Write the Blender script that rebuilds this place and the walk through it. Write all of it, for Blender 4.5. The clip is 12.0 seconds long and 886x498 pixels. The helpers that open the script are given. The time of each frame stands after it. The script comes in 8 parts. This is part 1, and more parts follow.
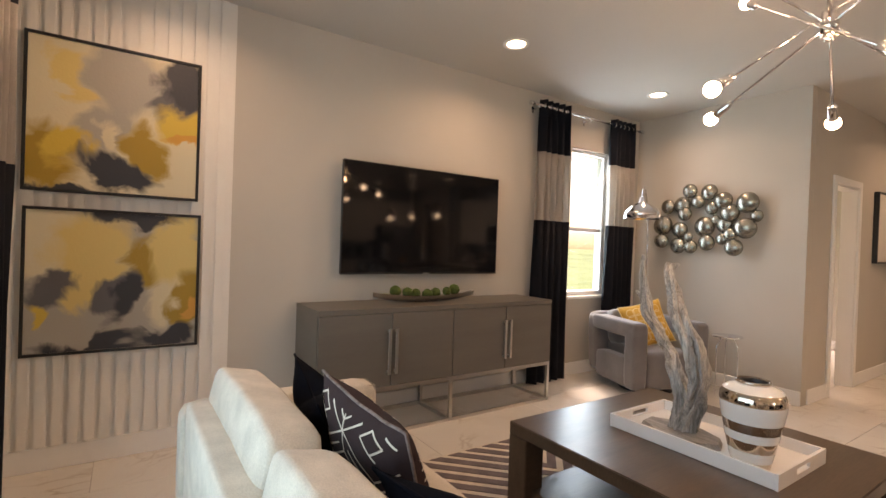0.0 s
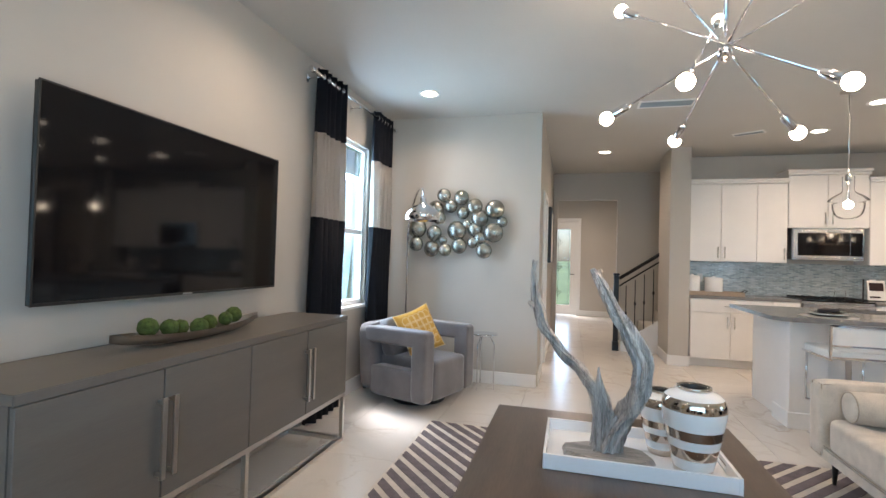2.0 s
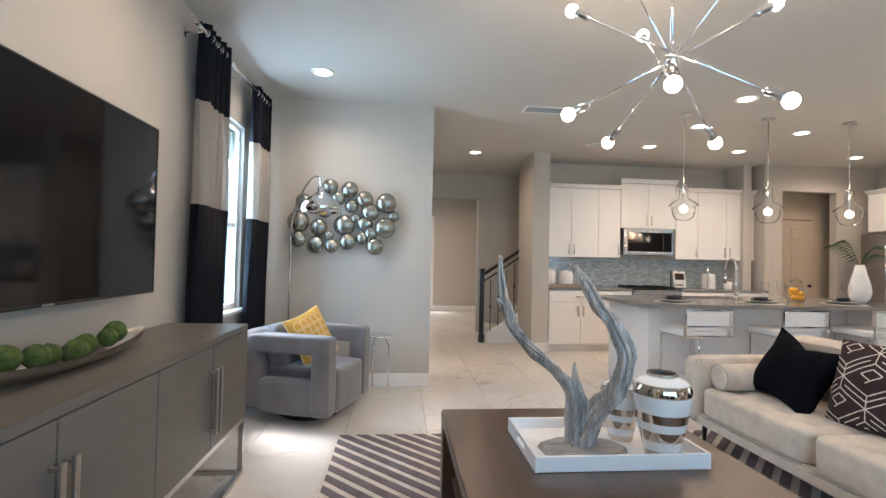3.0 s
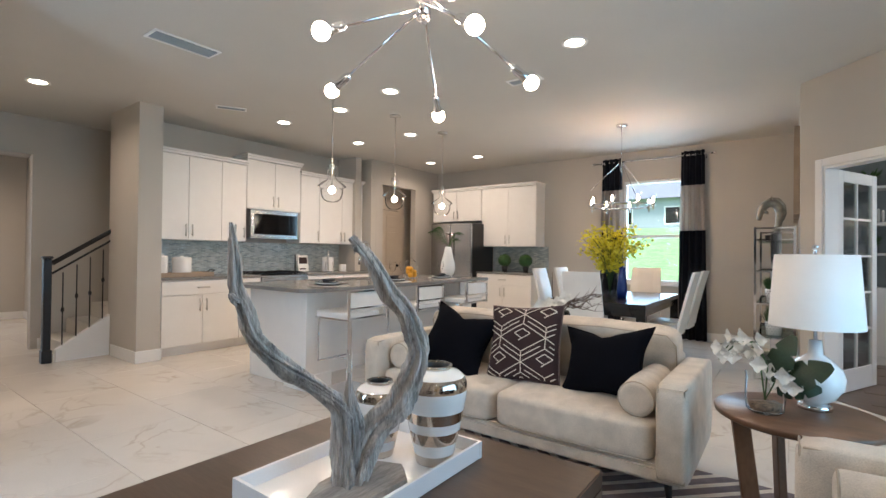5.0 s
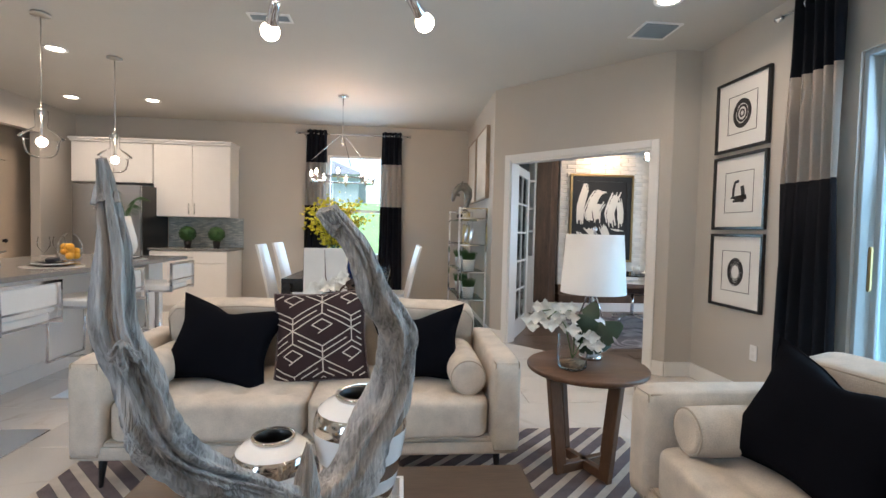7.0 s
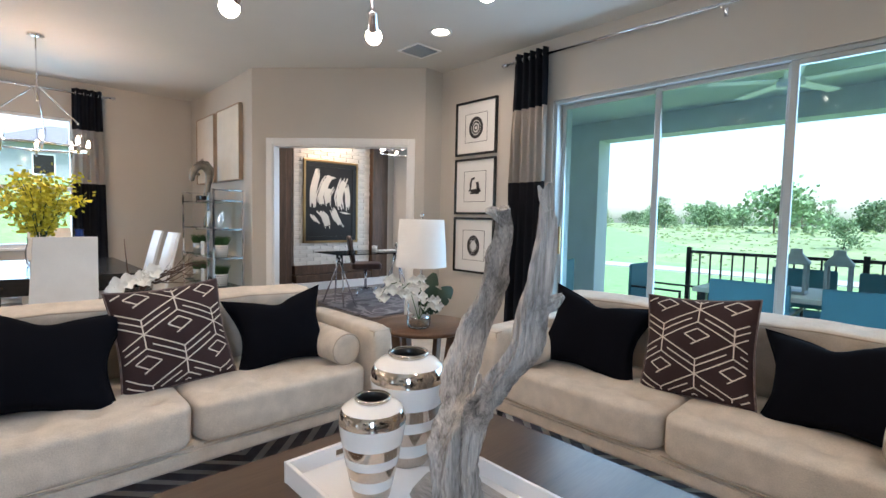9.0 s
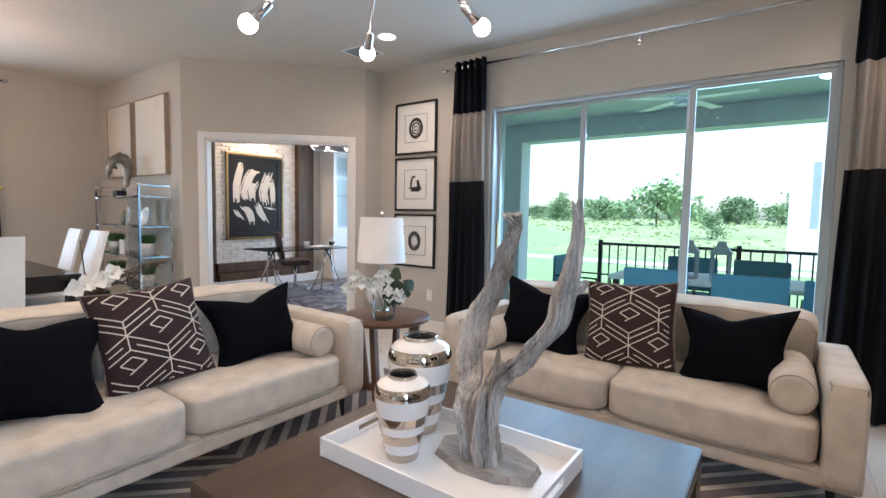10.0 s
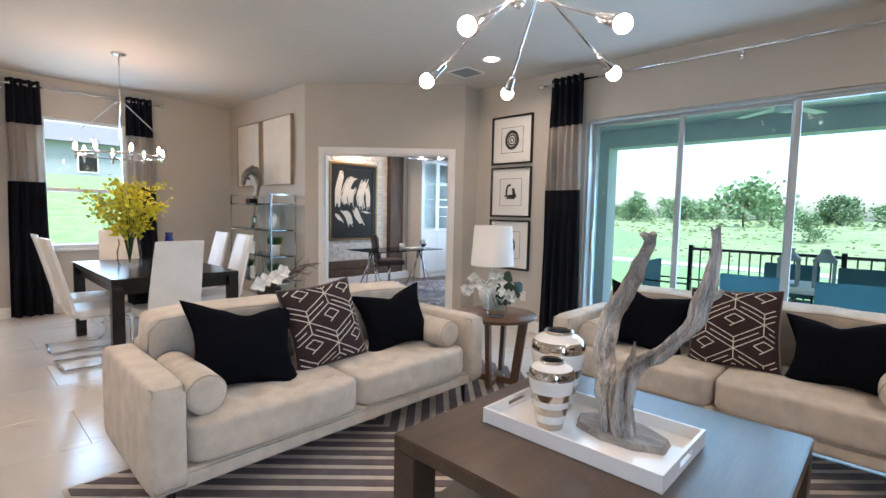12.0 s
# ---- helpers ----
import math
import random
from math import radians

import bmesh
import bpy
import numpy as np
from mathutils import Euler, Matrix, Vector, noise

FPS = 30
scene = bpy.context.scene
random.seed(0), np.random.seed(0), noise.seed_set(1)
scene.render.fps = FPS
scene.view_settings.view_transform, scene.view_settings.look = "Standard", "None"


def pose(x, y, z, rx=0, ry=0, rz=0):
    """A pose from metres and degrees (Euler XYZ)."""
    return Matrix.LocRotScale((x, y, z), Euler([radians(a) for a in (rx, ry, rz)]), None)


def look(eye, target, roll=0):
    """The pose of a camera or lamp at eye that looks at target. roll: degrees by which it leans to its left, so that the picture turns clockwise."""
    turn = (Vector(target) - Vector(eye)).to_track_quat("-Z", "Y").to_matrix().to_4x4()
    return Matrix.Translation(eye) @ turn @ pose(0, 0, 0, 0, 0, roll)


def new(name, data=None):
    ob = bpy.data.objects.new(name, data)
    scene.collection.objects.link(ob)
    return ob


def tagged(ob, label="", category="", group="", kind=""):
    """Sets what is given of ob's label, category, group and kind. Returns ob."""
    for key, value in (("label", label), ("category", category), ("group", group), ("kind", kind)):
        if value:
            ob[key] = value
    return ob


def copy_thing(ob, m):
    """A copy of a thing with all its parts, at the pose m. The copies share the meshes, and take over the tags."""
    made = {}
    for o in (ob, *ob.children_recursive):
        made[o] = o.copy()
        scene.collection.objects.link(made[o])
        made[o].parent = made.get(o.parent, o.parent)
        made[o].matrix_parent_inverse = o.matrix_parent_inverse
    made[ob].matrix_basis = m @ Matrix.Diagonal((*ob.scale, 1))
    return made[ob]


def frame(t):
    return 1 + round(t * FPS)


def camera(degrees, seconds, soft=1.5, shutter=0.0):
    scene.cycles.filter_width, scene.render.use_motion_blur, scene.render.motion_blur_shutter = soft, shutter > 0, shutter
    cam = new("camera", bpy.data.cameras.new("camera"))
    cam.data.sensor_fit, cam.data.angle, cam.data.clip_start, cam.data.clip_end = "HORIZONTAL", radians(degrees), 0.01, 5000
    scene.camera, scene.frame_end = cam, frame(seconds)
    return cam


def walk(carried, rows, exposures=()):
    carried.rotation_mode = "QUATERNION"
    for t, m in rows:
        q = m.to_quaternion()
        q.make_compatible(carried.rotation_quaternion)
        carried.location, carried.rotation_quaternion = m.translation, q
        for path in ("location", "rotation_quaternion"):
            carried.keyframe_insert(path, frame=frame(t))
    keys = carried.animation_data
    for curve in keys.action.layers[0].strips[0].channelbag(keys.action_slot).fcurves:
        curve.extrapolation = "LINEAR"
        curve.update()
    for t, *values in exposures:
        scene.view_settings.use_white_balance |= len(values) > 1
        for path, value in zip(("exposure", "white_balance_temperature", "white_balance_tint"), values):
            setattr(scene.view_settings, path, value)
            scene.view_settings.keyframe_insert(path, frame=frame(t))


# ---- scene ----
cam = camera(86.4, 12.0)
METRES, EYE, TILT, LEAN, TURN = 8.0, 1.5, 0.0, 0.0, -35.9
PATH = [
    (0, (0.876, 0.694, 1.318), (1.991, 2.355, 1.301), 2.0),
    (0.5, (0.883, 0.984, 1.309), (2.357, 2.336, 1.313), 2.0),
    (1, (0.87, 1.353, 1.305), (2.562, 2.42, 1.322), 1.7),
    (1.5, (0.844, 1.7, 1.314), (2.684, 2.484, 1.34), 1.9),
    (2, (0.899, 2.051, 1.298), (2.83, 2.573, 1.338), 1.6),
    (2.5, (0.981, 2.396, 1.283), (2.97, 2.606, 1.328), 1.4),
    (3, (1.072, 2.688, 1.276), (3.062, 2.502, 1.322), 1.2),
    (3.5, (1.228, 2.914, 1.257), (3.133, 2.304, 1.306), 0.8),
    (5.5, (2.217, 2.943, 1.221), (3.08, 1.139, 1.211), 1.0),
    (6, (2.479, 2.882, 1.247), (3.011, 0.954, 1.204), 1.5),
    (6.5, (2.691, 2.814, 1.222), (2.879, 0.824, 1.165), 1.4),
    (7, (2.892, 2.772, 1.234), (2.719, 0.781, 1.159), 1.3),
    (9, (3.927, 2.703, 1.236), (2.555, 1.252, 1.112), 1.2),
    (9.5, (4.143, 2.654, 1.238), (2.616, 1.369, 1.106), 1.2),
    (10, (4.329, 2.62, 1.259), (2.71, 1.456, 1.116), 1.1),
    (10.5, (4.531, 2.635, 1.277), (2.866, 1.537, 1.13), 1.1),
    (11, (4.688, 2.676, 1.303), (3.032, 1.564, 1.156), 1.0),
    (11.5, (4.757, 2.7, 1.326), (3.165, 1.499, 1.171), 1.0),
    (12, (4.848, 2.615, 1.326), (3.407, 1.236, 1.175), 1.2),
]
EXPOSURES = [(0, 1.42, 8900, 32), (0.7, 1.56, 7350, 24), (1.5, 1.69, 6350, 17), (3.2, 1.74, 6280, 17), (5.5, 1.69, 6180, 16), (7.0, 1.70, 6120, 16), (9.0, 1.77, 6120, 18), (10.5, 1.86, 6200, 21), (12, 1.74, 6160, 19)]
walk(cam, [(t, look(eye, target, roll)) for t, eye, target, roll in PATH], EXPOSURES)

# ---- world, sun and lamps ----
CEIL = 2.84
scene.view_settings.exposure = 0.0
world = bpy.data.worlds.new("world")
scene.world = world
world.use_nodes = True
wn = world.node_tree.nodes
sky = wn.new("ShaderNodeTexSky")
sky.sky_type, sky.sun_disc = "NISHITA", False
sky.sun_elevation, sky.sun_rotation = radians(61), radians(38)
sky.air_density, sky.dust_density = 1.2, 2.2
wn["Background"].inputs["Strength"].default_value = 0.15
world.node_tree.links.new(sky.outputs[0], wn["Background"].inputs["Color"])
sun = new("sun", bpy.data.lights.new("sun", "SUN"))
sun.data.energy, sun.data.angle, sun.data.color = 2.4, radians(12), (1, 0.95, 0.88)
sun.matrix_world = look((0, 0, 0), (-0.30, -0.38, -0.88))


def area(name, m, sx, sy, power, color, spread=180, disk=False):
    d = bpy.data.lights.new(name, "AREA")
    d.shape = "DISK" if disk else "RECTANGLE"
    d.size, d.size_y, d.energy, d.color, d.spread = sx, sy, power, color, radians(spread)
    ob = new(name, d)
    ob.matrix_world = m
    return ob


WARM = (1.0, 0.79, 0.58)
DAY = (0.50, 0.77, 1.0)
area("slider_daylight", look((0.16, 1.58, 1.2), (2, 1.58, 1.0)), 2.5, 2.1, 23, DAY)
area("window_daylight", look((5.0, 4.16, 1.6), (5.0, 3, 1.5)), 0.55, 1.5, 14, DAY)
area("dining_daylight", look((3.65, -4.86, 1.6), (3.65, -3, 1.5)), 0.8, 1.55, 12, DAY)
CANS = [(1.12, 3.36), (3.26, 3.36), (5.1, 3.36), (7.79, 1.62), (1.12, -0.35), (3.27, -0.52), (5.17, -0.52), (6.06, -0.65), (7.04, -0.6),
        (6.12, -1.95), (7.08, -1.9), (6.14, -3.7), (7.13, -3.7)]
for cx, cy in CANS:
    area("can_light", look((cx, cy, CEIL - 0.012), (cx, cy, 0)), 0.13, 0.13, 2.7, WARM, 150, True)

# ---- materials ----


def ramp(nt, fac, stops, interp="LINEAR"):
    r = nt.nodes.new("ShaderNodeValToRGB")
    r.color_ramp.interpolation = interp
    el = r.color_ramp.elements
    while len(el) < len(stops):
        el.new(0.5)
    for e, (p, c) in zip(el, stops):
        e.position, e.color = p, (*c, 1)
    nt.links.new(fac, r.inputs[0])
    return r.outputs[0]


def mat(name, col, rough=0.5, metal=0.0, var=0.06, scale=6.0, fine=120.0, bump=0.1, stretch=(1, 1, 1), per=0.0, sheen=0.0, coat=0.0,
        spec=0.5, emit=0.0, dist=0.002):
    """A base colour with broad and fine variation, fine relief, and a shade of its own for each object (per)."""
    m = bpy.data.materials.new(name)
    m.use_nodes = True
    nt = m.node_tree
    b = nt.nodes["Principled BSDF"]
    tc = nt.nodes.new("ShaderNodeTexCoord")
    mp = nt.nodes.new("ShaderNodeMapping")
    mp.inputs["Scale"].default_value = stretch
    nt.links.new(tc.outputs["Object"], mp.inputs[0])
    n1, n2 = nt.nodes.new("ShaderNodeTexNoise"), nt.nodes.new("ShaderNodeTexNoise")
    for n, s in ((n1, scale), (n2, fine)):
        n.inputs["Scale"].default_value = s
        n.inputs["Detail"].default_value = 4
        nt.links.new(mp.outputs[0], n.inputs["Vector"])
    mix = nt.nodes.new("ShaderNodeMath")
    mix.operation = "MULTIPLY_ADD"
    nt.links.new(n1.outputs[0], mix.inputs[0])
    mix.inputs[1].default_value = 0.6
    m2 = nt.nodes.new("ShaderNodeMath")
    m2.operation = "MULTIPLY"
    nt.links.new(n2.outputs[0], m2.inputs[0])
    m2.inputs[1].default_value = 0.4
    nt.links.new(m2.outputs[0], mix.inputs[2])
    lo, hi = [max(0, c * (1 - var * 3)) for c in col], [min(1, c * (1 + var * 3)) for c in col]
    out = ramp(nt, mix.outputs[0], [(0.25, lo), (0.75, hi)])
    if per:
        oi = nt.nodes.new("ShaderNodeObjectInfo")
        hs = nt.nodes.new("ShaderNodeHueSaturation")
        mr = nt.nodes.new("ShaderNodeMapRange")
        mr.inputs[3].default_value, mr.inputs[4].default_value = 1 - per, 1 + per
        nt.links.new(oi.outputs["Random"], mr.inputs[0])
        nt.links.new(mr.outputs[0], hs.inputs["Value"])
        nt.links.new(out, hs.inputs["Color"])
        out = hs.outputs[0]
    nt.links.new(out, b.inputs["Base Color"])
    b.inputs["Roughness"].default_value, b.inputs["Metallic"].default_value = rough, metal
    b.inputs["Specular IOR Level"].default_value = spec
    b.inputs["Sheen Weight"].default_value, b.inputs["Coat Weight"].default_value = sheen, coat
    if emit:
        b.inputs["Emission Color"].default_value, b.inputs["Emission Strength"].default_value = (*col, 1), emit
    if bump:
        bp = nt.nodes.new("ShaderNodeBump")
        bp.inputs["Strength"].default_value, bp.inputs["Distance"].default_value = bump, dist
        nt.links.new(n2.outputs[0], bp.inputs["Height"])
        nt.links.new(bp.outputs[0], b.inputs["Normal"])
    return m


def glass(name, tint=(1, 1, 1), rough=0.0, ior=1.45, thin=False):
    m = bpy.data.materials.new(name)
    m.use_nodes = True
    nt = m.node_tree
    if thin:
        out = nt.nodes["Material Output"]
        tr, gl, mx, fr = (nt.nodes.new("ShaderNode" + k) for k in ("BsdfTransparent", "BsdfGlossy", "MixShader", "LayerWeight"))
        tr.inputs[0].default_value = (*tint, 1)
        gl.inputs["Roughness"].default_value = 0.02
        fr.inputs[0].default_value = 0.17 * (ior - 0.45)
        sc = nt.nodes.new("ShaderNodeMath")
        sc.operation = "MULTIPLY"
        sc.inputs[1].default_value = 0.9
        nt.links.new(fr.outputs["Fresnel"], sc.inputs[0])
        nt.links.new(sc.outputs[0], mx.inputs[0])
        nt.links.new(tr.outputs[0], mx.inputs[1])
        nt.links.new(gl.outputs[0], mx.inputs[2])
        nt.links.new(mx.outputs[0], out.inputs[0])
        return m
    b = nt.nodes["Principled BSDF"]
    b.inputs["Base Color"].default_value = (*tint, 1)
    b.inputs["Transmission Weight"].default_value, b.inputs["Roughness"].default_value, b.inputs["IOR"].default_value = 1, rough, ior
    return m


def marble():
    m = mat("marble_tile", (0.66, 0.625, 0.575), 0.2, var=0.03, scale=2.2, bump=0.02, per=0.03)
    nt = m.node_tree
    b = nt.nodes["Principled BSDF"]
    base = b.inputs["Base Color"].links[0].from_socket
    g = nt.nodes.new("ShaderNodeNewGeometry")
    oi = nt.nodes.new("ShaderNodeObjectInfo")
    ad = nt.nodes.new("ShaderNodeVectorMath")
    ad.operation = "MULTIPLY_ADD"
    nt.links.new(oi.outputs["Random"], ad.inputs[0])
    ad.inputs[1].default_value = (7, 7, 7)
    nt.links.new(g.outputs["Position"], ad.inputs[2])
    n = nt.nodes.new("ShaderNodeTexNoise")
    n.inputs["Scale"].default_value, n.inputs["Detail"].default_value, n.inputs["Distortion"].default_value = 1.3, 6, 1.6
    nt.links.new(ad.outputs[0], n.inputs["Vector"])
    v = ramp(nt, n.outputs[0], [(0.475, (0, 0, 0)), (0.5, (1, 1, 1)), (0.525, (0, 0, 0))])
    n3 = nt.nodes.new("ShaderNodeTexNoise")
    n3.inputs["Scale"].default_value = 2.0
    nt.links.new(ad.outputs[0], n3.inputs["Vector"])
    k = ramp(nt, n3.outputs[0], [(0.45, (0, 0, 0)), (0.7, (0.5, 0.5, 0.5))])
    mu = nt.nodes.new("ShaderNodeMath")
    mu.operation = "MULTIPLY"
    nt.links.new(v, mu.inputs[0])
    nt.links.new(k, mu.inputs[1])
    mx = nt.nodes.new("ShaderNodeMix")
    mx.data_type = "RGBA"
    nt.links.new(mu.outputs[0], mx.inputs[0])
    nt.links.new(base, mx.inputs[6])
    mx.inputs[7].default_value = (0.34, 0.26, 0.18, 1)
    nt.links.new(mx.outputs[2], b.inputs["Base Color"])
    return m


def abstract(name, colors, scale, seed, dist=1.2, stretch=(1, 1, 1.0)):
    """A painted canvas: broad torn fields of colour, with brush marks."""
    m = bpy.data.materials.new(name)
    m.use_nodes = True
    nt = m.node_tree
    b = nt.nodes["Principled BSDF"]
    tc = nt.nodes.new("ShaderNodeTexCoord")
    mp = nt.nodes.new("ShaderNodeMapping")
    mp.inputs["Location"].default_value = (seed, seed * 1.7, seed * 0.6)
    mp.inputs["Rotation"].default_value = (0, 0.5, 0)
    mp.inputs["Scale"].default_value = stretch
    nt.links.new(tc.outputs["Object"], mp.inputs[0])
    n = nt.nodes.new("ShaderNodeTexNoise")
    n.inputs["Scale"].default_value, n.inputs["Detail"].default_value, n.inputs["Distortion"].default_value = scale, 3.0, dist
    nt.links.new(mp.outputs[0], n.inputs["Vector"])
    lo, hi = 0.33, 0.67
    st = [(lo + (hi - lo) * i / len(colors), c) for i, c in enumerate(colors)]
    col = ramp(nt, n.outputs[0], st, "EASE")
    nt.links.new(col, b.inputs["Base Color"])
    b.inputs["Roughness"].default_value = 0.55
    n2 = nt.nodes.new("ShaderNodeTexNoise")
    n2.inputs["Scale"].default_value = 60
    bp = nt.nodes.new("ShaderNodeBump")
    bp.inputs["Strength"].default_value, bp.inputs["Distance"].default_value = 0.4, 0.002
    nt.links.new(n2.outputs[0], bp.inputs["Height"])
    nt.links.new(bp.outputs[0], b.inputs["Normal"])
    return m


M_WALL = mat("greige_paint", (0.50, 0.465, 0.415), 0.62, var=0.02, scale=1.5, fine=260, bump=0.12)
M_CEIL = mat("ceiling_paint", (0.56, 0.54, 0.50), 0.8, var=0.015, scale=1.2, fine=90, bump=0.3)
M_TRIM = mat("white_trim_paint", (0.80, 0.79, 0.77), 0.35, var=0.01, bump=0.03)
M_SLAT = mat("white_slat_paint", (0.76, 0.74, 0.70), 0.5, var=0.015, bump=0.03)
M_CAB = mat("white_cabinet_paint", (0.80, 0.78, 0.75), 0.35, var=0.01, bump=0.02)
M_TILE = marble()
M_GROUT = mat("grout", (0.42, 0.39, 0.35), 0.8, var=0.05)
M_CHROME = mat("polished_chrome", (0.80, 0.80, 0.82), 0.07, 1.0, var=0.01, bump=0)
M_NICKEL = mat("brushed_nickel", (0.55, 0.53, 0.50), 0.28, 1.0, var=0.03, bump=0.05)
M_STEEL = mat("stainless_steel", (0.45, 0.45, 0.46), 0.25, 1.0, var=0.04, fine=90, stretch=(1, 1, 12), bump=0.05)
M_BLACKMETAL = mat("black_metal", (0.02, 0.02, 0.022), 0.4, 0.5, var=0.05, bump=0.05)
M_NAVY = mat("dark_charcoal_fabric", (0.013, 0.015, 0.022), 0.8, var=0.1, fine=400, bump=0.3, spec=0.3)
M_CURTW = mat("cream_satin_band", (0.52, 0.47, 0.42), 0.5, var=0.05, fine=300, bump=0.2, stretch=(1, 1, 0.2))
M_SOFA = mat("cream_chenille", (0.57, 0.505, 0.425), 0.9, var=0.09, scale=11, fine=190, bump=0.6, sheen=0.15, dist=0.003)
M_PIPE = mat("cream_piping", (0.40, 0.345, 0.275), 0.9, var=0.05, fine=400, bump=0.3)
M_BLACKPIL = mat("black_cotton", (0.003, 0.0035, 0.006), 0.95, var=0.1, fine=500, bump=0.3, spec=0.08)
M_BROWNPIL = mat("plum_brown_weave", (0.040, 0.024, 0.025), 0.9, var=0.12, fine=450, bump=0.4, spec=0.2)
M_CREAMCORD = mat("cream_cord", (0.62, 0.56, 0.48), 0.85, var=0.06, fine=400, bump=0.3)
M_BROWNCORD = mat("brown_twisted_cord", (0.16, 0.12, 0.11), 0.9, var=0.3, scale=60, fine=300, bump=0.4)
M_GREYVELVET = mat("grey_velvet", (0.14, 0.13, 0.133), 0.8, var=0.16, scale=4, fine=300, bump=0.15, sheen=0.5)
M_YELLOW = mat("mustard_cotton", (0.62, 0.36, 0.07), 0.8, var=0.06, fine=400, bump=0.3)
M_YELLOW2 = mat("pale_yellow_print", (0.78, 0.62, 0.34), 0.8, var=0.05, fine=400, bump=0.2)
M_GREYWOOD = mat("grey_brown_lacquered_oak", (0.128, 0.115, 0.100), 0.4, var=0.05, scale=4, fine=70, stretch=(0.3, 1, 3), bump=0.12)
M_ESPRESSO = mat("espresso_wood", (0.080, 0.053, 0.036), 0.28, var=0.16, scale=4, fine=50, stretch=(0.3, 3, 1), bump=0.12)
M_WALNUT = mat("walnut", (0.13, 0.068, 0.038), 0.4, var=0.16, scale=6, fine=60, stretch=(0.5, 3, 0.5), bump=0.12)
M_BLACKWOOD = mat("black_lacquered_wood", (0.014, 0.013, 0.013), 0.22, var=0.08, bump=0.03)
M_DRIFT = None
M_WHITELAC = mat("white_lacquer", (0.82, 0.82, 0.82), 0.15, var=0.01, bump=0)
M_CERAM = mat("white_glazed_ceramic", (0.80, 0.79, 0.77), 0.1, var=0.01, bump=0)
M_SILVER = mat("silver_glaze", (0.62, 0.55, 0.48), 0.12, 1.0, var=0.05, bump=0)
M_RUGD = mat("mauve_grey_wool", (0.155, 0.125, 0.13), 0.95, var=0.12, scale=12, fine=300, bump=0.8, dist=0.004)
M_RUGL = mat("cream_wool", (0.60, 0.54, 0.46), 0.95, var=0.07, scale=12, fine=300, bump=0.8, dist=0.004)
M_COUNTER = mat("grey_quartz", (0.20, 0.19, 0.18), 0.18, var=0.1, scale=30, fine=200, bump=0.02)
M_SPLASH = mat("glass_mosaic", (0.40, 0.46, 0.47), 0.15, var=0.15, scale=14, bump=0.05, per=0.3)
M_LEATHER = mat("white_leather", (0.74, 0.73, 0.70), 0.4, var=0.03, fine=200, bump=0.15)
M_BLACKGLASS = mat("black_glass", (0.004, 0.004, 0.005), 0.06, var=0.01, bump=0, spec=0.32)
M_ALU = mat("grey_white_aluminium", (0.40, 0.44, 0.45), 0.4, var=0.02, bump=0)
M_BLACKPL = mat("black_plastic", (0.012, 0.012, 0.012), 0.35, var=0.05, bump=0.05)
M_LEAF = mat("leaf_green", (0.045, 0.12, 0.03), 0.5, var=0.2, scale=12, bump=0.2, per=0.2)
M_DARKLEAF = mat("dark_glossy_leaf", (0.014, 0.038, 0.014), 0.5, var=0.2, scale=12, bump=0.2)
M_MOSS = mat("moss_green", (0.065, 0.10, 0.02), 0.95, var=0.3, scale=40, fine=220, bump=1.0, dist=0.006)
M_GRASS = mat("lawn_green", (0.17, 0.30, 0.11), 0.9, var=0.15, scale=3, fine=30, bump=0.5)
M_FIELD = mat("meadow_green", (0.22, 0.28, 0.12), 0.9, var=0.2, scale=0.15, fine=2, bump=0.5)
M_TREE = mat("tree_foliage", (0.15, 0.24, 0.11), 0.8, var=0.25, scale=2, bump=0.5, per=0.35)
M_BARK = mat("bark", (0.10, 0.075, 0.05), 0.9, var=0.2, bump=0.6)
M_LANAI = mat("lanai_stucco", (0.60, 0.63, 0.62), 0.85, var=0.04, fine=150, bump=0.4)
M_CONC = mat("concrete", (0.42, 0.40, 0.37), 0.8, var=0.06, bump=0.2)
M_BULB = mat("lit_bulb", (1.0, 0.82, 0.58), 0.3, var=0, bump=0, emit=14)
M_CANLENS = mat("lit_lens", (1.0, 0.86, 0.66), 0.3, var=0, bump=0, emit=5)
M_SHADE = mat("white_linen_shade", (0.80, 0.79, 0.77), 0.8, var=0.02, fine=400, bump=0.25)
M_WATERGLASS = glass("clear_glass", (0.98, 0.985, 0.985), thin=True, ior=1.05)
M_SHELFGLASS = glass("green_edged_glass", (0.82, 0.92, 0.89), thin=True, ior=1.5)
M_SMOKEGLASS = glass("smoked_table_glass", (0.34, 0.37, 0.38), thin=True, ior=1.5)
M_PANE = glass("window_glass", (0.93, 0.98, 0.98), thin=True, ior=1.45)
M_SLIDEGLASS = glass("tinted_sliding_glass", (0.84, 0.95, 0.975), thin=True, ior=1.5)
M_WHITEBRICK = mat("white_painted_brick", (0.68, 0.65, 0.60), 0.6, var=0.05, scale=8, bump=0.5, per=0.07)
M_BEAM = mat("dark_reclaimed_beam", (0.085, 0.048, 0.027), 0.6, var=0.25, scale=6, fine=50, stretch=(3, 3, 0.4), bump=0.5)
M_DARKFLOOR = mat("dark_plank", (0.09, 0.055, 0.036), 0.3, var=0.12, scale=6, stretch=(0.4, 3, 1), bump=0.1, per=0.2)
M_GOLD = mat("gilt", (0.50, 0.34, 0.16), 0.3, 1.0, var=0.05, bump=0.1)
M_BROWNLEATH = mat("brown_leather", (0.05, 0.025, 0.02), 0.45, var=0.1, bump=0.2)
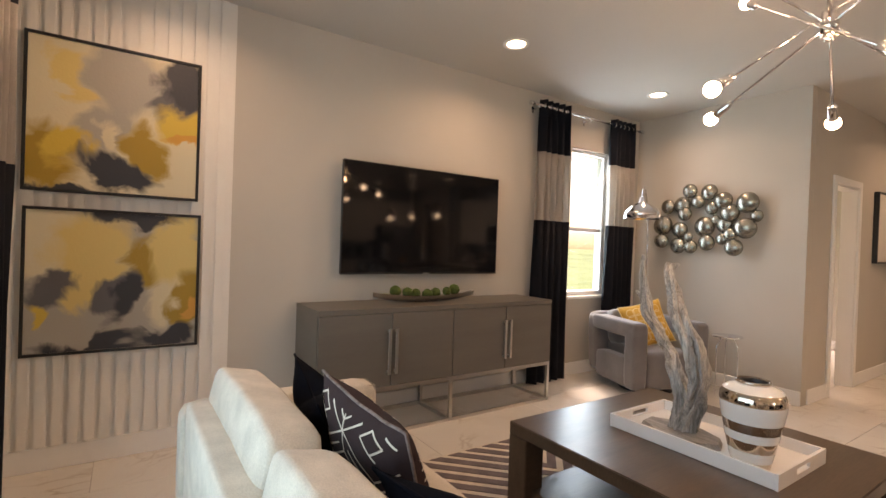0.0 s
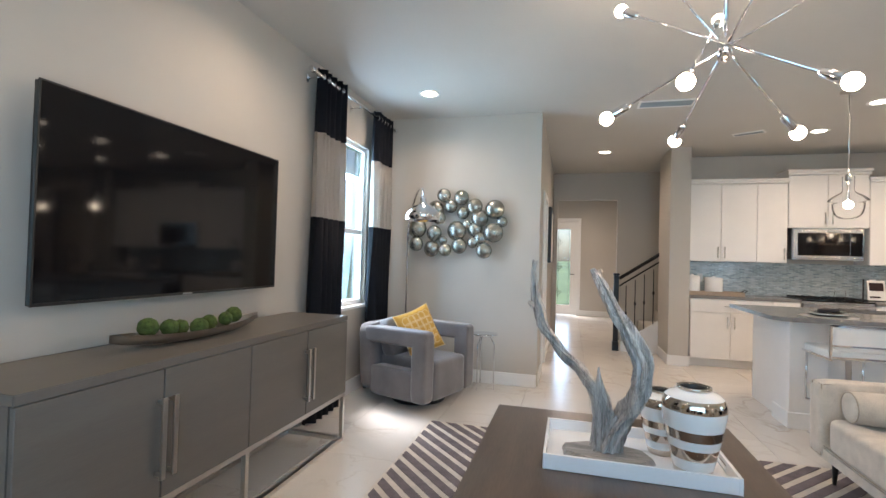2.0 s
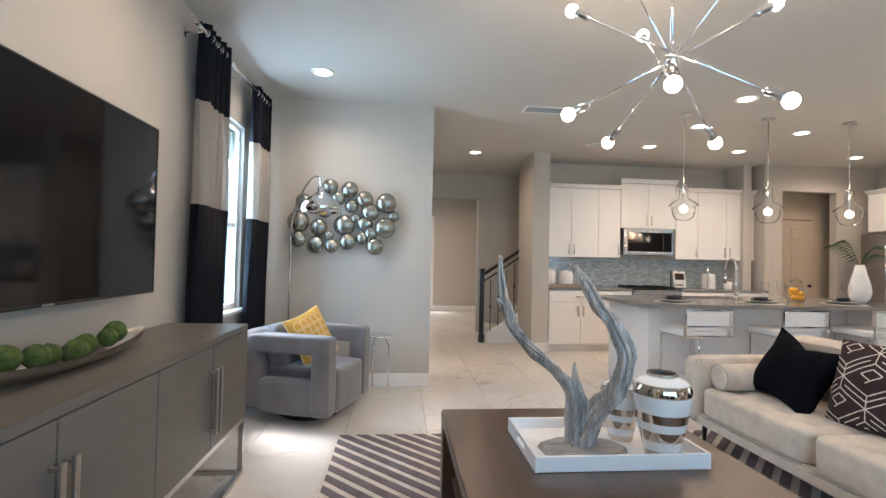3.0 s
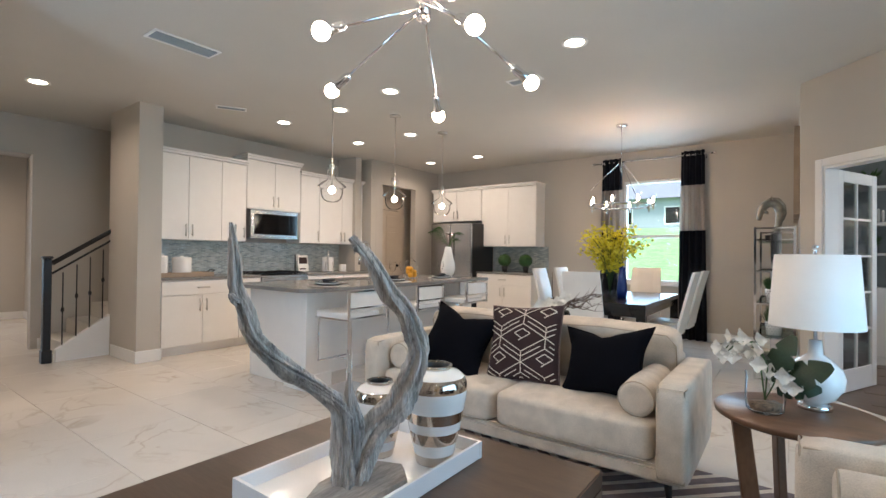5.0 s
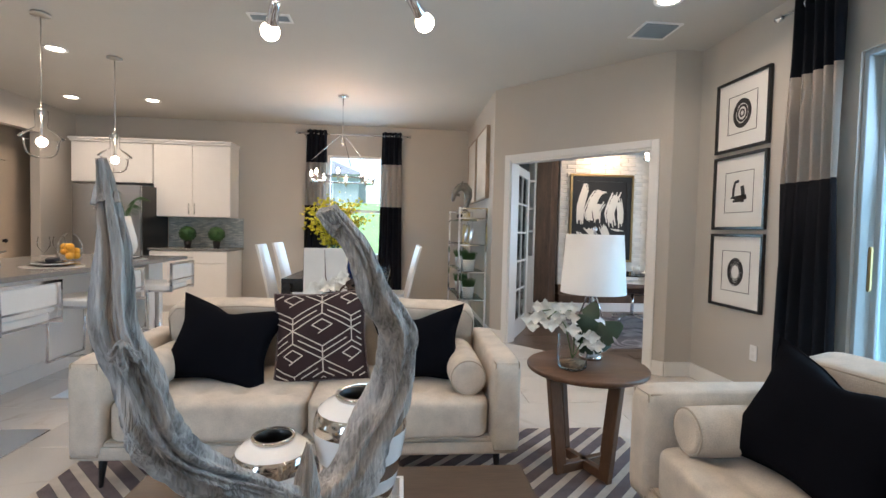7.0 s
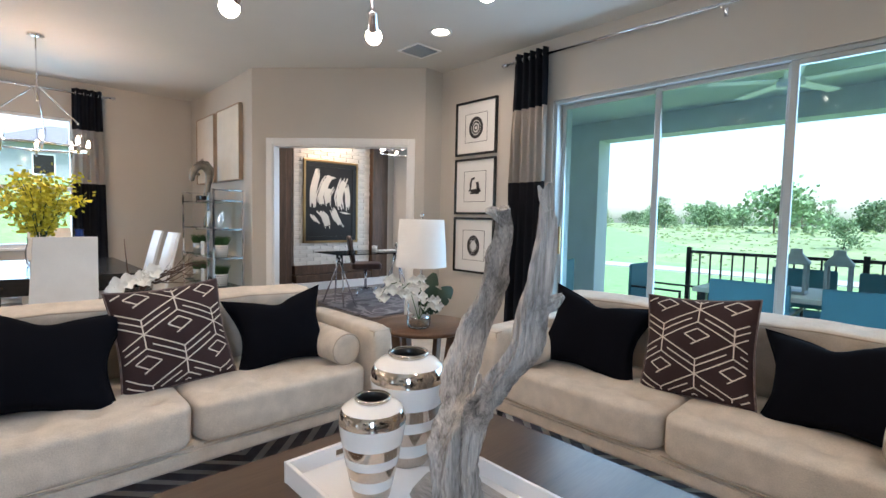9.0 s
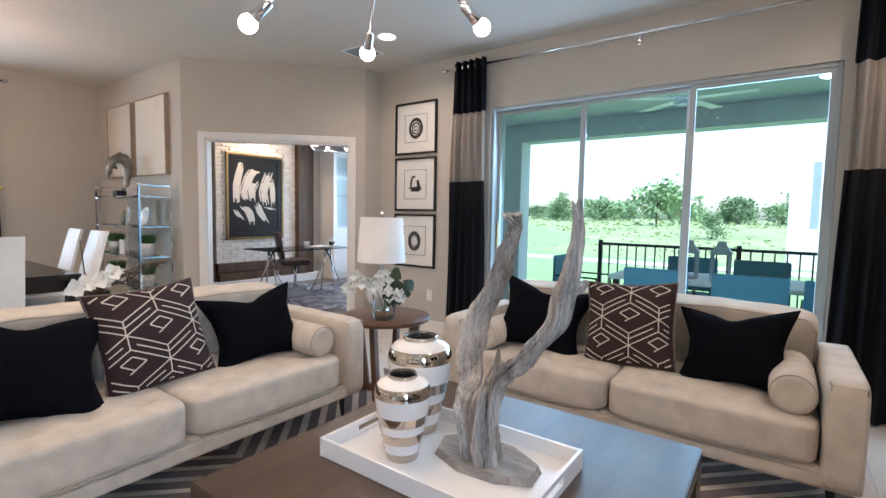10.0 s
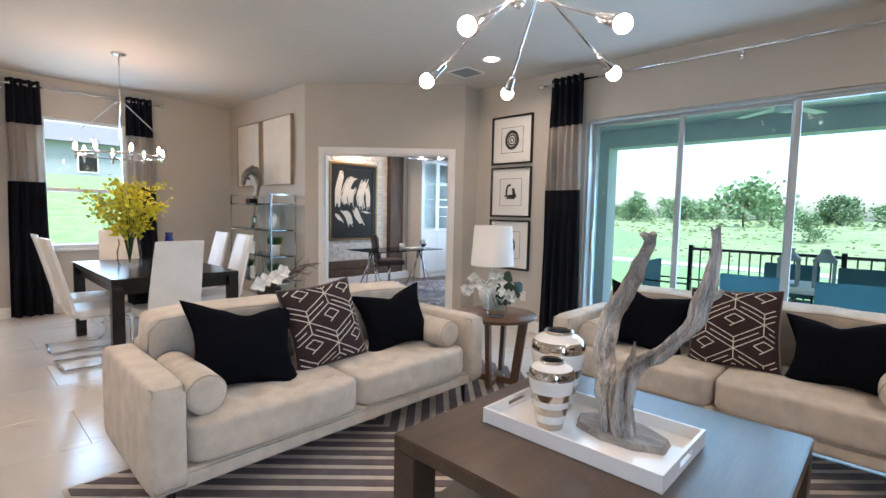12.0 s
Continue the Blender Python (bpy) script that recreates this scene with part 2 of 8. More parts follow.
M_PAPER = mat("white_paper", (0.75, 0.74, 0.71), 0.7, var=0.01, bump=0.02)
M_INK = mat("black_ink", (0.03, 0.028, 0.028), 0.7, var=0.3, scale=30, bump=0.2)
M_SOIL = mat("pebbles", (0.16, 0.11, 0.07), 0.8, var=0.3, scale=60, bump=0.6)
M_ORCHID = mat("white_petal", (0.80, 0.79, 0.74), 0.6, var=0.03, bump=0.05)
M_YELFLOW = mat("yellow_blossom", (0.72, 0.62, 0.04), 0.6, var=0.15, bump=0.1, per=0.2)
M_BLUEGLASS = mat("cobalt_glass", (0.01, 0.03, 0.18), 0.08, var=0.02, bump=0)
M_TEAL = mat("patio_sling_fabric", (0.05, 0.17, 0.22), 0.7, var=0.05, fine=300, bump=0.2)
M_LANTERN = mat("grey_lantern_paint", (0.30, 0.34, 0.36), 0.5, var=0.05, bump=0.1)
M_TOWEL = mat("napkin_linen", (0.02, 0.02, 0.025), 0.9, var=0.05, bump=0.2)
M_ORANGE = mat("orange_peel", (0.75, 0.36, 0.03), 0.5, var=0.1, bump=0.3)
M_TWIG = mat("brown_twig", (0.09, 0.055, 0.04), 0.8, var=0.15, bump=0.3)
M_DOORTAN = mat("cream_door_paint", (0.50, 0.42, 0.33), 0.45, var=0.02, bump=0.03)
M_CANVASW = mat("white_canvas", (0.66, 0.63, 0.57), 0.85, var=0.03, fine=350, bump=0.4)
M_OAK = mat("pale_oak_frame", (0.36, 0.27, 0.19), 0.5, var=0.1, bump=0.1)


def painted(name, base, layers, seed):
    """A painted canvas: brushed fields, each a ragged ellipse (colour, centre across and down, half sizes, lean) in parts of a 0.84 m square."""
    m = bpy.data.materials.new(name)
    m.use_nodes = True
    nt = m.node_tree
    b = nt.nodes["Principled BSDF"]
    tc = nt.nodes.new("ShaderNodeTexCoord")
    n = nt.nodes.new("ShaderNodeTexNoise")
    n.inputs["Scale"].default_value, n.inputs["Detail"].default_value, n.inputs["Distortion"].default_value = 5.0, 5.0, 0.6
    ad = nt.nodes.new("ShaderNodeVectorMath")
    ad.operation = "ADD"
    ad.inputs[1].default_value = (seed, seed, seed)
    nt.links.new(tc.outputs["Object"], ad.inputs[0])
    nt.links.new(ad.outputs[0], n.inputs["Vector"])
    sh = nt.nodes.new("ShaderNodeVectorMath")
    sh.operation = "MULTIPLY_ADD"
    nt.links.new(n.outputs["Color"], sh.inputs[0])
    sh.inputs[1].default_value = (0.34, 0, 0.34)
    nt.links.new(tc.outputs["Object"], sh.inputs[2])
    rgb = nt.nodes.new("ShaderNodeRGB")
    rgb.outputs[0].default_value = (*base, 1)
    out = rgb.outputs[0]
    for c, u, v, hw, hh, lean in layers:
        mp = nt.nodes.new("ShaderNodeMapping")
        mp.vector_type = "TEXTURE"
        mp.inputs["Location"].default_value = ((u - 0.5) * 0.84 + 0.17, 0, (0.5 - v) * 0.84 + 0.17)
        mp.inputs["Rotation"].default_value = (0, radians(lean), 0)
        mp.inputs["Scale"].default_value = (hw * 0.84, 10, hh * 0.84)
        nt.links.new(sh.outputs[0], mp.inputs[0])
        ln = nt.nodes.new("ShaderNodeVectorMath")
        ln.operation = "LENGTH"
        nt.links.new(mp.outputs[0], ln.inputs[0])
        k = ramp(nt, ln.outputs["Value"], [(0.62, (1, 1, 1)), (0.98, (0, 0, 0))])
        mx = nt.nodes.new("ShaderNodeMix")
        mx.data_type = "RGBA"
        nt.links.new(k, mx.inputs[0])
        nt.links.new(out, mx.inputs[6])
        mx.inputs[7].default_value = (*c, 1)
        out = mx.outputs[2]
    nt.links.new(out, b.inputs["Base Color"])
    b.inputs["Roughness"].default_value = 0.5
    n2 = nt.nodes.new("ShaderNodeTexNoise")
    n2.inputs["Scale"].default_value = 50
    bp = nt.nodes.new("ShaderNodeBump")
    bp.inputs["Strength"].default_value, bp.inputs["Distance"].default_value = 0.4, 0.002
    nt.links.new(n2.outputs[0], bp.inputs["Height"])
    nt.links.new(bp.outputs[0], b.inputs["Normal"])
    return m


YEL, OCH, CRM, GRY, BLK, ORG, PYL, DGR = (0.60, 0.42, 0.07), (0.36, 0.23, 0.03), (0.62, 0.56, 0.40), (0.36, 0.34, 0.30), (0.030, 0.032, 0.042), (0.60, 0.30, 0.06), (0.64, 0.50, 0.20), (0.11, 0.11, 0.12)
M_ART1 = painted("abstract_yellow_grey_a", CRM, [
    (GRY, 0.55, 0.22, 0.36, 0.30, 0), (GRY, 0.45, 0.55, 0.16, 0.26, 20), (CRM, 0.46, 0.60, 0.08, 0.16, 0), (PYL, 0.22, 0.22, 0.09, 0.24, -15), (DGR, 0.85, 0.30, 0.16, 0.20, 20), (BLK, 0.92, 0.16, 0.20, 0.17, 0),
    (OCH, 0.10, 0.76, 0.26, 0.26, 10), (YEL, 0.24, 0.70, 0.14, 0.16, 30), (OCH, 0.68, 0.70, 0.17, 0.24, -20), (YEL, 0.92, 0.46, 0.20, 0.18, 0), (CRM, 0.92, 0.80, 0.18, 0.22, 0), (ORG, 0.92, 0.58, 0.15, 0.05, 20),
    (BLK, 0.52, 0.86, 0.28, 0.11, 24), (BLK, 0.22, 0.97, 0.26, 0.05, -4)], 3.1)
M_ART2 = painted("abstract_yellow_grey_b", GRY, [
    (CRM, 0.10, 0.22, 0.26, 0.30, 0), (PYL, 0.36, 0.28, 0.28, 0.30, 0), (PYL, 0.30, 0.52, 0.16, 0.22, 0), (BLK, 0.58, 0.02, 0.34, 0.08, 5), (CRM, 0.78, 0.58, 0.14, 0.26, 0), (OCH, 0.66, 0.36, 0.12, 0.26, 0),
    (PYL, 0.84, 0.28, 0.20, 0.34, 10), (OCH, 0.95, 0.66, 0.12, 0.30, 0), (ORG, 0.96, 0.72, 0.05, 0.08, 0), (DGR, 0.12, 0.55, 0.16, 0.14, 0), (YEL, 0.04, 0.72, 0.07, 0.12, 0), (DGR, 0.46, 0.66, 0.14, 0.24, 15),
    (BLK, 0.54, 0.62, 0.09, 0.24, 8), (GRY, 0.30, 0.80, 0.22, 0.10, -10), (BLK, 0.36, 0.96, 0.34, 0.08, -6), (BLK, 0.82, 0.92, 0.24, 0.12, -12)], 8.7)
M_OFFRUG = abstract("grey_plum_rug", [(0.05, 0.045, 0.055), (0.16, 0.15, 0.17), (0.34, 0.32, 0.33), (0.10, 0.09, 0.11)], 2.5, 2.2)

# ---- mesh helpers ----


def box(bm, x0, y0, z0, x1, y1, z1, bev=0.0, m=None, seg=2):
    """A box between two corners, with rounded edges; m places it."""
    t = bmesh.new()
    bmesh.ops.create_cube(t, size=1)
    for v in t.verts:
        v.co = Vector(((x0 + x1) / 2 + v.co.x * (x1 - x0), (y0 + y1) / 2 + v.co.y * (y1 - y0), (z0 + z1) / 2 + v.co.z * (z1 - z0)))
    if bev:
        bmesh.ops.bevel(t, geom=t.edges[:], offset=bev, segments=seg, affect="EDGES", clamp_overlap=True)
    merge(bm, t, m)


def merge(bm, t, m=None):
    if m is not None:
        bmesh.ops.transform(t, matrix=m, verts=t.verts)
    vs = [bm.verts.new(v.co) for v in t.verts]
    t.verts.index_update()
    for f in t.faces:
        try:
            g = bm.faces.new([vs[v.index] for v in f.verts])
            g.smooth, g.material_index = f.smooth, f.material_index
        except ValueError:
            pass
    t.free()


def tube(bm, pts, r, seg=10, cap=True, mi=0):
    """A round tube along points; r is one radius or one per point."""
    pts = [Vector(p) for p in pts]
    n = len(pts)
    rs = r if isinstance(r, (list, tuple)) else [r] * n
    rings = []
    ref = Vector((0.13, 0.27, 0.95))
    u = None
    for i, p in enumerate(pts):
        d = (pts[min(i + 1, n - 1)] - pts[max(i - 1, 0)]).normalized()
        if u is None:
            u = d.cross(ref).normalized()
        else:
            u = (u - d * u.dot(d)).normalized()
        w = d.cross(u)
        rings.append([bm.verts.new(p + (u * math.cos(a) + w * math.sin(a)) * rs[i]) for a in (2 * math.pi * k / seg for k in range(seg))])
    for a, b in zip(rings, rings[1:]):
        for k in range(seg):
            f = bm.faces.new((a[k], a[(k + 1) % seg], b[(k + 1) % seg], b[k]))
            f.smooth, f.material_index = True, mi
    if cap:
        for g in (list(reversed(rings[0])), rings[-1]):
            f = bm.faces.new(g)
            f.material_index = mi


def lathe(bm, prof, seg=32, x=0, y=0, mats=None):
    """A turned shape from (radius, height) pairs; mats gives a slot for each band."""
    rings = []
    for r, z in prof:
        rings.append([bm.verts.new((x + max(r, 1e-4) * math.cos(2 * math.pi * k / seg), y + max(r, 1e-4) * math.sin(2 * math.pi * k / seg), z)) for k in range(seg)])
    for i, (a, b) in enumerate(zip(rings, rings[1:])):
        for k in range(seg):
            f = bm.faces.new((a[k], a[(k + 1) % seg], b[(k + 1) % seg], b[k]))
            f.smooth = True
            if mats:
                f.material_index = mats[i]


def soft(bm, sx, sy, sz, m=None, e=0.35, n=14, puff=0.0):
    """A soft box: a superellipsoid of that size about its centre, fuller in its middle by puff."""
    t = bmesh.new()
    bmesh.ops.create_cube(t, size=2)
    bmesh.ops.subdivide_edges(t, edges=t.edges[:], cuts=n, use_grid_fill=True)
    p = 2 / e
    for v in t.verts:
        x, y, z = v.co
        k = (abs(x) ** p + abs(y) ** p + abs(z) ** p) ** (-1 / p)
        x, y, z = x * k, y * k, z * k
        v.co = Vector((x * sx / 2, y * sy / 2, z * (sz / 2 + puff * (1 - x * x) * (1 - y * y))))
    for f in t.faces:
        f.smooth = True
    merge(bm, t, m)


def part(name, bm, material, parent=None, label="", m=None, smooth=False):
    me = bpy.data.meshes.new(name)
    if smooth:
        for f in bm.faces:
            f.smooth = True
    bmesh.ops.recalc_face_normals(bm, faces=bm.faces)
    bm.to_mesh(me)
    bm.free()
    for k in material if isinstance(material, (list, tuple)) else (material,):
        me.materials.append(k)
    ob = new(name, me)
    ob.parent = parent
    if m is not None:
        ob.matrix_local = m
    return tagged(ob, label)


def thing(name, label, category, m=None, group="", kind=""):
    ob = new(name)
    ob.empty_display_size = 0.1
    if m is not None:
        ob.matrix_world = m
    return tagged(ob, label, category, group, kind)


def B(*boxes, bev=0.0, seg=2):
    bm = bmesh.new()
    for b in boxes:
        box(bm, *b, bev=bev, seg=seg)
    return bm


def at(x, y, z=0, rz=0, rx=0, ry=0):
    return pose(x, y, z, rx, ry, rz)


# ---- walls, floor and ceiling ----


def wall(name, p, q, thick, z0=0.0, z1=CEIL, openings=(), material=None, label="smooth greige painted plaster wall", side=1):
    """A wall whose room face runs from p to q; it thickens to the left of that way (side 1). openings: (from, to, bottom, top) along it."""
    d = Vector((q[0] - p[0], q[1] - p[1], 0))
    L = d.length
    m = Matrix.Translation((p[0], p[1], 0)) @ Matrix.Rotation(math.atan2(d.y, d.x), 4, "Z")
    bm = bmesh.new()
    y0, y1 = (0, thick) if side > 0 else (-thick, 0)
    s = 0.0
    for a, b, c, e in sorted(openings):
        if a > s:
            box(bm, s, y0, z0, a, y1, z1)
        if c > z0:
            box(bm, a, y0, z0, b, y1, c)
        if e < z1:
            box(bm, a, y0, e, b, y1, z1)
        s = b
    if s < L:
        box(bm, s, y0, z0, L, y1, z1)
    ob = part(name, bm, material or M_WALL)
    ob.matrix_world = m
    tagged(ob, label, "wall", kind="structure")
    base = bmesh.new()
    s = 0.0
    for a, b, c, e in sorted(openings) + [(L, L, 0, 0)]:
        if c > 0.2:
            continue
        if a - s > 0.05:
            sg = -1 if side > 0 else 1
            y = sorted((0.0, sg * 0.014))
            box(base, s, y[0], 0.0, a - (0.07 if a < L else 0), y[1], 0.13, bev=0.004, seg=1)
        s = b + 0.07
    if len(base.verts) and z0 == 0:
        bb = part("baseboard", base, M_TRIM)
        bb.matrix_world = m
        tagged(bb, "white painted tall baseboard", "baseboard", kind="structure")
    else:
        base.free()
    return ob


def casing(p, q, a, b, top, w=0.07, side=1, depth=0.02, label="white painted door casing", jamb=0.12):
    """Trim round an opening from a to b along the wall p-q, with its jambs."""
    d = Vector((q[0] - p[0], q[1] - p[1], 0))
    m = Matrix.Translation((p[0], p[1], 0)) @ Matrix.Rotation(math.atan2(d.y, d.x), 4, "Z")
    sg = -1 if side > 0 else 1
    y = sorted((0.0, sg * depth))
    j = sorted((sg * 0.002, -sg * (jamb + 0.01)))
    bm = B((a - w, y[0], 0, a, y[1], top + w), (b, y[0], 0, b + w, y[1], top + w), (a, y[0], top, b, y[1], top + w), bev=0.004, seg=1)
    for bx in ((a, j[0], 0, a + 0.018, j[1], top - 0.002), (b - 0.018, j[0], 0, b, j[1], top - 0.002), (a + 0.018, j[0], top - 0.018, b - 0.018, j[1], top)):
        box(bm, *bx)
    ob = part("door_trim", bm, M_TRIM)
    ob.matrix_world = m
    return tagged(ob, label, "door frame", kind="structure")


WX, NY, BX, SY, EX = 0.33, 4.05, 5.85, -4.75, 8.30
wall("wall_west", (WX, -1.16), (WX, NY), 0.18, openings=[(1.44, 4.04, 0, 2.30)])
wall("wall_north", (WX, NY), (BX, NY), 0.15, openings=[(4.70 - WX, 5.30 - WX, 0.83, 2.38)])
wall("wall_nook", (BX, NY), (BX, 2.36), 0.12, label="smooth pale greige wall of the reading nook")
wall("wall_hall_north", (BX + 0.122, 2.36), (9.398, 2.36), 0.12, openings=[(0.50, 1.14, 0, 2.04)])
casing((BX + 0.122, 2.36), (9.398, 2.36), 0.50, 1.14, 2.04)
HX = 9.40
wall("wall_hall_end", (HX, 3.3), (HX, -2.6), 0.12, openings=[(1.02, 2.01, 0, 2.38)])
wall("wall_foyer_north", (HX + 0.12, 3.3), (12.9, 3.3), 0.12)
wall("wall_foyer_end", (12.9, 3.3), (12.9, 0.6), 0.12, openings=[(0.50, 1.42, 0, 2.30)])
casing((12.9, 3.3), (12.9, 0.6), 0.50, 1.42, 2.30)
wall("wall_foyer_south", (12.9, 0.6), (HX + 0.12, 0.6), 0.12)
bm = B((7.62, 0.558, 0, 8.30, 0.80, CEIL))
tagged(part("wall_stair", bm, M_WALL), "greige wall end beside the staircase", "wall", kind="structure")
tagged(part("baseboard", B((7.604, 0.55, 0, 7.62, 0.814, 0.13), (7.62, 0.8, 0, 8.3, 0.814, 0.13), bev=0.003, seg=1), M_TRIM), "white painted tall baseboard", "baseboard", kind="structure")
wall("wall_kitchen_east", (EX, 0.80), (EX, -2.85), 0.12)
wall("wall_pantry_side", (EX, -2.85), (7.76, -2.85), 0.12)
wall("wall_pantry", (7.76, -2.972), (7.76, SY), 0.12, openings=[(0.17, 1.07, 0, 2.44)])
wall("wall_south", (9.2, SY), (1.87, SY), 0.15, openings=[(9.2 - 4.07, 9.2 - 3.21, 0.80, 2.38)])
DP, DQ = (1.87, -2.56), (0.575, -1.16)
wall("wall_dining_west", (1.87, SY), DP, 0.12)
wall("wall_office_door", DP, DQ, 0.12, openings=[(0.235, 1.735, 0, 2.02)])
casing(DP, DQ, 0.235, 1.735, 2.02)
wall("wall_return", DQ, (WX, -1.16), 0.12)
bm = B((9.2, -4.9, 0, 9.32, -2.6, CEIL), (7.88, -2.73, 0, 9.2, -2.6, CEIL))
tagged(part("wall_pantry_back", bm, M_WALL), "greige pantry wall", "wall", kind="structure")
wall("wall_laundry", (8.2, 4.4), (6.0, 4.4), 0.1)
wall("wall_office_south", (1.75, -4.72), (-3.0, -4.72), 0.1)
wall("wall_office_west", (-3.0, -4.72), (-3.0, -1.3), 0.1, openings=[(1.2, 2.6, 0.7, 2.2)])
wall("wall_office_north", (-3.0, -1.42), (0.4, -1.42), 0.1)

ceil = B((0.15, -4.9, CEIL, 13.1, 4.2, CEIL + 0.12), (-3.2, -4.9, CEIL, 0.148, -1.16, CEIL + 0.12), (6.0, 2.4, CEIL + 0.13, 8.3, 4.5, CEIL + 0.2))
tagged(part("ceiling", ceil, M_CEIL), "flat off-white textured plaster ceiling", "ceiling", kind="structure")
floor = tagged(part("floor", B((0.15, -4.9, -0.12, 13.1, 4.5, -0.006)), M_GROUT), "polished cream marble-look tile floor with brown veins", "floor", kind="structure")
ob_ = bmesh.new()
poly = [(-3.0, -4.72), (1.75, -4.72), (1.75, -2.58), (1.80, -2.51), (0.53, -1.13), (0.40, -1.27), (-3.0, -1.32)]
lo_v = [ob_.verts.new((x, y, -0.12)) for x, y in poly]
hi_v = [ob_.verts.new((x, y, 0.002)) for x, y in poly]
ob_.faces.new(hi_v)
ob_.faces.new(list(reversed(lo_v)))
for i in range(len(poly)):
    j = (i + 1) % len(poly)
    ob_.faces.new((lo_v[i], lo_v[j], hi_v[j], hi_v[i]))
of = tagged(part("office_floor", ob_, M_DARKFLOOR), "dark brown wooden plank floor of the study", "floor", kind="structure")
ground = bpy.data.meshes.new("ground")
gb = bmesh.new()
bmesh.ops.create_grid(gb, x_segments=120, y_segments=120, size=400)
for v in gb.verts:
    r = math.hypot(v.co.x, v.co.y)
    v.co.z = -0.35 if r < 22 else -0.35 + min(1.6, (r - 22) * 0.022) + 0.5 * noise.noise(v.co * 0.03)
ground = tagged(part("ground", gb, M_FIELD), "open green meadow beyond the lawn", "ground", kind="structure")
lb = bmesh.new()
bmesh.ops.create_grid(lb, x_segments=60, y_segments=60, size=16)
for v in lb.verts:
    v.co.z = -0.31 + 0.03 * noise.noise(v.co * 0.4)
tagged(part("lawn", lb, M_GRASS), "freshly mown green lawn", "lawn", kind="structure")

tagged(part("garden_path", B((-13.6, -14, -0.40, -12.2, 15, -0.262)), M_CONC), "pale concrete garden path across the lawn", "path", kind="structure")
rb_ = bmesh.new()
P = [(-7.5, -0.40), (-10, -0.1), (-15, 1.0), (-20, 2.1), (-25, 2.75), (-36, 2.85), (-70, 2.9)]
cols_ = [[rb_.verts.new((x, y, z + 0.08 * noise.noise((x * 0.2, y * 0.2, 0)))) for x in range(-30, 46, 4)] for y, z in P]
for a, b in zip(cols_, cols_[1:]):
    for i in range(len(a) - 1):
        rb_.faces.new((a[i], a[i + 1], b[i + 1], b[i])).smooth = True
tagged(part("lawn_rise", rb_, M_GRASS), "green lawn rising towards the neighbouring house", "lawn", kind="structure")

# sliding glass door and the covered terrace behind it
SL0, SL1, SLT = 0.282, 2.878, 2.298
sd = thing("sliding_door", "white-framed sliding glass patio door in three tinted panels, closed", "sliding door", at(WX - 0.09, 0, 0), kind="structure")
part("frame", B((-0.06, SL0, 0, 0.07, SL0 + 0.028, SLT), (-0.06, SL1 - 0.028, 0, 0.07, SL1, SLT), (-0.06, SL0 + 0.028, SLT - 0.028, 0.07, SL1 - 0.028, SLT), (-0.06, SL0 + 0.028, 0, 0.07, SL1 - 0.028, 0.03), bev=0.004, seg=1), M_ALU, sd)
pw = (SL1 - SL0 - 0.056) / 3
for i in range(3):
    a = SL0 + 0.028 + i * pw
    x = (-0.03, 0.01, 0.05)[i] - 0.02
    pn = part("panel", B((x, a - 0.012, 0.035, x + 0.032, a + 0.032, SLT - 0.03), (x, a + pw - 0.032, 0.035, x + 0.032, a + pw + 0.012, SLT - 0.03),
                         (x, a + 0.032, SLT - 0.062, x + 0.032, a + pw - 0.032, SLT - 0.03), (x, a + 0.032, 0.035, x + 0.032, a + pw - 0.032, 0.115), bev=0.003, seg=1), M_ALU, sd)
    g = part("glass_pane", B((x + 0.012, a + 0.033, 0.116, x + 0.018, a + pw - 0.033, SLT - 0.063)), M_SLIDEGLASS, pn)
    g.visible_shadow = False
part("door_pull", B((0.035, SL0 + 0.065, 0.95, 0.06, SL0 + 0.085, 1.2), bev=0.006), M_GOLD, sd, "brass pull handle")


def window(name, m, w, h, label):
    """A white sash window with its origin at the lower corner of the opening; x along the wall, y outwards."""
    t = thing(name, label, "window", m, kind="structure")
    part("window_frame", B((0, 0.03, 0, 0.04, 0.11, h), (w - 0.04, 0.03, 0, w, 0.11, h), (0.04, 0.03, h - 0.04, w - 0.04, 0.11, h), (0.04, 0.03, 0, w - 0.04, 0.11, 0.045),
                           (0.04, 0.04, h * 0.44, w - 0.04, 0.10, h * 0.44 + 0.045), bev=0.004, seg=1), M_TRIM, t)
    part("window_sill", B((-0.04, -0.05, -0.03, w + 0.04, 0.03, -0.002), bev=0.005), M_TRIM, t)
    for z0, z1 in ((0.046, h * 0.44 - 0.001), (h * 0.44 + 0.046, h - 0.041)):
        g = part("pane", B((0.041, 0.068, z0, w - 0.041, 0.073, z1)), M_PANE, t)
        g.visible_shadow = False
    return t


window("window_nook", at(4.70, NY, 0.83), 0.60, 1.55, "tall white vinyl single-hung window beside the armchair")
window("window_dining", at(4.07, SY, 0.80, 180), 0.86, 1.58, "white vinyl single-hung window looking on the lawn behind the dining table")


